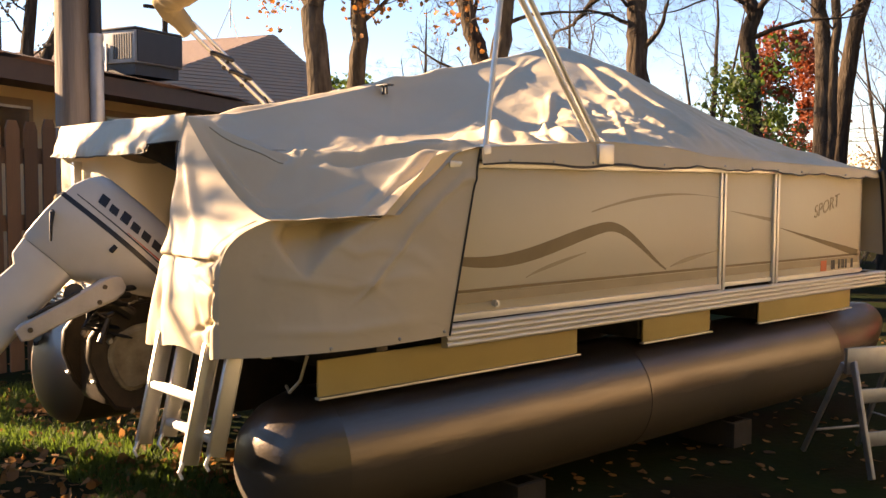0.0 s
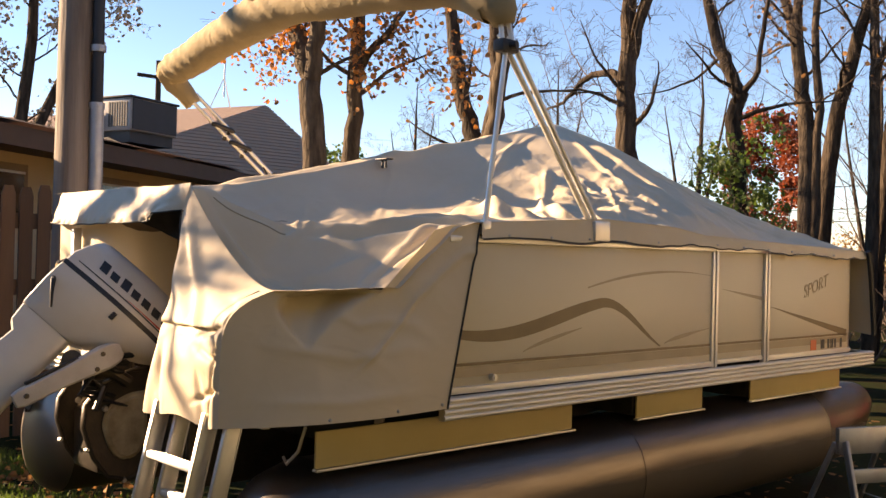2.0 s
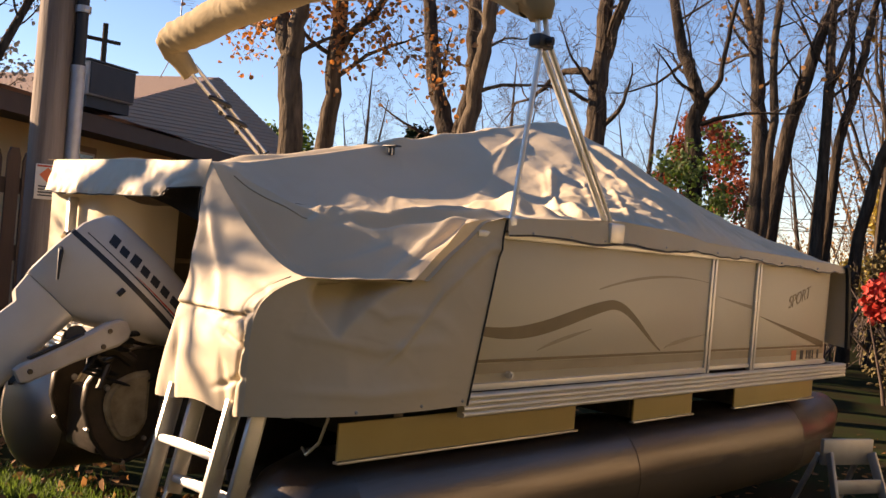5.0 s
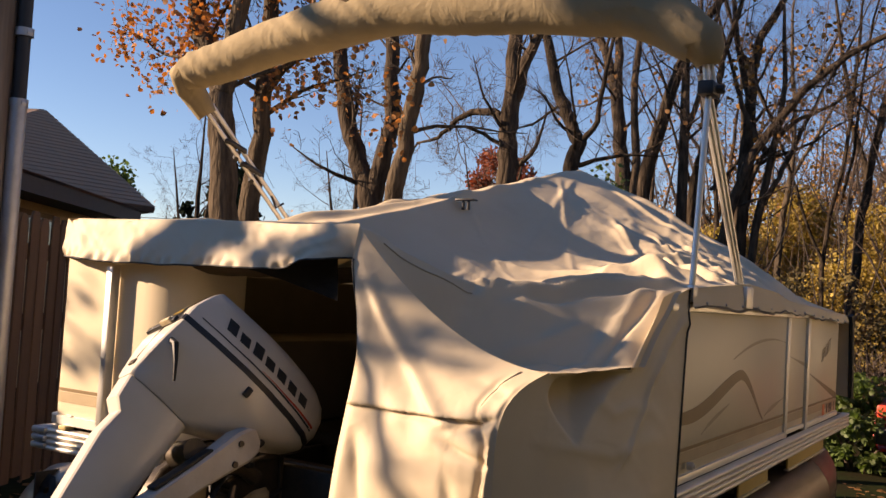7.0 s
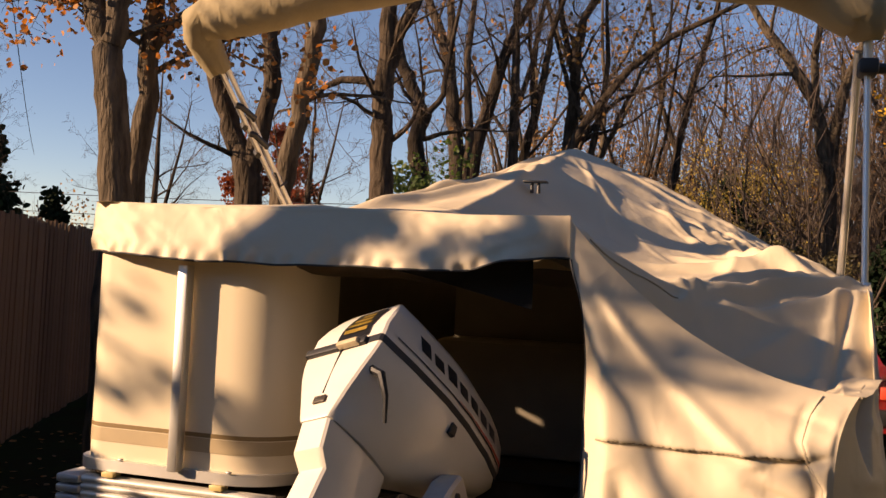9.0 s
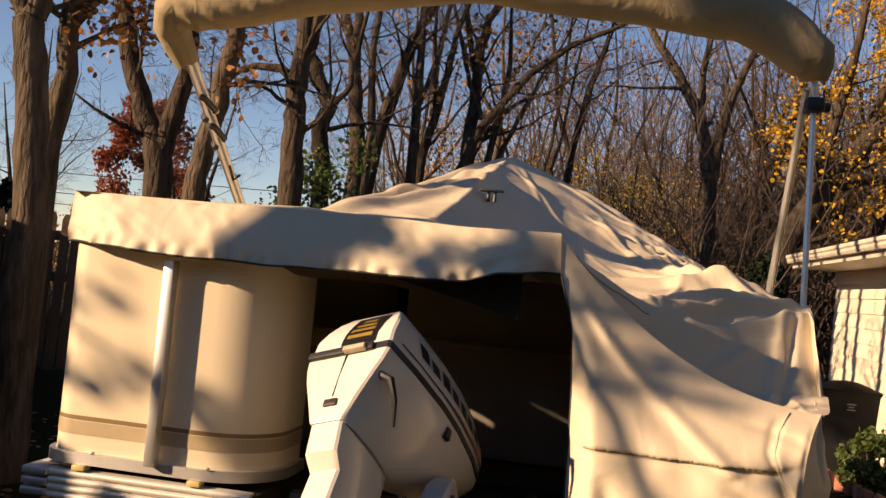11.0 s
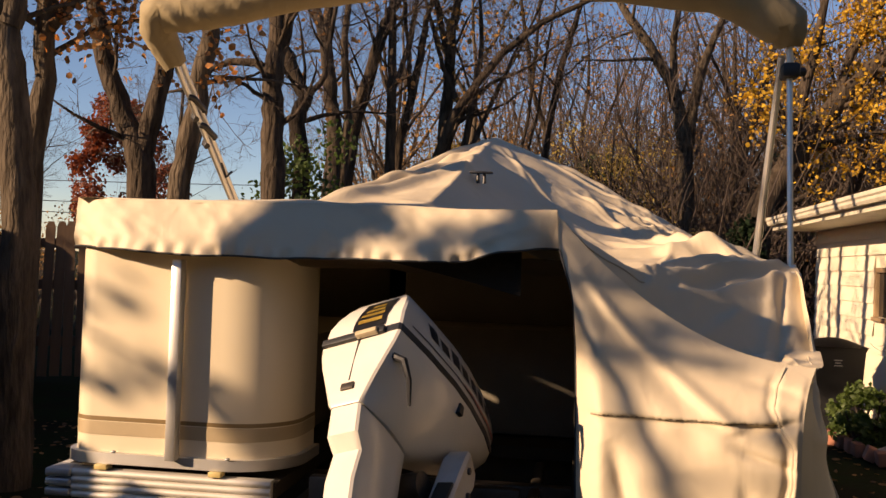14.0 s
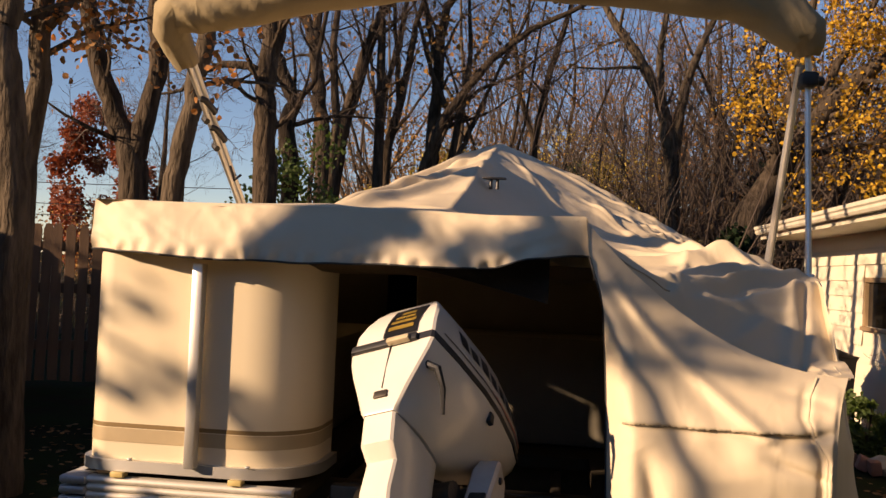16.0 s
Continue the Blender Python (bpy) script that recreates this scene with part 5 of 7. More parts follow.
# ---- boarding ladder ----
ladder = thing("boarding_ladder", (0.7, -0.15, 0.38), "folded aluminium boarding ladder hanging below the cover", "ladder")
LEAN_M = Matrix.Rotation(radians(-13), 4, "X")
for x, y, z0 in ((0.53, -0.225, -0.467), (0.61, -0.165, -0.43), (0.93, -0.225, -0.467), (1.01, -0.165, -0.43)):
    bm = bmesh.new()
    m = Matrix.Translation((x, y, 0.97)) @ LEAN_M
    box(bm, (-0.006, -0.012, z0), (0.006, 0.048, 0.0), 0.003, m)
    box(bm, (-0.016, -0.018, z0), (0.006, -0.013, 0.0), 0.002, m)
    box(bm, (-0.016, 0.049, z0), (0.006, 0.054, 0.0), 0.002, m)
    rail_ = part("side_rail", bm, ALU, ladder, "channel-section ladder side rail")
    bm = bmesh.new()
    sweep(bm, [m @ Vector((0, -0.01, z0 + 0.01)), m @ Vector((0.004, -0.02, z0 - 0.03)), m @ Vector((0.02, -0.01, z0 - 0.05))], [0.009, 0.008, 0.006], 8)
    part("pivot_hook", bm, ALU, rail_)
for x0, x1, y, z in ((0.537, 0.915, -0.225, -0.22), (0.617, 0.995, -0.165, -0.37)):
    bm = bmesh.new()
    m = Matrix.Translation((0, y, 0.97)) @ LEAN_M
    box(bm, (x0, -0.012, z - 0.014), (x1, 0.05, z + 0.014), 0.006, m)
    for k in range(4):
        box(bm, (x0 + 0.01, -0.006 + 0.014 * k, z + 0.0145), (x1 - 0.01, 0.002 + 0.014 * k, z + 0.018), 0.001, m)
    part("rung", bm, ALU, ladder, "flat ribbed rung")


# ---- trees ----
class Sheet:
    """Plain lists of vertices and faces, for what has many small pieces."""

    def __init__(self):
        self.v, self.f = [], []

    def tube(self, pts, radii, n):
        first, side = len(self.v), None
        for i, p in enumerate(pts):
            d = (pts[min(i + 1, len(pts) - 1)] - pts[max(i - 1, 0)]).normalized()
            side = (side if side is not None else d.orthogonal())
            side = (side - d * side.dot(d)).normalized()
            up = side.cross(d)
            for k in range(n):
                a = 2 * math.pi * k / n
                self.v.append(p + (side * math.cos(a) + up * math.sin(a)) * radii[i])
        for i in range(len(pts) - 1):
            for k in range(n):
                a, b = first + i * n + k, first + i * n + (k + 1) % n
                self.f.append((a, b, b + n, a + n))

    def leaf(self, rng, p, size):
        d = Vector((rng.gauss(0, 1), rng.gauss(0, 1), rng.gauss(-0.4, 0.8))).normalized()
        s = d.orthogonal().normalized()
        s = Matrix.Rotation(rng.uniform(0, 6.28), 3, d) @ s
        nrm = d.cross(s)
        k = len(self.v)
        w = size * rng.uniform(0.34, 0.52)
        bow = nrm * size * rng.uniform(0.05, 0.2)
        self.v += [p, p + d * size * 0.28 + s * w * 0.85 + bow, p + d * size * 0.68 + s * w + bow, p + d * size, p + d * size * 0.68 - s * w + bow, p + d * size * 0.28 - s * w * 0.85 + bow]
        self.f += [(k, k + 1, k + 2, k + 3), (k, k + 3, k + 4, k + 5)]

    def make(self, name, mat, parent=None, label="", smooth=True):
        me = bpy.data.meshes.new(name)
        me.from_pydata(self.v, [], self.f)
        me.materials.append(mat)
        if smooth:
            me.shade_smooth()
        ob = new(name, me)
        if parent is not None:
            ob.parent = parent
        if label:
            ob["label"] = label
        return ob


def bent(rng, a, d, length, wander, lift, n):
    """A crooked line from a along d."""
    pts, d = [a.copy()], d.normalized()
    for _ in range(n):
        d = (d + Vector((rng.gauss(0, wander), rng.gauss(0, wander), rng.gauss(0, wander) + lift))).normalized()
        pts.append(pts[-1] + d * (length / n))
    return pts


def along(pts, t):
    k = min(int(t * (len(pts) - 1)), len(pts) - 2)
    return pts[k].lerp(pts[k + 1], t * (len(pts) - 1) - k), (pts[k + 1] - pts[k]).normalized()


def limbs(rng, thick, thin, tips, pts, rad, count, t0, reach, depth, sides, spread=0.9, lift=0.05, more=0):
    """Side branches along a stem, and theirs in turn."""
    for i in range(count):
        t = t0 + (1 - t0) * (i + rng.random()) / count
        p, d = along(pts, min(t, 0.99))
        r = rad * (1 - 0.8 * t) * rng.uniform(0.26, 0.5) * (0.72 if more and depth > 1 else 1.0)
        out = Matrix.Rotation(rng.uniform(0, 6.28), 3, d) @ d.orthogonal().normalized()
        way = d * rng.uniform(0.35, 0.9) + out * spread
        length = reach * rng.uniform(0.6, 1.15) * (1.1 - 0.55 * t)
        n = 8 if depth > 1 else 5
        line_ = bent(rng, p, way, length, 0.17, lift, n)
        radii = [max(0.0022, r * (1 - 0.85 * k / n)) for k in range(n + 1)]
        (thick if r > 0.012 else thin).tube(line_, radii, sides if r > 0.012 else 3)
        if depth > 0:
            limbs(rng, thick, thin, tips, line_, r, rng.choice((4, 5, 6)) + more, 0.22, length * 0.48, depth - 1, 5, spread, lift, more)
        else:
            tips.append(line_[-1])
            tips.append(line_[len(line_) // 2])


TREE_GROUP = "bare trees behind the boat"


def tree(x, y, stems, seed, label, count=9, reach=1.6, depth=2, leaves=0, leaf_mat=None, leaf_size=0.09, low=0.0, high=99, t0=0.35, group=TREE_GROUP, wobble=0.02, bark=None, slim=1.0, more=3):
    """A tree: stems are lists of (dx, dy, z, radius); limbs grow from them."""
    rng = random.Random(seed)
    ob = thing("tree", (x, y, 0), label, "tree", group)
    thick, thin, tips = Sheet(), Sheet(), []
    for stem in stems:
        stem = [(*q[:3], q[3] * slim) for q in stem]
        fine = []
        for (a, b) in zip(stem, stem[1:]):
            for k in range(4):
                fine.append([a[q] + (b[q] - a[q]) * k / 4 for q in range(4)])
        fine.append(list(stem[-1]))
        sway = rng.uniform(0, 6.28)
        pts = [Vector((q[0] + rng.gauss(0, 0.012) + wobble * math.sin(sway + 1.1 * q[2]) * min(1.0, q[2] / 4), q[1] + rng.gauss(0, 0.012), q[2])) for q in fine]
        thick.tube(pts, [q[3] * rng.uniform(0.95, 1.06) for q in fine], 12)
        limbs(rng, thick, thin, tips, pts, stem[0][3], count, t0, reach, depth, 7, more=more)
    thick.make("trunk", bark or BARK, ob)
    tagged(thin.make("twig_mass", TWIG, ob, "fine bare twigs"), kind="stuff")
    if leaves:
        crown = Sheet()
        good = [p for p in tips if low < p.z < high] or tips
        for _ in range(leaves):
            p = rng.choice(good) + Vector((rng.gauss(0, 0.10), rng.gauss(0, 0.10), rng.gauss(-0.05, 0.10)))
            crown.leaf(rng, p, leaf_size * rng.uniform(0.6, 1.2))
        tagged(crown.make("crown", leaf_mat, ob, "sparse curled autumn leaves", smooth=False), kind="stuff")
    return ob


BARE = "bare grey-brown deciduous tree with fine twigs"


def stem_at(x0, y0, line_, top, r_top=0.01):
    """A stem from places (x, z, radius) in the plane of its tree, run on to its top (x, z)."""
    return [(x - x0, 0, z, r) for x, z, r in line_] + [(top[0] - x0, 0.15, top[1], r_top)]


# the near row, tree by tree
tree(-3.71, 3.5, [stem_at(-3.66, 3.5, ((-3.64, -0.1, 0.17), (-3.66, 0.6, 0.135), (-3.69, 2.2, 0.125), (-3.76, 2.85, 0.12), (-3.83, 3.28, 0.11), (-3.98, 3.61, 0.095), (-4.2, 4.0, 0.085), (-4.6, 5.4, 0.05)), (-4.8, 8.5)),
                  stem_at(-3.66, 3.5, ((-3.82, 3.35, 0.09), (-3.77, 3.75, 0.08), (-3.66, 4.3, 0.07), (-3.5, 6.0, 0.04)), (-3.4, 8.5))], 11, "pale forked tree trunk with a few orange leaves", 9, 1.5, 2, 2600, LEAF_ORANGE, 0.058, 2.9, 5.2, t0=0.5, bark=BARK_PALE)
tree(-4.0, 4.1, [stem_at(-4.0, 4.1, ((-4.03, -0.1, 0.14), (-4.01, 0.5, 0.11), (-4.0, 2.25, 0.10), (-3.95, 2.9, 0.09), (-3.94, 3.6, 0.082), (-3.92, 4.6, 0.07), (-3.8, 6.5, 0.045)), (-3.7, 9)),
                 stem_at(-4.0, 4.1, ((-3.94, 3.45, 0.055), (-3.72, 3.7, 0.045), (-3.45, 3.82, 0.035), (-3.1, 4.1, 0.02)), (-2.7, 4.5))], 12, "slim upright tree holding curled orange leaves", 9, 1.4, 2, 1500, LEAF_ORANGE, 0.058, 2.8, 5.2, t0=0.45, bark=BARK_PALE)
tree(-4.06, 6.2, [stem_at(-4.06, 6.2, ((-4.02, -0.1, 0.19), (-4.04, 1.2, 0.16), (-4.07, 2.55, 0.145), (-4.13, 2.8, 0.125), (-4.31, 3.15, 0.11), (-4.51, 3.67, 0.10), (-4.64, 4.2, 0.09), (-4.85, 5.2, 0.07), (-5.1, 7.2, 0.04)), (-5.2, 9.5)),
                  stem_at(-4.06, 6.2, ((-4.09, 2.7, 0.115), (-3.97, 3.12, 0.10), (-3.88, 3.67, 0.09), (-3.95, 4.1, 0.085), (-3.97, 4.7, 0.075), (-3.8, 6.6, 0.04)), (-3.7, 9))], 13, "forked tree with dark bark and withered leaves", 7, 1.3, 2, 60, DRYLEAF, 0.085, 3.0, 5, t0=0.34)
tree(-3.38, 5.5, [stem_at(-3.38, 5.5, ((-3.46, -0.1, 0.13), (-3.42, 1.2, 0.11), (-3.36, 2.45, 0.10), (-3.24, 3.0, 0.092), (-3.13, 3.62, 0.086), (-3.06, 4.12, 0.08), (-2.98, 5.2, 0.065), (-2.8, 7.0, 0.035)), (-2.7, 9))], 14, BARE, 10, 1.5, t0=0.42, bark=BARK_PALE)
tree(-3.31, 8.0, [stem_at(-3.31, 8.0, ((-3.3, -0.1, 0.19), (-3.3, 0.8, 0.155), (-3.31, 2.7, 0.14), (-3.32, 3.35, 0.13), (-3.33, 3.85, 0.12), (-3.28, 4.46, 0.10), (-3.32, 5.4, 0.085), (-3.4, 7.4, 0.05)), (-3.45, 10)),
                  stem_at(-3.31, 8.0, ((-3.31, 4.1, 0.085), (-3.15, 4.67, 0.07), (-2.95, 5.1, 0.06), (-2.7, 6.4, 0.035)), (-2.6, 9)),
                  stem_at(-3.31, 8.0, ((-3.34, 3.86, 0.07), (-3.56, 4.03, 0.052), (-3.89, 4.04, 0.042), (-4.1, 3.95, 0.034), (-4.36, 3.72, 0.024), (-4.66, 3.66, 0.014)), (-5.1, 3.35), 0.005)], 15, "dark straight tree with a drooping side limb", 11, 1.9, t0=0.3)
tree(-4.2, 12.2, [stem_at(-4.2, 12.2, ((-4.12, -0.1, 0.2), (-4.16, 2.0, 0.16), (-4.22, 3.4, 0.14), (-4.33, 3.92, 0.14), (-4.23, 4.34, 0.125), (-4.42, 4.77, 0.11), (-4.64, 5.25, 0.10), (-4.97, 6.41, 0.08), (-5.3, 8.0, 0.05)), (-5.5, 11)),
                  stem_at(-4.2, 12.2, ((-4.24, 4.2, 0.06), (-3.9, 4.7, 0.045), (-3.75, 5.6, 0.035)), (-3.5, 7.5))], 16, "crooked dark tree with a swollen knee", 12, 2.3, t0=0.3)
tree(-4.35, 14.8, [stem_at(-4.35, 14.8, ((-4.28, -0.1, 0.2), (-4.32, 2, 0.165), (-4.38, 4.0, 0.145), (-4.5, 5.0, 0.13), (-4.62, 5.85, 0.11), (-4.81, 6.5, 0.09), (-5.13, 7.2, 0.075), (-5.6, 9, 0.04)), (-5.8, 12)),
                   stem_at(-4.35, 14.8, ((-4.56, 5.4, 0.10), (-4.6, 6.5, 0.085), (-4.68, 7.5, 0.06), (-4.5, 9.5, 0.03)), (-4.4, 12)),
                   stem_at(-4.35, 14.8, ((-4.24, -0.1, 0.11), (-4.2, 2.6, 0.09), (-4.12, 4.4, 0.08), (-4.25, 6.0, 0.065), (-4.1, 8, 0.04)), (-4.0, 11))], 17, "twin-stemmed tree with dry leaves in its forks", 11, 2.4, 2, 220, DRYLEAF, 0.10, 4, 9, t0=0.34)
tree(-4.3, 15.6, [stem_at(-4.3, 15.6, ((-4.5, -0.1, 0.2), (-4.4, 2.5, 0.16), (-4.22, 4.2, 0.145), (-4.0, 5.12, 0.13), (-3.74, 6.12, 0.11), (-3.54, 6.67, 0.10), (-3.25, 7.15, 0.085), (-2.5, 8.2, 0.06)), (-1.6, 10))], 18, "dark tree leaning to one side", 11, 2.5, t0=0.3)
tree(-3.44, 15.5, [stem_at(-3.44, 15.5, ((-3.44, -0.1, 0.14), (-3.44, 4.2, 0.10), (-3.42, 5.32, 0.09), (-3.44, 6.3, 0.08), (-3.5, 7.5, 0.06)), (-3.6, 11)),
                   stem_at(-3.44, 15.5, ((-3.42, 5.0, 0.06), (-3.1, 6.0, 0.05), (-2.95, 7.2, 0.04)), (-2.6, 9))], 19, BARE, 11, 2.3, t0=0.3)
tree(-3.3, 15.8, [stem_at(-3.3, 15.8, ((-3.5, -0.1, 0.12), (-3.36, 3.0, 0.095), (-3.27, 4.16, 0.09), (-3.09, 4.88, 0.08), (-2.93, 5.82, 0.075), (-2.87, 6.5, 0.06), (-2.6, 7.4, 0.045)), (-2.2, 10)),
                  stem_at(-3.3, 15.8, ((-3.12, 4.75, 0.055), (-3.16, 5.8, 0.045), (-3.3, 7.0, 0.035)), (-3.4, 9))], 20, BARE, 10, 2.2, t0=0.3)
tree(-2.55, 16.5, [stem_at(-2.55, 16.5, ((-2.58, -0.1, 0.19), (-2.55, 3.0, 0.15), (-2.52, 4.0, 0.14), (-2.48, 5.3, 0.125), (-2.47, 6.42, 0.105), (-2.36, 7.1, 0.085), (-2.0, 7.6, 0.07)), (-1.0, 10)),
                   stem_at(-2.55, 16.5, ((-2.48, 5.9, 0.075), (-2.75, 6.9, 0.06), (-2.9, 8, 0.045)), (-3.0, 11)),
                   stem_at(-2.55, 16.5, ((-2.52, 3.9, 0.06), (-2.2, 4.7, 0.05), (-1.6, 5.4, 0.04), (-0.9, 5.7, 0.03)), (0.2, 6.6))], 21, "tall bare tree with crossing limbs", 11, 2.5, t0=0.3)
tree(-2.7, 16.0, [stem_at(-2.7, 16.0, ((-3.0, -0.1, 0.14), (-2.85, 2.4, 0.11), (-2.66, 3.6, 0.10), (-2.24, 4.73, 0.09), (-1.33, 5.92, 0.075), (-0.57, 6.54, 0.06), (0.4, 7.0, 0.045)), (2.0, 7.9))], 24, "low tree that arches far over", 12, 1.9, t0=0.28)
tree(-0.6, 18.5, [stem_at(-0.6, 18.5, ((-0.9, -0.1, 0.13), (-0.63, 3.76, 0.095), (-0.33, 5.66, 0.08), (-0.03, 6.92, 0.065), (0.2, 7.8, 0.05)), (0.5, 11)),
                  stem_at(-0.6, 18.5, ((-0.5, 4.6, 0.06), (-0.9, 5.8, 0.05), (-1.1, 7.2, 0.04)), (-1.5, 10))], 26, BARE, 11, 2.4, 2, 260, LEAF_OCHRE, 0.09, 3, 8, t0=0.3)
tree(2.7, 20.0, [stem_at(2.7, 20.0, ((2.76, -0.1, 0.28), (2.72, 2.5, 0.2), (2.62, 4.77, 0.175), (2.34, 6.09, 0.14), (1.76, 7.02, 0.115), (1.1, 7.9, 0.09), (0.2, 9.4, 0.05)), (-0.6, 12)),
                 stem_at(2.7, 20.0, ((2.66, 4.0, 0.15), (2.82, 5.57, 0.13), (3.0, 6.63, 0.10), (3.45, 7.8, 0.075), (3.9, 9.6, 0.045)), (4.3, 12)),
                 stem_at(2.7, 20.0, ((2.36, 5.9, 0.10), (2.28, 6.9, 0.085), (2.4, 8.2, 0.06)), (2.3, 12))], 27, "broad bare tree with a vase-shaped crown", 12, 2.8, t0=0.3, bark=BARK_PALE)


def forked(rng, h, r, lean, spread):
    """Stems of a wood tree: one that leans and bends, and two or three forks that part from it."""
    bend = rng.uniform(-0.35, 0.35)
    hf = h * rng.uniform(0.22, 0.45)
    at = lambda z: lean * z + bend * math.sin(2.6 * z / h)
    out = [[(at(0), 0, -0.1, r * 1.35), (at(hf * 0.5), 0, hf * 0.5, r * 1.05), (at(hf), 0, hf, r), (at(h * 0.6), 0.1, h * 0.6, r * 0.7), (at(h * 0.8), 0.2, h * 0.8, r * 0.4), (at(h), 0.3, h, 0.01)]]
    for k in range(rng.choice((2, 3, 3))):
        z0 = hf + k * h * rng.uniform(0.08, 0.14)
        s = spread * rng.uniform(0.6, 1.2) * (1 if (k + int(10 * bend)) % 2 else -1)
        d = rng.uniform(-0.5, 0.5)
        rise = (h - z0) * rng.uniform(0.7, 0.95)
        out.append([(at(z0) + s * rise * q ** 0.8, d * rise * q, z0 + rise * q, r * 0.62 * (1 - q) + 0.008) for q in (0, 0.12, 0.3, 0.6, 1.0)])
    return out


# the wood behind them, thinning out towards the fence
rng = random.Random(5)
made = 0
while made < 22:
    ang = radians(rng.uniform(-20, 27))
    d = rng.uniform(19, 33)
    x, y = 0.3 + d * math.sin(ang), -3 + d * math.cos(ang)
    if x < 3.45 - 0.36 * (y + 2.48) or (2.0 < x < 13 and y < 16.5):
        continue
    made += 1
    gold = rng.random()
    tree(x, y, forked(rng, rng.uniform(7.5, 12.5), rng.choice((0.045, 0.055, 0.065, 0.08, 0.10)), rng.uniform(-0.1, 0.2), rng.uniform(0.25, 0.6)), 100 + made, "bare forked tree in the wood", 8, 2.0, 2 if d < 27 else 1,
         320 if gold < 0.55 else 0, LEAF_OCHRE if gold < 0.4 else DRYLEAF, 0.10, 2.5, 8, t0=0.25, group="trees of the wood", wobble=0.10, more=2, bark=BARK_PALE if made % 3 == 0 else None)
# trees beyond the left-hand house and over the fence
tree(-16.6, 4.85, [[(0, 0, -0.1, 0.2), (0.1, 0, 3, 0.15), (0.0, 0.3, 6, 0.11), (-0.2, 0.5, 12, 0.01)], [(0.0, 0, 2.5, 0.13), (-0.2, -0.9, 5.5, 0.09), (-0.4, -1.6, 11, 0.01)], [(0.0, 0, 3, 0.12), (0.3, 1.2, 6, 0.08), (0.4, 2.2, 10, 0.01)]], 61, "thin multi-stemmed tree with sparse dull leaves", 14, 2.4, 2, 5200, LEAF_PALE, 0.10, 2.2, 12, group="trees past the house")
for k, (x, y, h) in enumerate(((-12.5, 17, 6.5), (-9.5, 19, 7), (-17, 16, 6.5), (-7.2, 24, 8))):
    tree(x, y, [[(0, 0, -0.1, 0.14), (0.1, 0, 1.5, 0.1), (0.2, 0, h * 0.6, 0.06), (0.2, 0, h, 0.01)], [(0, 0, 1, 0.08), (-0.9, 0, h * 0.8, 0.01)], [(0, 0, 1, 0.08), (1.0, 0, h * 0.85, 0.01)]], 70 + k, "vase-shaped bare tree far behind the fence", 10, 2.2, 2, group="trees past the house")
# big yellow tree that leans over the right-hand house
tree(3.75, 17.0, [stem_at(3.75, 17.0, ((3.45, -0.1, 0.42), (3.62, 1.5, 0.33), (3.86, 3.0, 0.29), (4.37, 3.85, 0.26), (4.83, 4.65, 0.22), (5.45, 5.44, 0.18), (6.2, 6.15, 0.14), (7.4, 7.0, 0.07)), (9.0, 8.0)),
                  stem_at(3.75, 17.0, ((4.2, 3.6, 0.16), (4.45, 4.6, 0.13), (4.65, 5.6, 0.11), (4.95, 6.9, 0.08), (5.2, 8.6, 0.04)), (5.4, 11)),
                  stem_at(3.75, 17.0, ((5.2, 5.1, 0.11), (5.5, 6.2, 0.08), (6.3, 7.6, 0.05)), (7.0, 9.5)),
                  stem_at(3.75, 17.0, ((4.6, 4.2, 0.09), (5.6, 4.5, 0.06), (6.6, 4.7, 0.04)), (7.8, 4.6))], 91, "big leaning maple with bright yellow leaves", 12, 2.3, 2, 10000, LEAF_YELLOW, 0.085, 3.2, 12, t0=0.25, group="trees past the house")


# ---- shrubs and conifers ----
def shrub(name, x, y, w, d, h, n, mat, size, label, seed, z0=0.0, group="", stems=7):
    rng = random.Random(seed)
    ob = thing(name, (x, y, 0), label, "shrub" if name == "shrub" else "conifer", group)
    twigs, crown = Sheet(), Sheet()
    for _ in range(stems):
        top = Vector((rng.uniform(-0.45, 0.45) * w, rng.uniform(-0.45, 0.45) * d, h * rng.uniform(0.6, 0.98)))
        line_ = bent(rng, Vector((top.x * 0.2, top.y * 0.2, -0.05)), top, top.length, 0.08, 0, 5)
        twigs.tube(line_, [0.03 - 0.005 * k for k in range(6)], 5)
        limbs(rng, twigs, twigs, [], line_, 0.03, 6, 0.3, 0.3 * h, 0, 4)
    clumps = []
    for _ in range(34):
        a, t = rng.uniform(0, 6.28), rng.uniform(0, 1)
        prof = (1 - t) ** 0.8 if name == "conifer" else math.sin(math.pi * (0.15 + 0.8 * t)) ** 0.6
        rr = rng.uniform(0.5, 1) * prof
        clumps.append((Vector((rr * w / 2 * math.cos(a), rr * d / 2 * math.sin(a), z0 + (h - z0) * t)), rng.uniform(0.09, 0.2) * min(w, h)))
    for _ in range(n):
        c, r = rng.choice(clumps)
        v = Vector((rng.gauss(0, 1), rng.gauss(0, 1), rng.gauss(0, 1))).normalized() * r * rng.random() ** 0.4
        p = c + v
        p.z = max(0.02, p.z)
        crown.leaf(rng, p, size * rng.uniform(0.6, 1.3))
    tagged(twigs.make("stem_cluster", TWIG, ob), kind="stuff")
    tagged(crown.make("foliage", mat, ob, smooth=False), kind="stuff")
    return ob


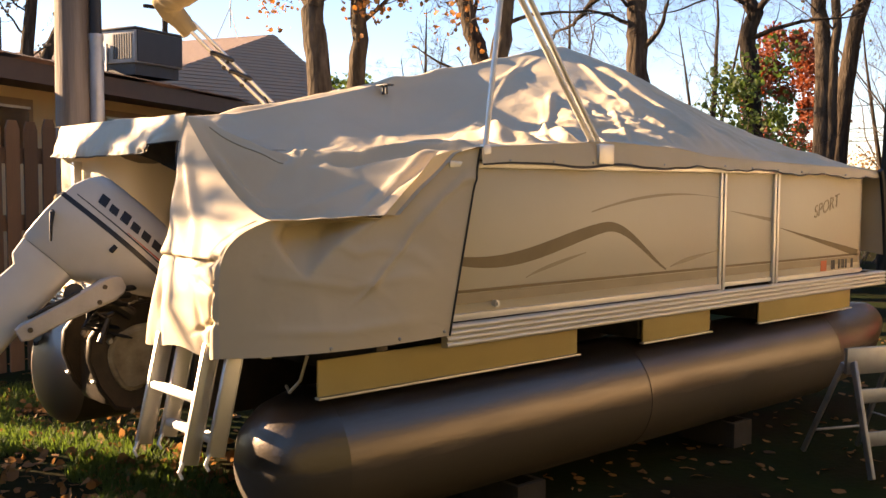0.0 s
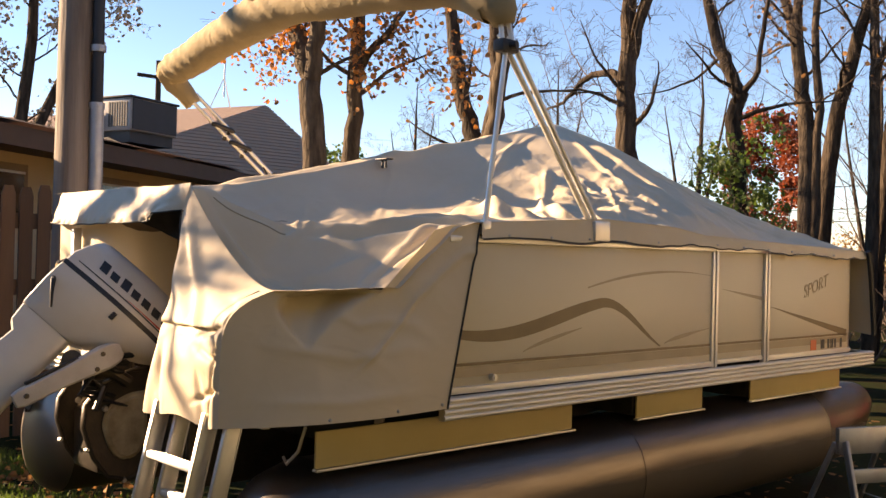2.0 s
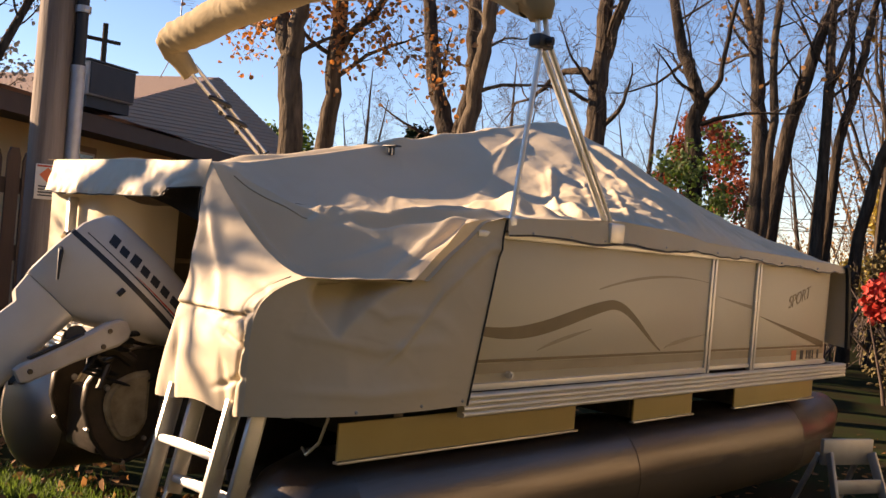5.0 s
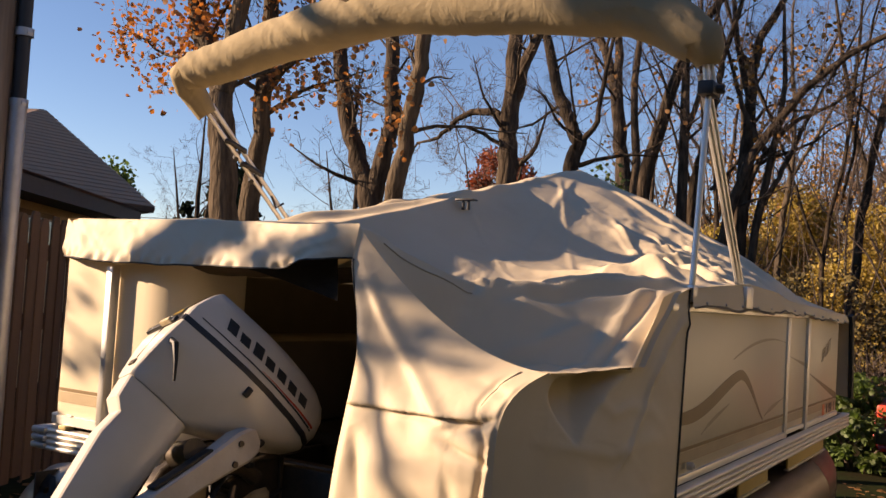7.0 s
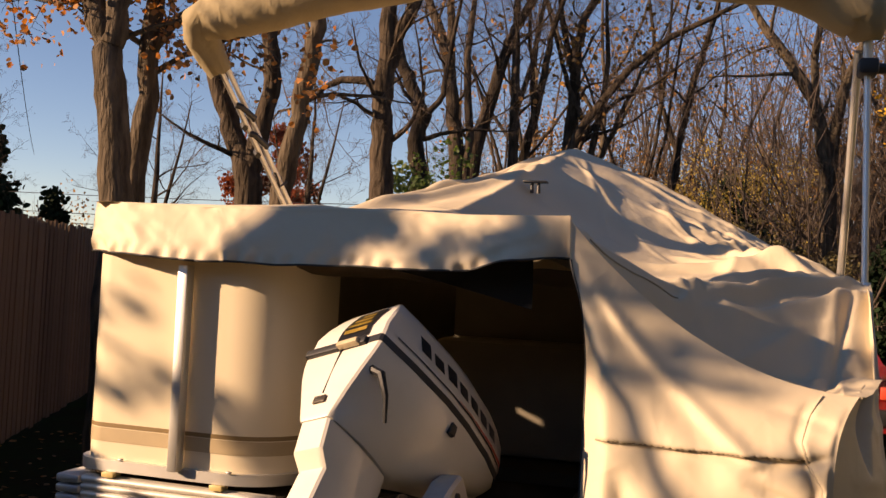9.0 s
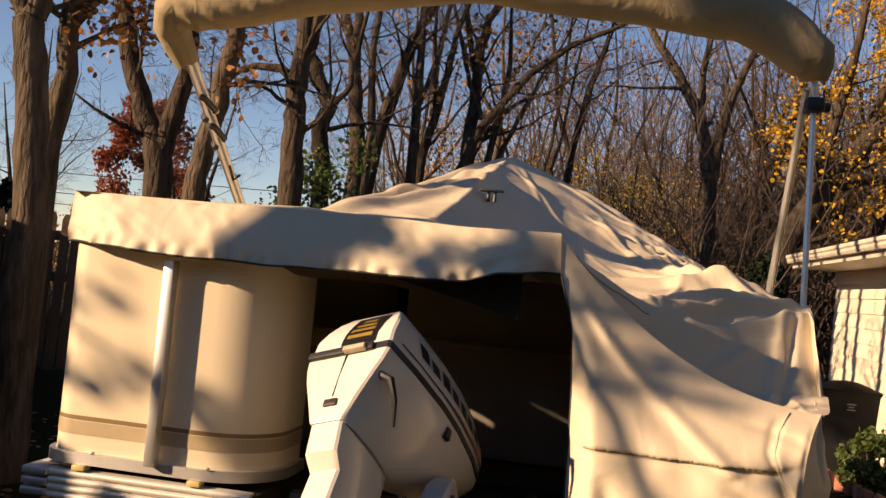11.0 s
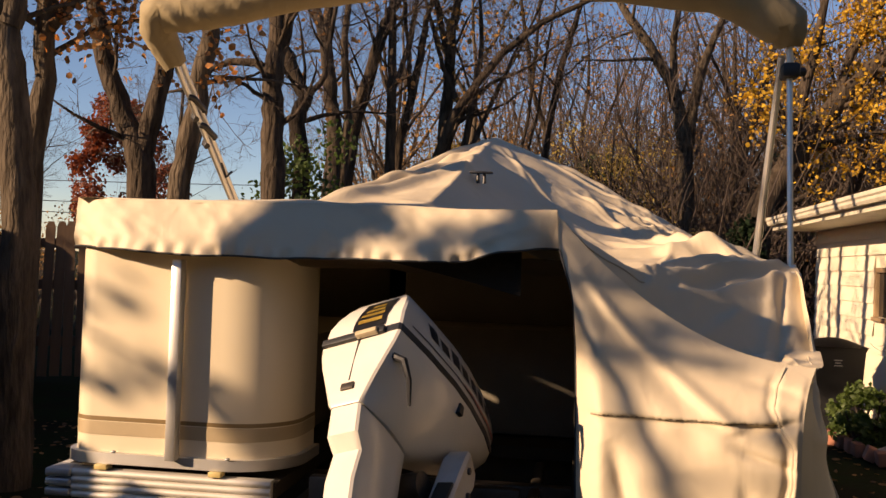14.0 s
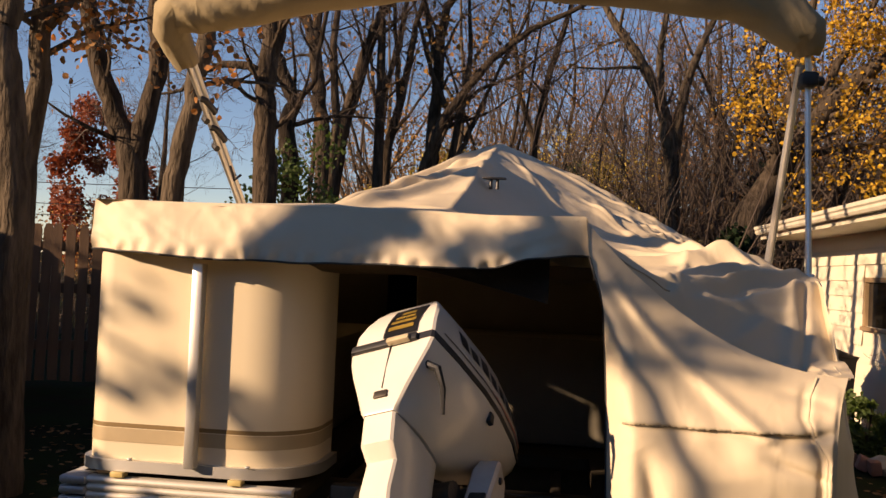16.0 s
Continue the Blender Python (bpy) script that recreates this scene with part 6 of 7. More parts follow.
shrub("shrub", -3.95, 11.9, 2.3, 1.5, 3.6, 4200, LEAF_GREEN, 0.075, "tall green broad-leaved shrub behind the boat", 1, 0.4)
shrub("shrub", -0.5, 12.7, 3.0, 1.6, 2.2, 5000, LEAF_OLIVE, 0.06, "thin olive shrub at the edge of the wood", 2, 0.3)
shrub("shrub", -2.5, 22.8, 6.4, 3.4, 5.0, 30000, LEAF_GOLD, 0.09, "broad feathery golden autumn tree behind the wood", 3, 0.4, stems=16)
shrub("shrub", 0.9, 23.0, 4.5, 3, 5.6, 5000, LEAF_GOLD, 0.06, "thin golden saplings in the wood", 36, 2.2, stems=12)
shrub("shrub", -46.0, 88.0, 10.4, 9, 17.0, 9000, LEAF_RED, 0.38, "rounded russet tree crown behind the fence", 4, 0.6)
shrub("shrub", -34.0, 72.0, 4.8, 4.5, 9.0, 5000, LEAF_RED, 0.26, "rust-red bush beyond the trees", 5, 0.5)
shrub("shrub", -22.4, 17.3, 2.6, 2.4, 5.2, 4200, LEAF_GREEN, 0.14, "sunlit yellow-green bush behind the hipped house", 9, 1.0)
shrub("shrub", -0.5, 11.2, 0.85, 0.8, 1.62, 1800, LEAF_SCARLET, 0.08, "scarlet bush beyond the bow", 6, 1.15)
shrub("shrub", 1.4, 15.5, 3, 2.5, 2.9, 5000, LEAF_OLIVE, 0.065, "olive bush beyond the bow", 7, 0.6)
shrub("shrub", 0.75, 9.0, 0.9, 0.9, 1.0, 2200, LEAF_GREEN, 0.07, "low green bush beyond the bow", 8, 0.1)
for k, (x, y, h) in enumerate(((-9.6, 8.7, 2.9), (-9.0, 9.4, 2.75), (-8.5, 10.3, 2.6))):
    shrub("conifer", x, y, 1.0, 1.0, h, 3000, NEEDLE, 0.09, "dark green clipped arborvitae behind the fence", 20 + k, 0.1, "arborvitae row", 3)
shrub("conifer", -30.4, 31.5, 4.4, 4.4, 6.9, 6000, NEEDLE, 0.3, "dark spruce far behind the fence", 30, 0.5, stems=3)
shrub("conifer", 0.6, 24, 4, 4, 4.4, 4500, NEEDLE, 0.25, "shaded conifer in the wood", 31, 0.5, stems=3)
shrub("conifer", 6.0, 25, 4, 4, 4.6, 4500, NEEDLE, 0.25, "shaded conifer in the wood", 32, 0.5, stems=3)
shrub("conifer", 3.3, 15.2, 1.8, 1.4, 2.6, 4000, NEEDLE, 0.10, "dark evergreen beside the house corner", 33, 0.1, stems=4)
shrub("conifer", 3.72, 6.75, 0.75, 0.75, 1.32, 9000, NEEDLE, 0.035, "small dark pyramid evergreen in the bed", 34, 0.05, stems=4)
shrub("shrub", 3.25, 7.25, 0.7, 0.8, 0.58, 2600, LEAF_GREEN, 0.05, "low green-gold bush in the stone-edged bed", 35, 0.03)

# far wood: many thin trunks and twigs, as one mass
rng = random.Random(77)
far = Sheet()
farleaf, fargold = Sheet(), Sheet()
for k in range(460):
    ang = radians(rng.uniform(-62, -16) if k < 60 else rng.uniform(-13, 34))
    d = rng.uniform(28, 50)
    p = Vector((0.3 + d * math.sin(ang), -3 + d * math.cos(ang), -0.2))
    h = rng.uniform(5, 12) * (0.75 if ang < radians(-8) else 1.0) if ang > radians(-15) else rng.uniform(2.4, 3.6)
    line_ = bent(rng, p, Vector((rng.gauss(0.05, 0.2), 0, 1)), h, 0.12, 0.05, 6)
    r = rng.uniform(0.05, 0.12) if ang > radians(-15) else 0.04
    far.tube(line_, [r * (1 - 0.15 * q) for q in range(7)], 5)
    tips = []
    limbs(rng, far, far, tips, line_, r, 9, 0.2, h * 0.28, 1, 3)
    if rng.random() < 0.6:
        sheet_ = rng.choice((farleaf, fargold, fargold))
        for _ in range(430):
            sheet_.leaf(rng, rng.choice(tips) + Vector((rng.gauss(0, 0.35), rng.gauss(0, 0.35), rng.gauss(0, 0.35))), rng.uniform(0.05, 0.11))
tagged(far.make("far_wood", TWIG), "distant bare wood of thin trunks and twigs", "wood", kind="stuff")
tagged(farleaf.make("far_leaves", DRYLEAF, smooth=False), "thin brown leaves in the distant wood", "leaves", kind="stuff")
tagged(fargold.make("gold_leaves", LEAF_OCHRE, smooth=False), "golden-brown leaves left on the distant trees", "leaves", kind="stuff")
brush = Sheet()
for k in range(5200):
    ang = radians(rng.uniform(-60, 40))
    d = rng.uniform(19, 46)
    p = Vector((0.3 + d * math.sin(ang), -3 + d * math.cos(ang), -0.1))
    line_ = bent(rng, p, Vector((rng.gauss(0, 0.35), rng.gauss(0, 0.35), 1)), rng.uniform(0.6, 2.6), 0.18, 0.0, 3)
    brush.tube(line_, [0.014, 0.011, 0.008, 0.004], 3)
for k in range(2600):
    ang = radians(rng.uniform(-13, 32))
    d = rng.uniform(22, 42)
    p = Vector((0.3 + d * math.sin(ang), -3 + d * math.cos(ang), -0.1))
    h = rng.uniform(2.5, 11.0 if p.x > -1.5 else 5.0) if p.y > 27 or not -7.0 < p.x < 0.5 else rng.uniform(0.8, 1.6)
    line_ = bent(rng, p, Vector((rng.gauss(0.05, 0.4), rng.gauss(0, 0.3), 1)), h, 0.2, 0.02, 5)
    brush.tube(line_, [0.022, 0.019, 0.016, 0.012, 0.008, 0.004], 3)
    for _ in range(7):
        a, way = along(line_, rng.uniform(0.3, 0.95))
        twig_ = bent(rng, a, way + Vector((rng.gauss(0, 0.6), rng.gauss(0, 0.6), 0.2)), h * 0.22, 0.15, 0.03, 2)
        brush.tube(twig_, [0.011, 0.008, 0.004], 3)
tagged(brush.make("undergrowth", TWIG), "brown tangle of undergrowth beneath the wood", "undergrowth", kind="stuff")

saplings = Sheet()
for k in range(70):
    ang = radians(rng.uniform(-14, 26))
    d = rng.uniform(16.5, 27)
    x, y = 0.3 + d * math.sin(ang), -3 + d * math.cos(ang)
    if x > 3.0 and y < 15.5:
        continue
    h = rng.uniform(4, 9)
    line_ = bent(rng, Vector((x, y, -0.1)), Vector((rng.gauss(0.1, 0.3), rng.gauss(0, 0.2), 1)), h, 0.16, 0.03, 7)
    r = rng.uniform(0.014, 0.034)
    saplings.tube(line_, [r * (1 - 0.12 * q) for q in range(8)], 5)
    limbs(rng, saplings, saplings, [], line_, r, 9, 0.25, h * 0.26, 1, 4, 0.7, 0.06)
tagged(saplings.make("saplings", TWIG), "thicket of thin bare saplings in the wood", "saplings", kind="stuff")

# ---- grass and fallen leaves ----
rng = random.Random(3)
blades = Sheet()
for _ in range(60000):
    x, y = rng.uniform(-3.4, 1.0), rng.uniform(-1.6, 0.75)
    if noise.noise((x * 1.3, y * 1.3, 7)) < -0.05 or rng.random() < smoothstep(-0.1, 0.7, x) or rng.random() < smoothstep(0.15, 0.7, y):
        continue
    p = Vector((x, y, ground_height(x, y) - 0.005))
    h, a, w = rng.uniform(0.03, 0.10), rng.uniform(0, 6.28), 0.0035
    tip = p + Vector((math.cos(a) * h * 0.5, math.sin(a) * h * 0.5, h))
    s = Vector((-math.sin(a), math.cos(a), 0)) * w
    k = len(blades.v)
    blades.v += [p - s, p + s, p.lerp(tip, 0.6) + s * 0.7 + Vector((0, 0, 0.01)), tip]
    blades.f += [(k, k + 1, k + 2), (k, k + 2, k + 3)]
tagged(blades.make("grass", GRASS, smooth=False), "short green lawn grass behind the stern", "grass", kind="stuff")
litter = Sheet()
for _ in range(5500):
    r = 7 * math.sqrt(rng.random())
    a = rng.uniform(0, 6.28)
    x, y = r * math.cos(a), 1.2 + r * math.sin(a)
    litter.leaf(rng, Vector((x, y, ground_height(x, y) + 0.012)), rng.uniform(0.04, 0.09))
for i in range(0, len(litter.v)):
    v = litter.v[i]
    litter.v[i] = Vector((v.x, v.y, max(ground_height(v.x, v.y) + 0.004, ground_height(v.x, v.y) + 0.012 + (v.z - ground_height(v.x, v.y) - 0.012) * 0.25)))
for _ in range(1500):
    x, y = rng.uniform(-3.2, 0.9), rng.uniform(-1.7, 0.9)
    litter.leaf(rng, Vector((x, y, ground_height(x, y) + rng.uniform(0.015, 0.06))), rng.uniform(0.035, 0.08))
tagged(litter.make("leaf_litter", DRYLEAF, smooth=False), "curled brown leaves fallen on the ground", "leaves", kind="stuff")

# ---- utility pole ----
pole = thing("utility_pole", (-3.28, 0.9, 0), "weathered wooden utility pole with conduit and warning sign", "pole")
bm = bmesh.new()
sweep(bm, [(-3.28, 0.9, -0.2), (-3.30, 0.9, 2), (-3.36, 0.92, 8)], [0.17, 0.155, 0.12], 24)
part("shaft", bm, POLEWOOD, pole)
bm = bmesh.new()
sweep(bm, [(-3.12, 1.0, 0), (-3.14, 1.0, 2.72)], 0.052, 14)
part("conduit", bm, GALV, pole, "grey galvanised conduit pipe")
bm = bmesh.new()
sweep(bm, [(-3.14, 1.0, 2.68), (-3.20, 1.0, 7.9)], 0.045, 12)
part("cable", bm, RUBBER, pole, "thick black riser cable")
for z in (2.70, 3.15):
    bm = bmesh.new()
    sweep(bm, [(-3.14, 1.0, z - 0.025), (-3.14, 1.0, z + 0.025)], 0.058, 14)
    box(bm, (-3.22, 0.98, z - 0.015), (-3.08, 1.02, z + 0.015), 0.006)
    part("pipe_clamp", bm, GALV, pole)
sign = part("warning_sign", box(bmesh.new(), (-0.085, -0.003, -0.13), (0.085, 0.003, 0.13), 0.002), SIGNWHITE, pole, "small white warning sign with an orange diamond", local=True)
sign.matrix_basis = Matrix.Translation((0.152, -0.075, 1.83)) @ Matrix.Rotation(radians(64), 4, "Z")
bm = bmesh.new()
box(bm, (-0.04, -0.005, -0.04), (0.04, -0.0035, 0.04), 0, Matrix.Translation((0, 0, 0.05)) @ Matrix.Rotation(radians(45), 4, "Y"))
part("diamond", bm, ORANGE, sign)
bm = bmesh.new()
box(bm, (-0.075, -0.005, 0.108), (0.075, -0.0035, 0.122))
part("text_bar", bm, RED, sign)
for k in range(4):
    part("text_bar", box(bmesh.new(), (-0.06, -0.005, -0.04 - 0.022 * k), (0.06 - 0.02 * (k % 2), -0.0035, -0.03 - 0.022 * k)), INK, sign)

# ---- picket fence ----
fence = thing("picket_fence", (-4.6, 2.5, 0), "dark weathered wooden board fence", "fence")
FA, FB, FC = Vector((-3.80, 0.0, 0)), Vector((-4.25, 1.9, 0)), Vector((-7.4, 8.6, 0))
PICKETS = []


def fence_run(a, b):
    d = (b - a).normalized()
    nrm = Vector((d.y, -d.x, 0))
    for z in (0.5, 1.25, 1.8):
        bm = bmesh.new()
        m = Matrix.Translation(a + nrm * -0.035) @ Matrix((d, Vector((-d.y, d.x, 0)), Vector((0, 0, 1)))).transposed().to_4x4()
        box(bm, (0, -0.02, z - 0.065), ((b - a).length, 0.02, z + 0.065), 0.004, m)
        part("fence_rail", bm, FENCEWOOD, fence)
    t = 0.0
    while t < (b - a).length:
        PICKETS.append((a + d * t, math.atan2(d.y, d.x)))
        t += 0.158


fence_run(FA, FB)
fence_run(FB, FC)
fence_run(FC, Vector((-4.7, 9.7, 0)))
# unseen run added along the yard; its gaps let sun strips onto the grass
for y0, y1 in ((-0.16, -0.97), (-1.53, -1.99), (-2.20, -8.6)):
    fence_run(Vector((-3.76, y0, 0)), Vector((-3.70, y1, 0)))

# ---- left-hand house ----
house = thing("tan_house", (-8, 3, 0), "low tan house with a dark fascia and flat roof", "house")
HA = Vector((-4.75, 0.2, 0))
HD = Vector((-0.579, 0.815, 0)).normalized()
HN = Vector((0.815, 0.579, 0))


def house_box(name, a0, a1, n0, n1, z0, z1, mat, label="", bevel=0.0, parent=house):
    """A block in the house's own directions: along the eave, and inwards from it."""
    bm = bmesh.new()
    m = Matrix.Translation(HA) @ Matrix((HD, -HN, Vector((0, 0, 1)))).transposed().to_4x4()
    box(bm, (a0, n0, z0), (a1, n1, z1), bevel, m)
    return part(name, bm, mat, parent, label, smooth=False)


house_box("wall", 0, 10.3, 0.75, 0.95, -0.2, 2.6, STUCCO, "tan stucco wall")
house_box("end_wall", 13.0, 10.3, 0.95, 9, -0.2, 2.6, STUCCO)
house_box("fascia", -0.3, 10.7, 0.0, 0.05, 2.56, 2.76, FASCIA, "dark brown fascia board")
house_box("soffit", -0.3, 10.7, 0.052, 9.4, 2.60, 2.66, FASCIA)
bm = bmesh.new()
for n0, z0, n1, z1 in ((-0.05, 2.79, 2.62, 3.34), (2.62, 3.34, 9.5, 2.79)):
    q = [bm.verts.new(HA + HD * a - HN * n + Vector((0, 0, z))) for a, n, z in ((-0.35, n0, z0), (10.75, n0, z0), (10.75, n1, z1), (-0.35, n1, z1))]
    bm.faces.new(q)
bmesh.ops.solidify(bm, geom=bm.faces[:], thickness=0.04)
part("roof", bm, SHINGLE, house, "dark low-pitched roof", smooth=False)
for a0, a1 in ((1.0, 2.38), (3.75, 4.75), (6.9, 8.4)):
    win = house_box("window", a0, a1, 0.715, 0.745, 1.85, 2.48, FRAMEWOOD, "dark-framed small window")
    house_box("pane", a0 + 0.08, (a0 + a1) / 2 - 0.03, 0.706, 0.713, 1.92, 2.37, GLASS, parent=win)
    house_box("pane", (a0 + a1) / 2 + 0.03, a1 - 0.08, 0.706, 0.713, 1.92, 2.37, GLASS, parent=win)
    house_box("sash", a0 + 0.05, a1 - 0.05, 0.708, 0.714, 2.373, 2.40, WHITEPAINT, parent=win)

ac = thing("air_conditioner", (-10.36, 4.54, 3.2), "grey rooftop air conditioner with a dark grille", "air conditioner")
ACM = Matrix.Translation((-10.36, 4.54, 3.25)) @ Matrix.Rotation(radians(-68), 4, "Z") @ Matrix.Scale(1.24, 4)


def ac_part(name, lo, hi, mat, label="", bevel=0.0, parent=None):
    bm = bmesh.new()
    box(bm, lo, hi, bevel, ACM)
    return part(name, bm, mat, parent or ac, label)


ac_part("cabinet", (-0.42, -0.40, 0.10), (0.42, 0.40, 0.50), ACMETAL, "faded grey cabinet", 0.015)
ac_part("top_cover", (-0.44, -0.42, 0.502), (0.44, 0.42, 0.53), ACDARK, "", 0.01)
ac_part("side_grille", (-0.39, 0.402, 0.12), (0.39, 0.416, 0.49), ACDARK, "dark coil grille")
for k in range(8):
    ac_part("louvre", (0.422, 0.05 + 0.04 * k, 0.15), (0.43, 0.07 + 0.04 * k, 0.45), ACDARK)
ac_part("plinth", (-0.38, -0.36, -0.04), (0.38, 0.36, 0.098), ACDARK, "dark roof curb")
ac_part("service_box", (0.422, -0.30, 0.14), (0.47, -0.10, 0.32), WHITEPAINT, "white service box")
ac_part("pipe", (0.43, -0.06, 0.0), (0.46, -0.03, 0.34), GALV)
chim = thing("chimney", (-10.07, 2.28, 3.1), "short metal chimney on the flat roof", "chimney")
part("flue", box(bmesh.new(), (-10.22, 2.14, 2.9), (-9.93, 2.42, 3.86), 0.02), ACDARK, chim)

gable = thing("hipped_house", (-16.3, 9.0, 0), "brown house with a reddish shingled hip roof", "house")
GP = Vector((-16.3, 10.7, 5.18))                       # end of the ridge
HIP_R, HIP_L = Vector((-12.4, 10.55, 3.0)), Vector((-12.35, 4.6, 3.0))
GB = GP + Vector((-8.0, -3.6, 0))                      # far end of the ridge
BACK_L, BACK_R = HIP_L + Vector((-9.5, -3.5, 0)), HIP_R + Vector((-8.5, 3.6, 0))
def slab(face, deep):
    """A slab below a slanting face."""
    up = (face[1] - face[0]).cross(face[2] - face[0]).normalized()
    up = up if up.z > 0 else -up
    bm = bmesh.new()
    loft(bm, [[bm.verts.new(v) for v in face], [bm.verts.new(v - up * deep) for v in face]])
    bmesh.ops.recalc_face_normals(bm, faces=bm.faces[:])
    return bm


for face in ((HIP_L, HIP_R, GP), (BACK_L, HIP_L, GP, GB), (HIP_R, BACK_R, GB, GP)):
    slope_ = part("roof_slope", slab(face, 0.10), SHINGLE, gable, "reddish brown shingles", smooth=False)
    if len(face) == 3:
        hip_face = slope_
# shingle courses on the hip face
out = (HIP_R - HIP_L).cross(GP - HIP_L).normalized()
out = out if out.z > 0 else -out
for k in range(24):
    a0, a1 = k / 24.5, (k + 1) / 24.5
    q = [HIP_L.lerp(GP, a0) + out * 0.028, HIP_R.lerp(GP, a0) + out * 0.028, HIP_R.lerp(GP, a1) + out * 0.016, HIP_L.lerp(GP, a1) + out * 0.016]
    part("shingle_course", slab(q, 0.008), SIDING_BROWN, hip_face, smooth=False)
bm = bmesh.new()
inset = [q + (Vector((-17.5, 8.2, 0)) - Vector((q.x, q.y, 0))) * 0.08 for q in (HIP_L, HIP_R, BACK_R, BACK_L)]
loft(bm, [[bm.verts.new((q.x, q.y, z)) for q in inset] for z in (-0.2, 2.98)])
bmesh.ops.recalc_face_normals(bm, faces=bm.faces[:])
part("wall", bm, SIDING_BROWN, gable, "brown lapped siding", smooth=False)
antenna = thing("roof_antenna", (-17.3, 10.1, 5.1), "thin television aerial on a roof tripod", "antenna")
bm = bmesh.new()
AB = Vector((-17.3, 10.1, 5.1))
sweep(bm, [AB + Vector((0, 0, 0.3)), AB + Vector((0.05, 0, 2.2))], 0.018, 6)
for a in (0, 2.1, 4.2):
    sweep(bm, [AB + Vector((0.35 * math.cos(a), 0.35 * math.sin(a), -0.02)), AB + Vector((0, 0, 0.8))], 0.012, 5)
part("mast", bm, GALV, antenna)
bm = bmesh.new()
sweep(bm, [AB + Vector((-0.7, 0.5, 2.0)), AB + Vector((0.6, -0.5, 2.05))], 0.012, 5)
for k in range(8):
    c = AB + Vector((-0.7, 0.5, 2.0)).lerp(Vector((0.6, -0.5, 2.05)), k / 7)
    sweep(bm, [c + Vector((-0.3, -0.4, 0)) * (0.5 + 0.07 * k), c + Vector((0.3, 0.4, 0)) * (0.5 + 0.07 * k)], 0.004, 4)
part("aerial", bm, GALV, antenna)
stub = thing("street_pole", (-26.3, 12.7, 0), "far wooden utility pole with a cross arm", "pole")
part("shaft", sweep(bmesh.new(), [(-26.3, 12.7, -0.1), (-26.3, 12.7, 7.9)], [0.12, 0.09], 10), BARK, stub)
part("cross_arm", box(bmesh.new(), (-26.45, 12.0, 7.3), (-26.35, 13.3, 7.42), 0.02), BARK, stub)

# power lines
for k, (a, b) in enumerate((((-3.36, 0.92, 6.9), (-30, 34, 6.4)), ((-40, 30, 4.6), (14, 34, 5.2)), ((-40, 31, 3.9), (14, 35, 4.4)), ((-40, 31, 3.5), (14, 35, 3.9)))):
    a, b = Vector(a), Vector(b)
    pts = [a.lerp(b, t) - Vector((0, 0, 0.5 * math.sin(math.pi * t))) for t in [i / 16 for i in range(17)]]
    wire = thing("power_line", a, "thin dark overhead wire", "wire", "overhead wires")
    part("wire", sweep(bmesh.new(), pts, 0.016 if k else 0.01, 5), RUBBER, wire)

# ---- right-hand house ----
rhouse = thing("cream_house", (5.5, 8.5, 0), "low cream sided house with a gutter, sunlit wall", "house")
WX, WY0, WY1 = 3.95, 4.6, 12.5
# wall in pieces round the window
WIN = (8.40, 9.45, 1.26, 1.86)
for lo, hi in (((WX, WY0, -0.2), (WX + 0.15, WIN[0], 2.6)), ((WX, WIN[1], -0.2), (WX + 0.15, WY1, 2.6)), ((WX, WIN[0], -0.2), (WX + 0.15, WIN[1], WIN[2])), ((WX, WIN[0], WIN[3]), (WX + 0.15, WIN[1], 2.6))):
    bar("wall", lo, hi, SIDING_CREAM, rhouse, bevel=0.0)
bar("end_wall", (WX + 0.15, WY1 - 0.15, -0.2), (11, WY1, 2.6), SIDING_CREAM, rhouse, bevel=0.0)
bar("end_wall", (WX + 0.15, WY0, -0.2), (11, WY0 + 0.15, 2.6), SIDING_CREAM, rhouse, bevel=0.0)
rw = bar("window", (WX - 0.03, WIN[0], WIN[2]), (WX + 0.04, WIN[0] + 0.06, WIN[3]), FRAMEWOOD, rhouse, "small brown wooden window")
for lo, hi in (((WX - 0.03, WIN[1] - 0.06, WIN[2]), (WX + 0.04, WIN[1], WIN[3])), ((WX - 0.03, WIN[0] + 0.062, WIN[3] - 0.06), (WX + 0.04, WIN[1] - 0.062, WIN[3])), ((WX - 0.05, WIN[0] - 0.03, WIN[2] - 0.05), (WX + 0.04, WIN[1] + 0.03, WIN[2] - 0.002))):
    bar("window_frame", lo, hi, FRAMEWOOD, rw, bevel=0.004)
bar("pane", (WX + 0.02, WIN[0] + 0.06, WIN[2]), (WX + 0.03, WIN[1] - 0.06, WIN[3] - 0.06), GLASS, rw, bevel=0.0)
bar("soffit", (3.30, WY0 - 0.3, 2.42), (WX + 0.2, WY1 + 0.15, 2.45), GUTTER, rhouse, "cream soffit", 0.0)
bar("fascia", (3.30, WY0 - 0.3, 2.452), (3.33, WY1 + 0.15, 2.62), GUTTER, rhouse, "", 0.0)
bm = bmesh.new()
prof = [(0.0, 0.0), (-0.07, 0.0), (-0.09, 0.03), (-0.09, 0.06), (-0.11, 0.08), (-0.11, 0.12), (-0.10, 0.12), (-0.10, 0.085), (-0.08, 0.06), (-0.075, 0.02), (0.0, 0.012)]
va = [bm.verts.new((3.298 + a, WY0 - 0.3, 2.49 + b)) for a, b in prof]
vb = [bm.verts.new((3.298 + a, WY1 + 0.15, 2.49 + b)) for a, b in prof]
for k in range(len(prof)):
    bm.faces.new((va[k], va[(k + 1) % len(prof)], vb[(k + 1) % len(prof)], vb[k]))
bm.faces.new(va)
bm.faces.new(vb[::-1])
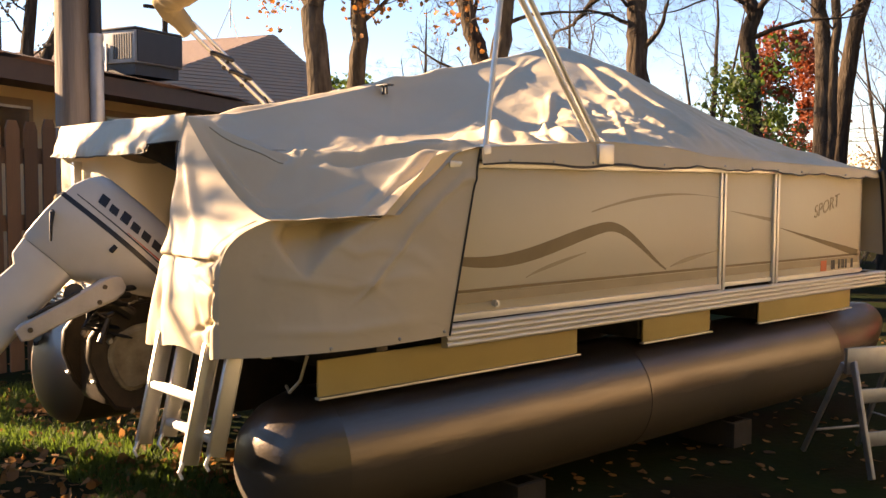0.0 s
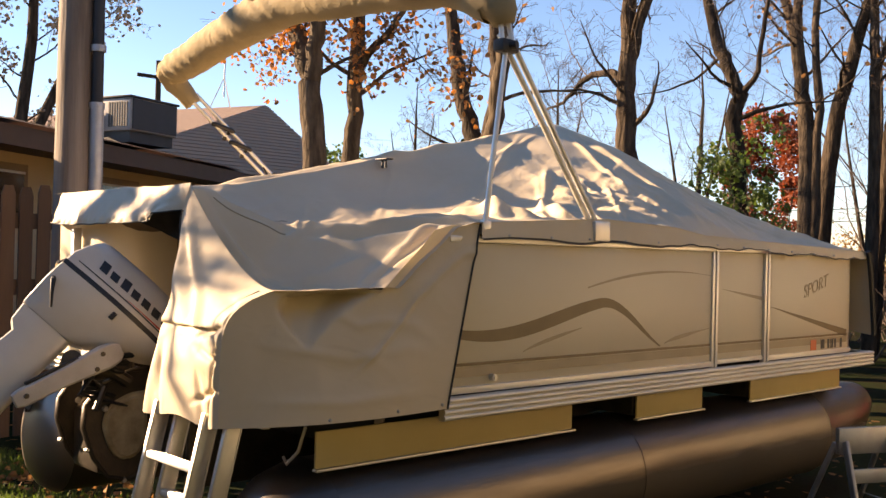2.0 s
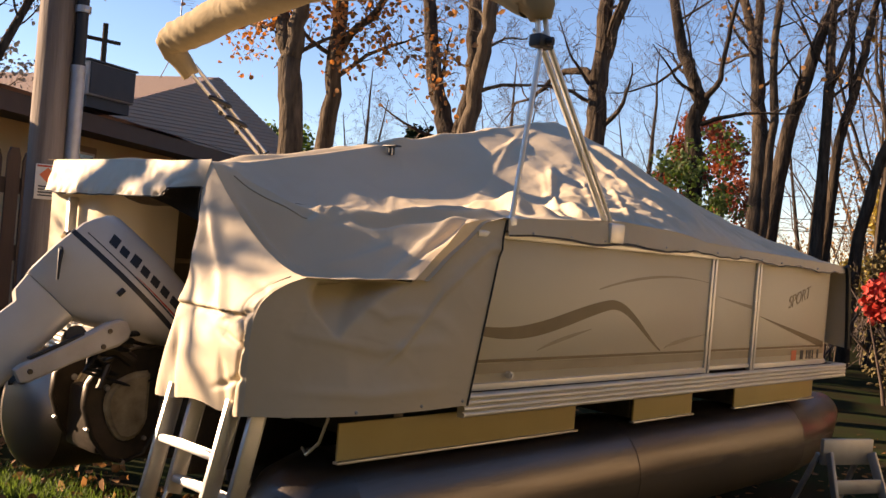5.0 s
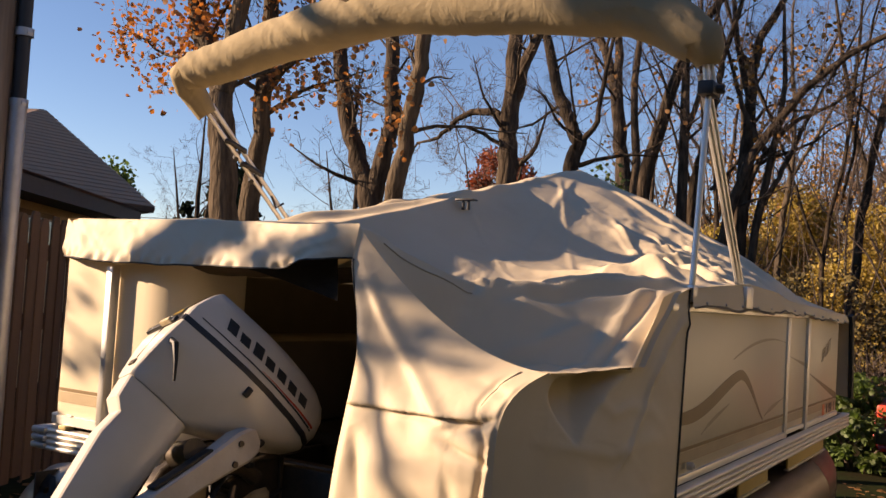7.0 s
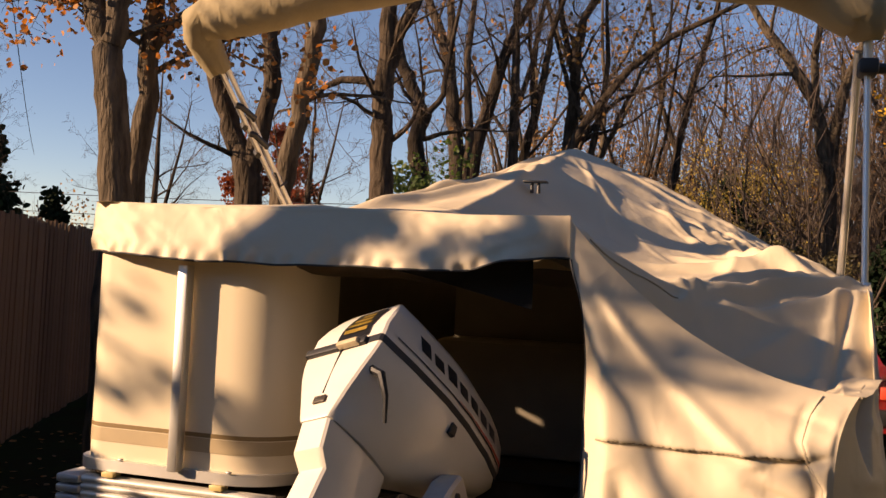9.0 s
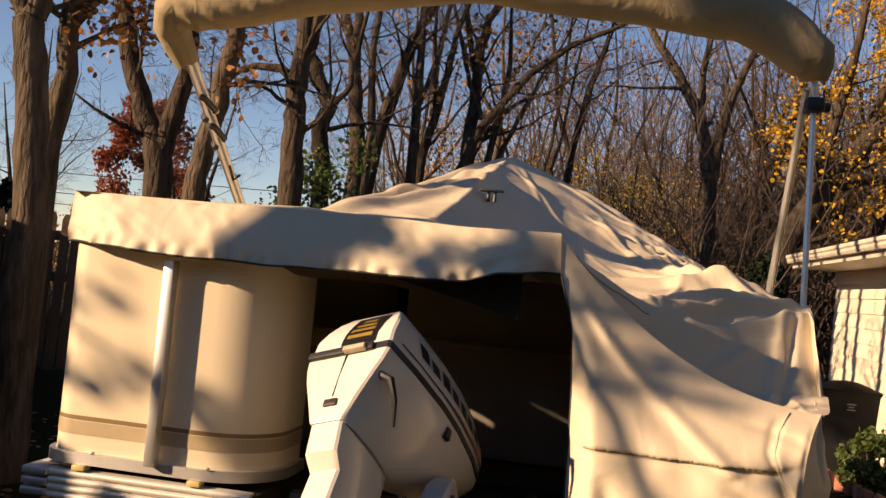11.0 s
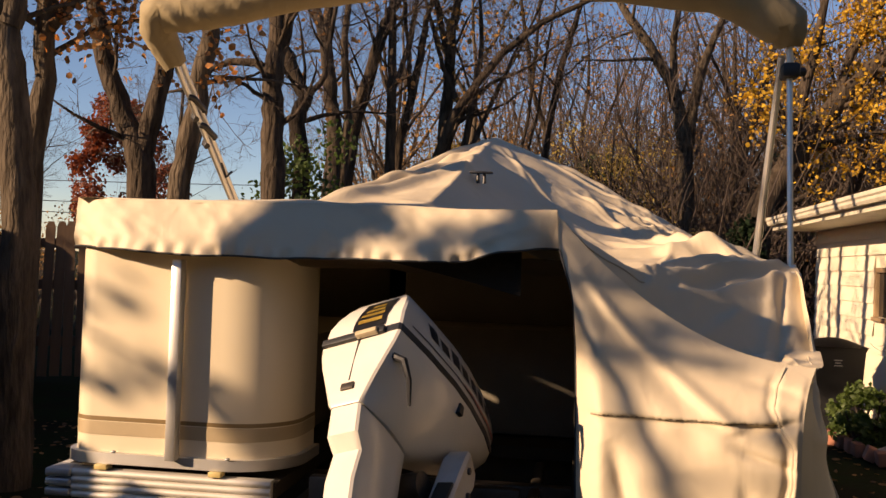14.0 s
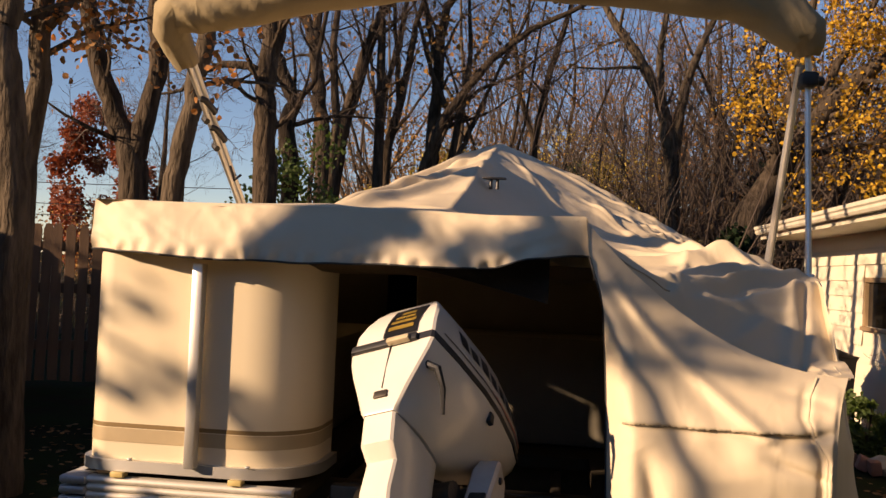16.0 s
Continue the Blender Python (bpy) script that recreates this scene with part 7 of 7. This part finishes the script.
bmesh.ops.recalc_face_normals(bm, faces=bm.faces[:])
part("gutter", bm, GUTTER, rhouse, "white painted gutter", smooth=False)
bm = bmesh.new()
q = [bm.verts.new(v) for v in ((3.2, WY0 - 0.35, 2.63), (3.2, WY1 + 0.2, 2.63), (8, WY1 + 0.2, 4.1), (8, WY0 - 0.35, 4.1))]
bm.faces.new(q)
q = [bm.verts.new(v) for v in ((12.8, WY0 - 0.35, 2.63), (12.8, WY1 + 0.2, 2.63), (8, WY1 + 0.2, 4.1), (8, WY0 - 0.35, 4.1))]
bm.faces.new(q[::-1])
bmesh.ops.solidify(bm, geom=bm.faces[:], thickness=0.05)
part("roof", bm, SHINGLE, rhouse, "brown shingle roof", smooth=False)
bar("downspout_elbow", (3.12, WY0 - 0.33, 2.30), (3.24, WY0 - 0.24, 2.60), GUTTER, rhouse, "cream downspout", 0.01)

# unseen house added on the near side of the yard, behind the walk, to shape the fill light
near_blocker = thing("yard_blocker", (8.5, -3.0, 0), "unseen dark green house added to shape the fill light", "house")
bar("wall", (5.7, -8.8, -0.2), (5.9, 3.2, 4.6), GREEN_WALL, near_blocker, bevel=0.0)
bar("end_wall", (5.9, 3.0, -0.2), (11.5, 3.2, 4.6), GREEN_WALL, near_blocker, bevel=0.0)
bm = bmesh.new()
for x0, x1 in ((5.2, 8.7), (12.2, 8.7)):
    bm.faces.new([bm.verts.new(v) for v in ((x0, -8.9, 4.5), (x0, 3.6, 4.5), (x1, 3.6, 6.2), (x1, -8.9, 6.2))])
bmesh.ops.solidify(bm, geom=bm.faces[:], thickness=0.08)
part("roof", bm, SHINGLE, near_blocker, "brown shingle roof", smooth=False)

# unseen building added behind the walk to block low sky light on the stern
back_blocker = thing("back_blocker", (-1.5, -11.5, 0), "unseen dark green house added behind to cut low sky light", "house")
bar("wall", (-11.0, -9.7, -0.2), (7.0, -9.5, 3.4), GREEN_WALL, back_blocker, bevel=0.0)
bm = bmesh.new()
for y0, y1 in ((-9.0, -13.0), (-17.0, -13.0)):
    bm.faces.new([bm.verts.new(v) for v in ((-11.4, y0, 3.3), (7.0, y0, 3.3), (7.0, y1, 5.4), (-11.4, y1, 5.4))])
bmesh.ops.solidify(bm, geom=bm.faces[:], thickness=0.08)
part("roof", bm, SHINGLE, back_blocker, "brown shingle roof", smooth=False)

# wheeled bin by the wall
wbin = thing("wheeled_bin", (3.22, 8.5, 0), "black plastic wheeled rubbish bin with a white print", "bin")
bm = bmesh.new()
ring = []
for z, w in ((0.06, 0.24), (0.9, 0.29), (0.95, 0.31)):
    ring.append([bm.verts.new((3.22 + a * w, 8.5 + b * w, z)) for a, b in ((-1, -1), (1, -1), (1, 1), (-1, 1))])
loft(bm, ring)
part("body", bm, PLASTIC, wbin)
bm = bmesh.new()
grid(bm, 8, 8, lambda u, v: Vector((3.22 + (u - 0.5) * 0.66, 8.5 + (v - 0.5) * 0.66, 0.955 + 0.09 * math.sin(math.pi * u) * math.sin(math.pi * v))))
bmesh.ops.solidify(bm, geom=bm.faces[:], thickness=0.02)
part("lid", bm, PLASTIC, wbin, "domed black lid")
for k in range(3):
    part("print_bar", box(bmesh.new(), (3.17 + 0.015 * (k % 2), 8.198, 0.74 + 0.03 * k), (3.26 - 0.015 * (k % 2), 8.2, 0.752 + 0.03 * k)), ACMETAL, wbin)
for x in (3.02, 3.42):
    bm = bmesh.new()
    sweep(bm, [(x - 0.03, 8.72, 0.1), (x + 0.03, 8.72, 0.1)], 0.1, 16)
    part("wheel", bm, RUBBER, wbin)

# bed edged with bricks and boulders
rng = random.Random(8)
for k in range(9):
    bm = bmesh.new()
    m = Matrix.Translation((2.9 + 0.035 * k + rng.gauss(0, 0.01), 8.15 - 0.21 * k, 0.05)) @ Matrix.Rotation(rng.gauss(1.4, 0.1), 4, "Z") @ Matrix.Rotation(rng.gauss(0, 0.12), 4, "X")
    box(bm, (-0.10, -0.05, -0.06), (0.10, 0.05, 0.07), 0.012, m)
    tagged(part("edging_brick", bm, BRICK), "worn red brick set along the bed", "brick", "bricks round the bed")
for k in range(8):
    c = Vector((3.3 + 0.13 * k, 6.5 - 0.1 * k + rng.gauss(0, 0.08), 0.05))
    bm = bmesh.new()
    bmesh.ops.create_icosphere(bm, subdivisions=3, radius=1.0)
    sx, sy, sz = rng.uniform(0.11, 0.19), rng.uniform(0.1, 0.15), rng.uniform(0.08, 0.13)
    for v in bm.verts:
        n = 1 + 0.22 * noise.noise(v.co * 1.3 + Vector((k, 0, 0))) + 0.06 * noise.noise(v.co * 4)
        v.co = Vector((c.x + v.co.x * sx * n, c.y + v.co.y * sy * n, c.z + v.co.z * sz * n))
    tagged(part("boulder", bm, STONE), "rounded tan field stone edging the bed", "stone", "stones round the bed")

# ---- concrete blocks under the boat ----
for x, y, top in ((0.92, 1.40, 0.135), (0.92, 3.3, 0.135), (-1.05, 1.4, 0.265), (-1.05, 3.4, 0.265)):
    blk = thing("concrete_block", (x, y, 0), "grey hollow concrete block under the tube", "block", "blocks under the boat")
    bm = bmesh.new()
    for lo, hi in (((-0.2, -0.1), (-0.165, 0.1)), ((0.165, -0.1), (0.2, 0.1)), ((-0.02, -0.066), (0.02, 0.066)), ((-0.165, -0.1), (0.165, -0.066)), ((-0.165, 0.066), (0.165, 0.1))):
        box(bm, (*lo, -0.04), (*hi, top), 0.004)
    part("body", bm, CONCRETE, blk, smooth=False, local=True)

# ---- step ladder by the bow ----
steps = thing("step_ladder", (1.75, 3.4, 0), "small aluminium step ladder standing open beside the boat", "ladder")
SM = Matrix.Translation((1.83, 3.47, 0)) @ Matrix.Rotation(radians(66), 4, "Z")


def step_part(name, a, b, w=0.03, t=0.015, mat=DULLALU, label=""):
    bm = bmesh.new()
    a, b = Vector(a), Vector(b)
    d = b - a
    m = SM @ Matrix.Translation(a) @ d.to_track_quat("Z", "Y").to_matrix().to_4x4()
    box(bm, (-w / 2, -t / 2, 0), (w / 2, t / 2, d.length), 0.004, m)
    return part(name, bm, mat, steps, label)


for x, top in ((-0.22, -0.16), (0.22, 0.16)):
    step_part("front_rail", (x, -0.27, 0), (top, -0.03, 0.60), 0.02, 0.055)
    step_part("rear_rail", (x * 0.9, 0.33, 0), (top, 0.05, 0.58), 0.02, 0.03)
for z in (0.2, 0.42):
    k = z / 0.6
    step_part("tread", (-0.22 + 0.06 * k, -0.27 + 0.24 * k, z), (0.22 - 0.06 * k, -0.27 + 0.24 * k, z), 0.02, 0.08)
step_part("top_step", (-0.19, 0.0, 0.60), (0.19, 0.0, 0.60), 0.03, 0.15)
step_part("brace", (-0.2, 0.27, 0.14), (0.2, 0.27, 0.14), 0.02, 0.012)
step_part("strap", (0.19, -0.17, 0.24), (0.18, 0.22, 0.24), 0.014, 0.006)

# ---- red car beyond the bow ----
car = thing("red_car", (1.55, 9.0, 0), "red car parked beyond the bow", "car")
CX, CY = 1.78, 8.9
bm = bmesh.new()
prof = [(-0.06, 0.32, 0.80), (0.0, 0.42, 0.84), (0.02, 0.62, 0.86), (0.10, 0.82, 0.86), (0.7, 0.93, 0.84), (0.9, 0.96, 0.82), (1.5, 1.36, 0.64), (2.6, 1.40, 0.62), (3.3, 1.02, 0.80), (4.2, 0.92, 0.84), (4.35, 0.6, 0.84), (4.4, 0.32, 0.80)]
rows_ = []
for y, z, w in prof:
    low_z = 0.26
    rows_.append([bm.verts.new((CX + s * w * f, CY + y, low_z + (z - low_z) * h)) for s, f, h in ((-1, 0.96, 0), (-1, 1.0, 0.35), (-1, 0.99, 0.75), (-1, 0.88, 1.0), (-1, 0.4, 1.03), (1, 0.4, 1.03), (1, 0.88, 1.0), (1, 0.99, 0.75), (1, 1.0, 0.35), (1, 0.96, 0))])
loft(bm, rows_)
bmesh.ops.recalc_face_normals(bm, faces=bm.faces[:])
part("body", bm, CARPAINT, car, "glossy red bodywork", flat_angle=40)
part("bumper", box(bmesh.new(), (CX - 0.82, CY - 0.13, 0.34), (CX + 0.82, CY - 0.02, 0.52), 0.03), PLASTIC, car, "dark rear bumper")
for s in (-1, 1):
    part("tail_light", box(bmesh.new(), (CX + s * 0.70 - 0.12, CY - 0.045, 0.62), (CX + s * 0.70 + 0.12, CY + 0.03, 0.76), 0.015), RED, car)
    for y in (0.8, 3.5):
        wh = part("wheel", sweep(bmesh.new(), [(CX + s * 0.66, CY + y, 0.30), (CX + s * 0.85, CY + y, 0.30)], 0.31, 24), RUBBER, car)
        part("rim", sweep(bmesh.new(), [(CX + s * 0.851, CY + y, 0.30), (CX + s * 0.86, CY + y, 0.30)], [0.20, 0.17], 18), GALV, wh)
rear = part("rear_window", box(bmesh.new(), (-0.55, -0.012, -0.24), (0.55, 0.012, 0.24), 0.01), GLASS, car, local=True)
rear.matrix_basis = Matrix.Translation((CX - 1.55, CY + 1.2 - 9.0 - 0.03, 1.19)) @ Matrix.Rotation(radians(-56), 4, "X")

# ---- bare tree behind the walk, whose trunk and limbs shade the stern ----
YX, YY = -6.27, -3.6
yard_tree = tree(YX, YY, [[(0, 0, -0.1, 0.17), (0.0, 0, 2, 0.14), (0.02, 0, 3.6, 0.125), (0.03, 0.0, 5.2, 0.12), (-0.1, 0.1, 7.5, 0.08), (-0.2, 0.2, 10, 0.02)],
                          [(0.03, 0, 4.94, 0.05), (0.6, -0.05, 4.34, 0.036), (1.25, -0.1, 3.60, 0.028), (1.52, -0.1, 3.29, 0.022), (1.8, -0.1, 2.94, 0.01)],
                          [(0.0, 0, 3.34, 0.02), (-0.35, 0.1, 3.69, 0.014), (-0.8, 0.1, 3.89, 0.008), (-1.0, 0.1, 3.94, 0.005)],
                          [(0.0, 0, 5.0, 0.07), (-0.7, 0.1, 5.6, 0.055), (-1.6, 0.2, 6.2, 0.04), (-2.7, 0.2, 6.9, 0.015)]], 307, "yard tree that still holds its dry leaves", 4, 0.8, 0, 40, DRYLEAF, 0.07, 2.6, 6, t0=0.5, group="trees behind the yard", more=0)
rng = random.Random(44)
# a loose row of leaf clumps and single sprays
clumps = [(Vector((rng.uniform(-6.0, -5.35), YY + rng.gauss(0, 0.2), rng.uniform(4.06, 4.36))), rng.uniform(0.05, 0.085)) for _ in range(24)]
clumps += [(Vector((x, YY + rng.gauss(0, 0.15), z)), 0.06) for x, z in ((-7.03, 4.05), (-6.97, 3.98), (-7.06, 3.90), (-6.99, 3.84), (-7.05, 3.76), (-6.96, 3.72), (-6.88, 3.92), (-6.80, 3.80), (-5.02, 3.84), (-4.95, 3.79), (-4.78, 3.72), (-4.72, 3.68), (-5.08, 3.98))]
crown = Sheet()
for c, r in clumps:
    for _ in range(7):
        v = Vector((rng.gauss(0, 1), rng.gauss(0, 1), rng.gauss(0, 1))).normalized() * r * rng.random() ** 0.4
        crown.leaf(rng, c + v - Vector((YX, YY, 0)), 0.075 * rng.uniform(0.6, 1.3))
tagged(crown.make("crown", DRYLEAF, yard_tree, "clumps of withered leaves", smooth=False), kind="stuff")

# ---- boards and sidings, one by one ----
rng = random.Random(21)
bm = bmesh.new()
box(bm, (-0.061, -0.01, 0.03), (0.061, 0.01, 2.02), 0.003)
vs = [bm.verts.new(v) for v in ((-0.059, -0.01, 2.02), (0.059, -0.01, 2.02), (0.035, -0.01, 2.09), (-0.035, -0.01, 2.09), (-0.059, 0.01, 2.02), (0.059, 0.01, 2.02), (0.035, 0.01, 2.09), (-0.035, 0.01, 2.09))]
for q in ((0, 1, 2, 3), (7, 6, 5, 4), (1, 5, 6, 2), (3, 2, 6, 7), (0, 3, 7, 4)):
    bm.faces.new([vs[k] for k in q])
first = part("picket", bm, FENCEWOOD, fence, smooth=False, local=True)
picket_mesh = first.data
for k, (p, a) in enumerate(PICKETS):
    ob = first if k == 0 else new("picket", picket_mesh)
    ob.parent = fence
    ob.matrix_basis = Matrix.Translation(p - Vector(fence.location) + Vector((0, 0, rng.gauss(0, 0.012)))) @ Matrix.Rotation(a + rng.gauss(0, 0.02), 4, "Z") @ Matrix.Rotation(rng.gauss(0, 0.008), 4, "Y")
for k in range(13):
    z = 0.02 + 0.2 * k
    for y0, y1 in ((WY0 - 0.02, WY1 + 0.02),) if z + 0.2 < WIN[2] - 0.06 or z > WIN[3] else ((WY0 - 0.02, WIN[0] - 0.035), (WIN[1] + 0.035, WY1 + 0.02)):
        bm = bmesh.new()
        q = [bm.verts.new(v) for v in ((WX - 0.026, y0, z), (WX - 0.026, y1, z), (WX - 0.006, y1, z + 0.205), (WX - 0.006, y0, z + 0.205), (WX - 0.002, y0, z), (WX - 0.002, y1, z))]
        bm.faces.new((q[0], q[3], q[2], q[1]))
        bm.faces.new((q[0], q[1], q[5], q[4]))
        part("siding_board", bm, SIDING_CREAM, rhouse, smooth=False)
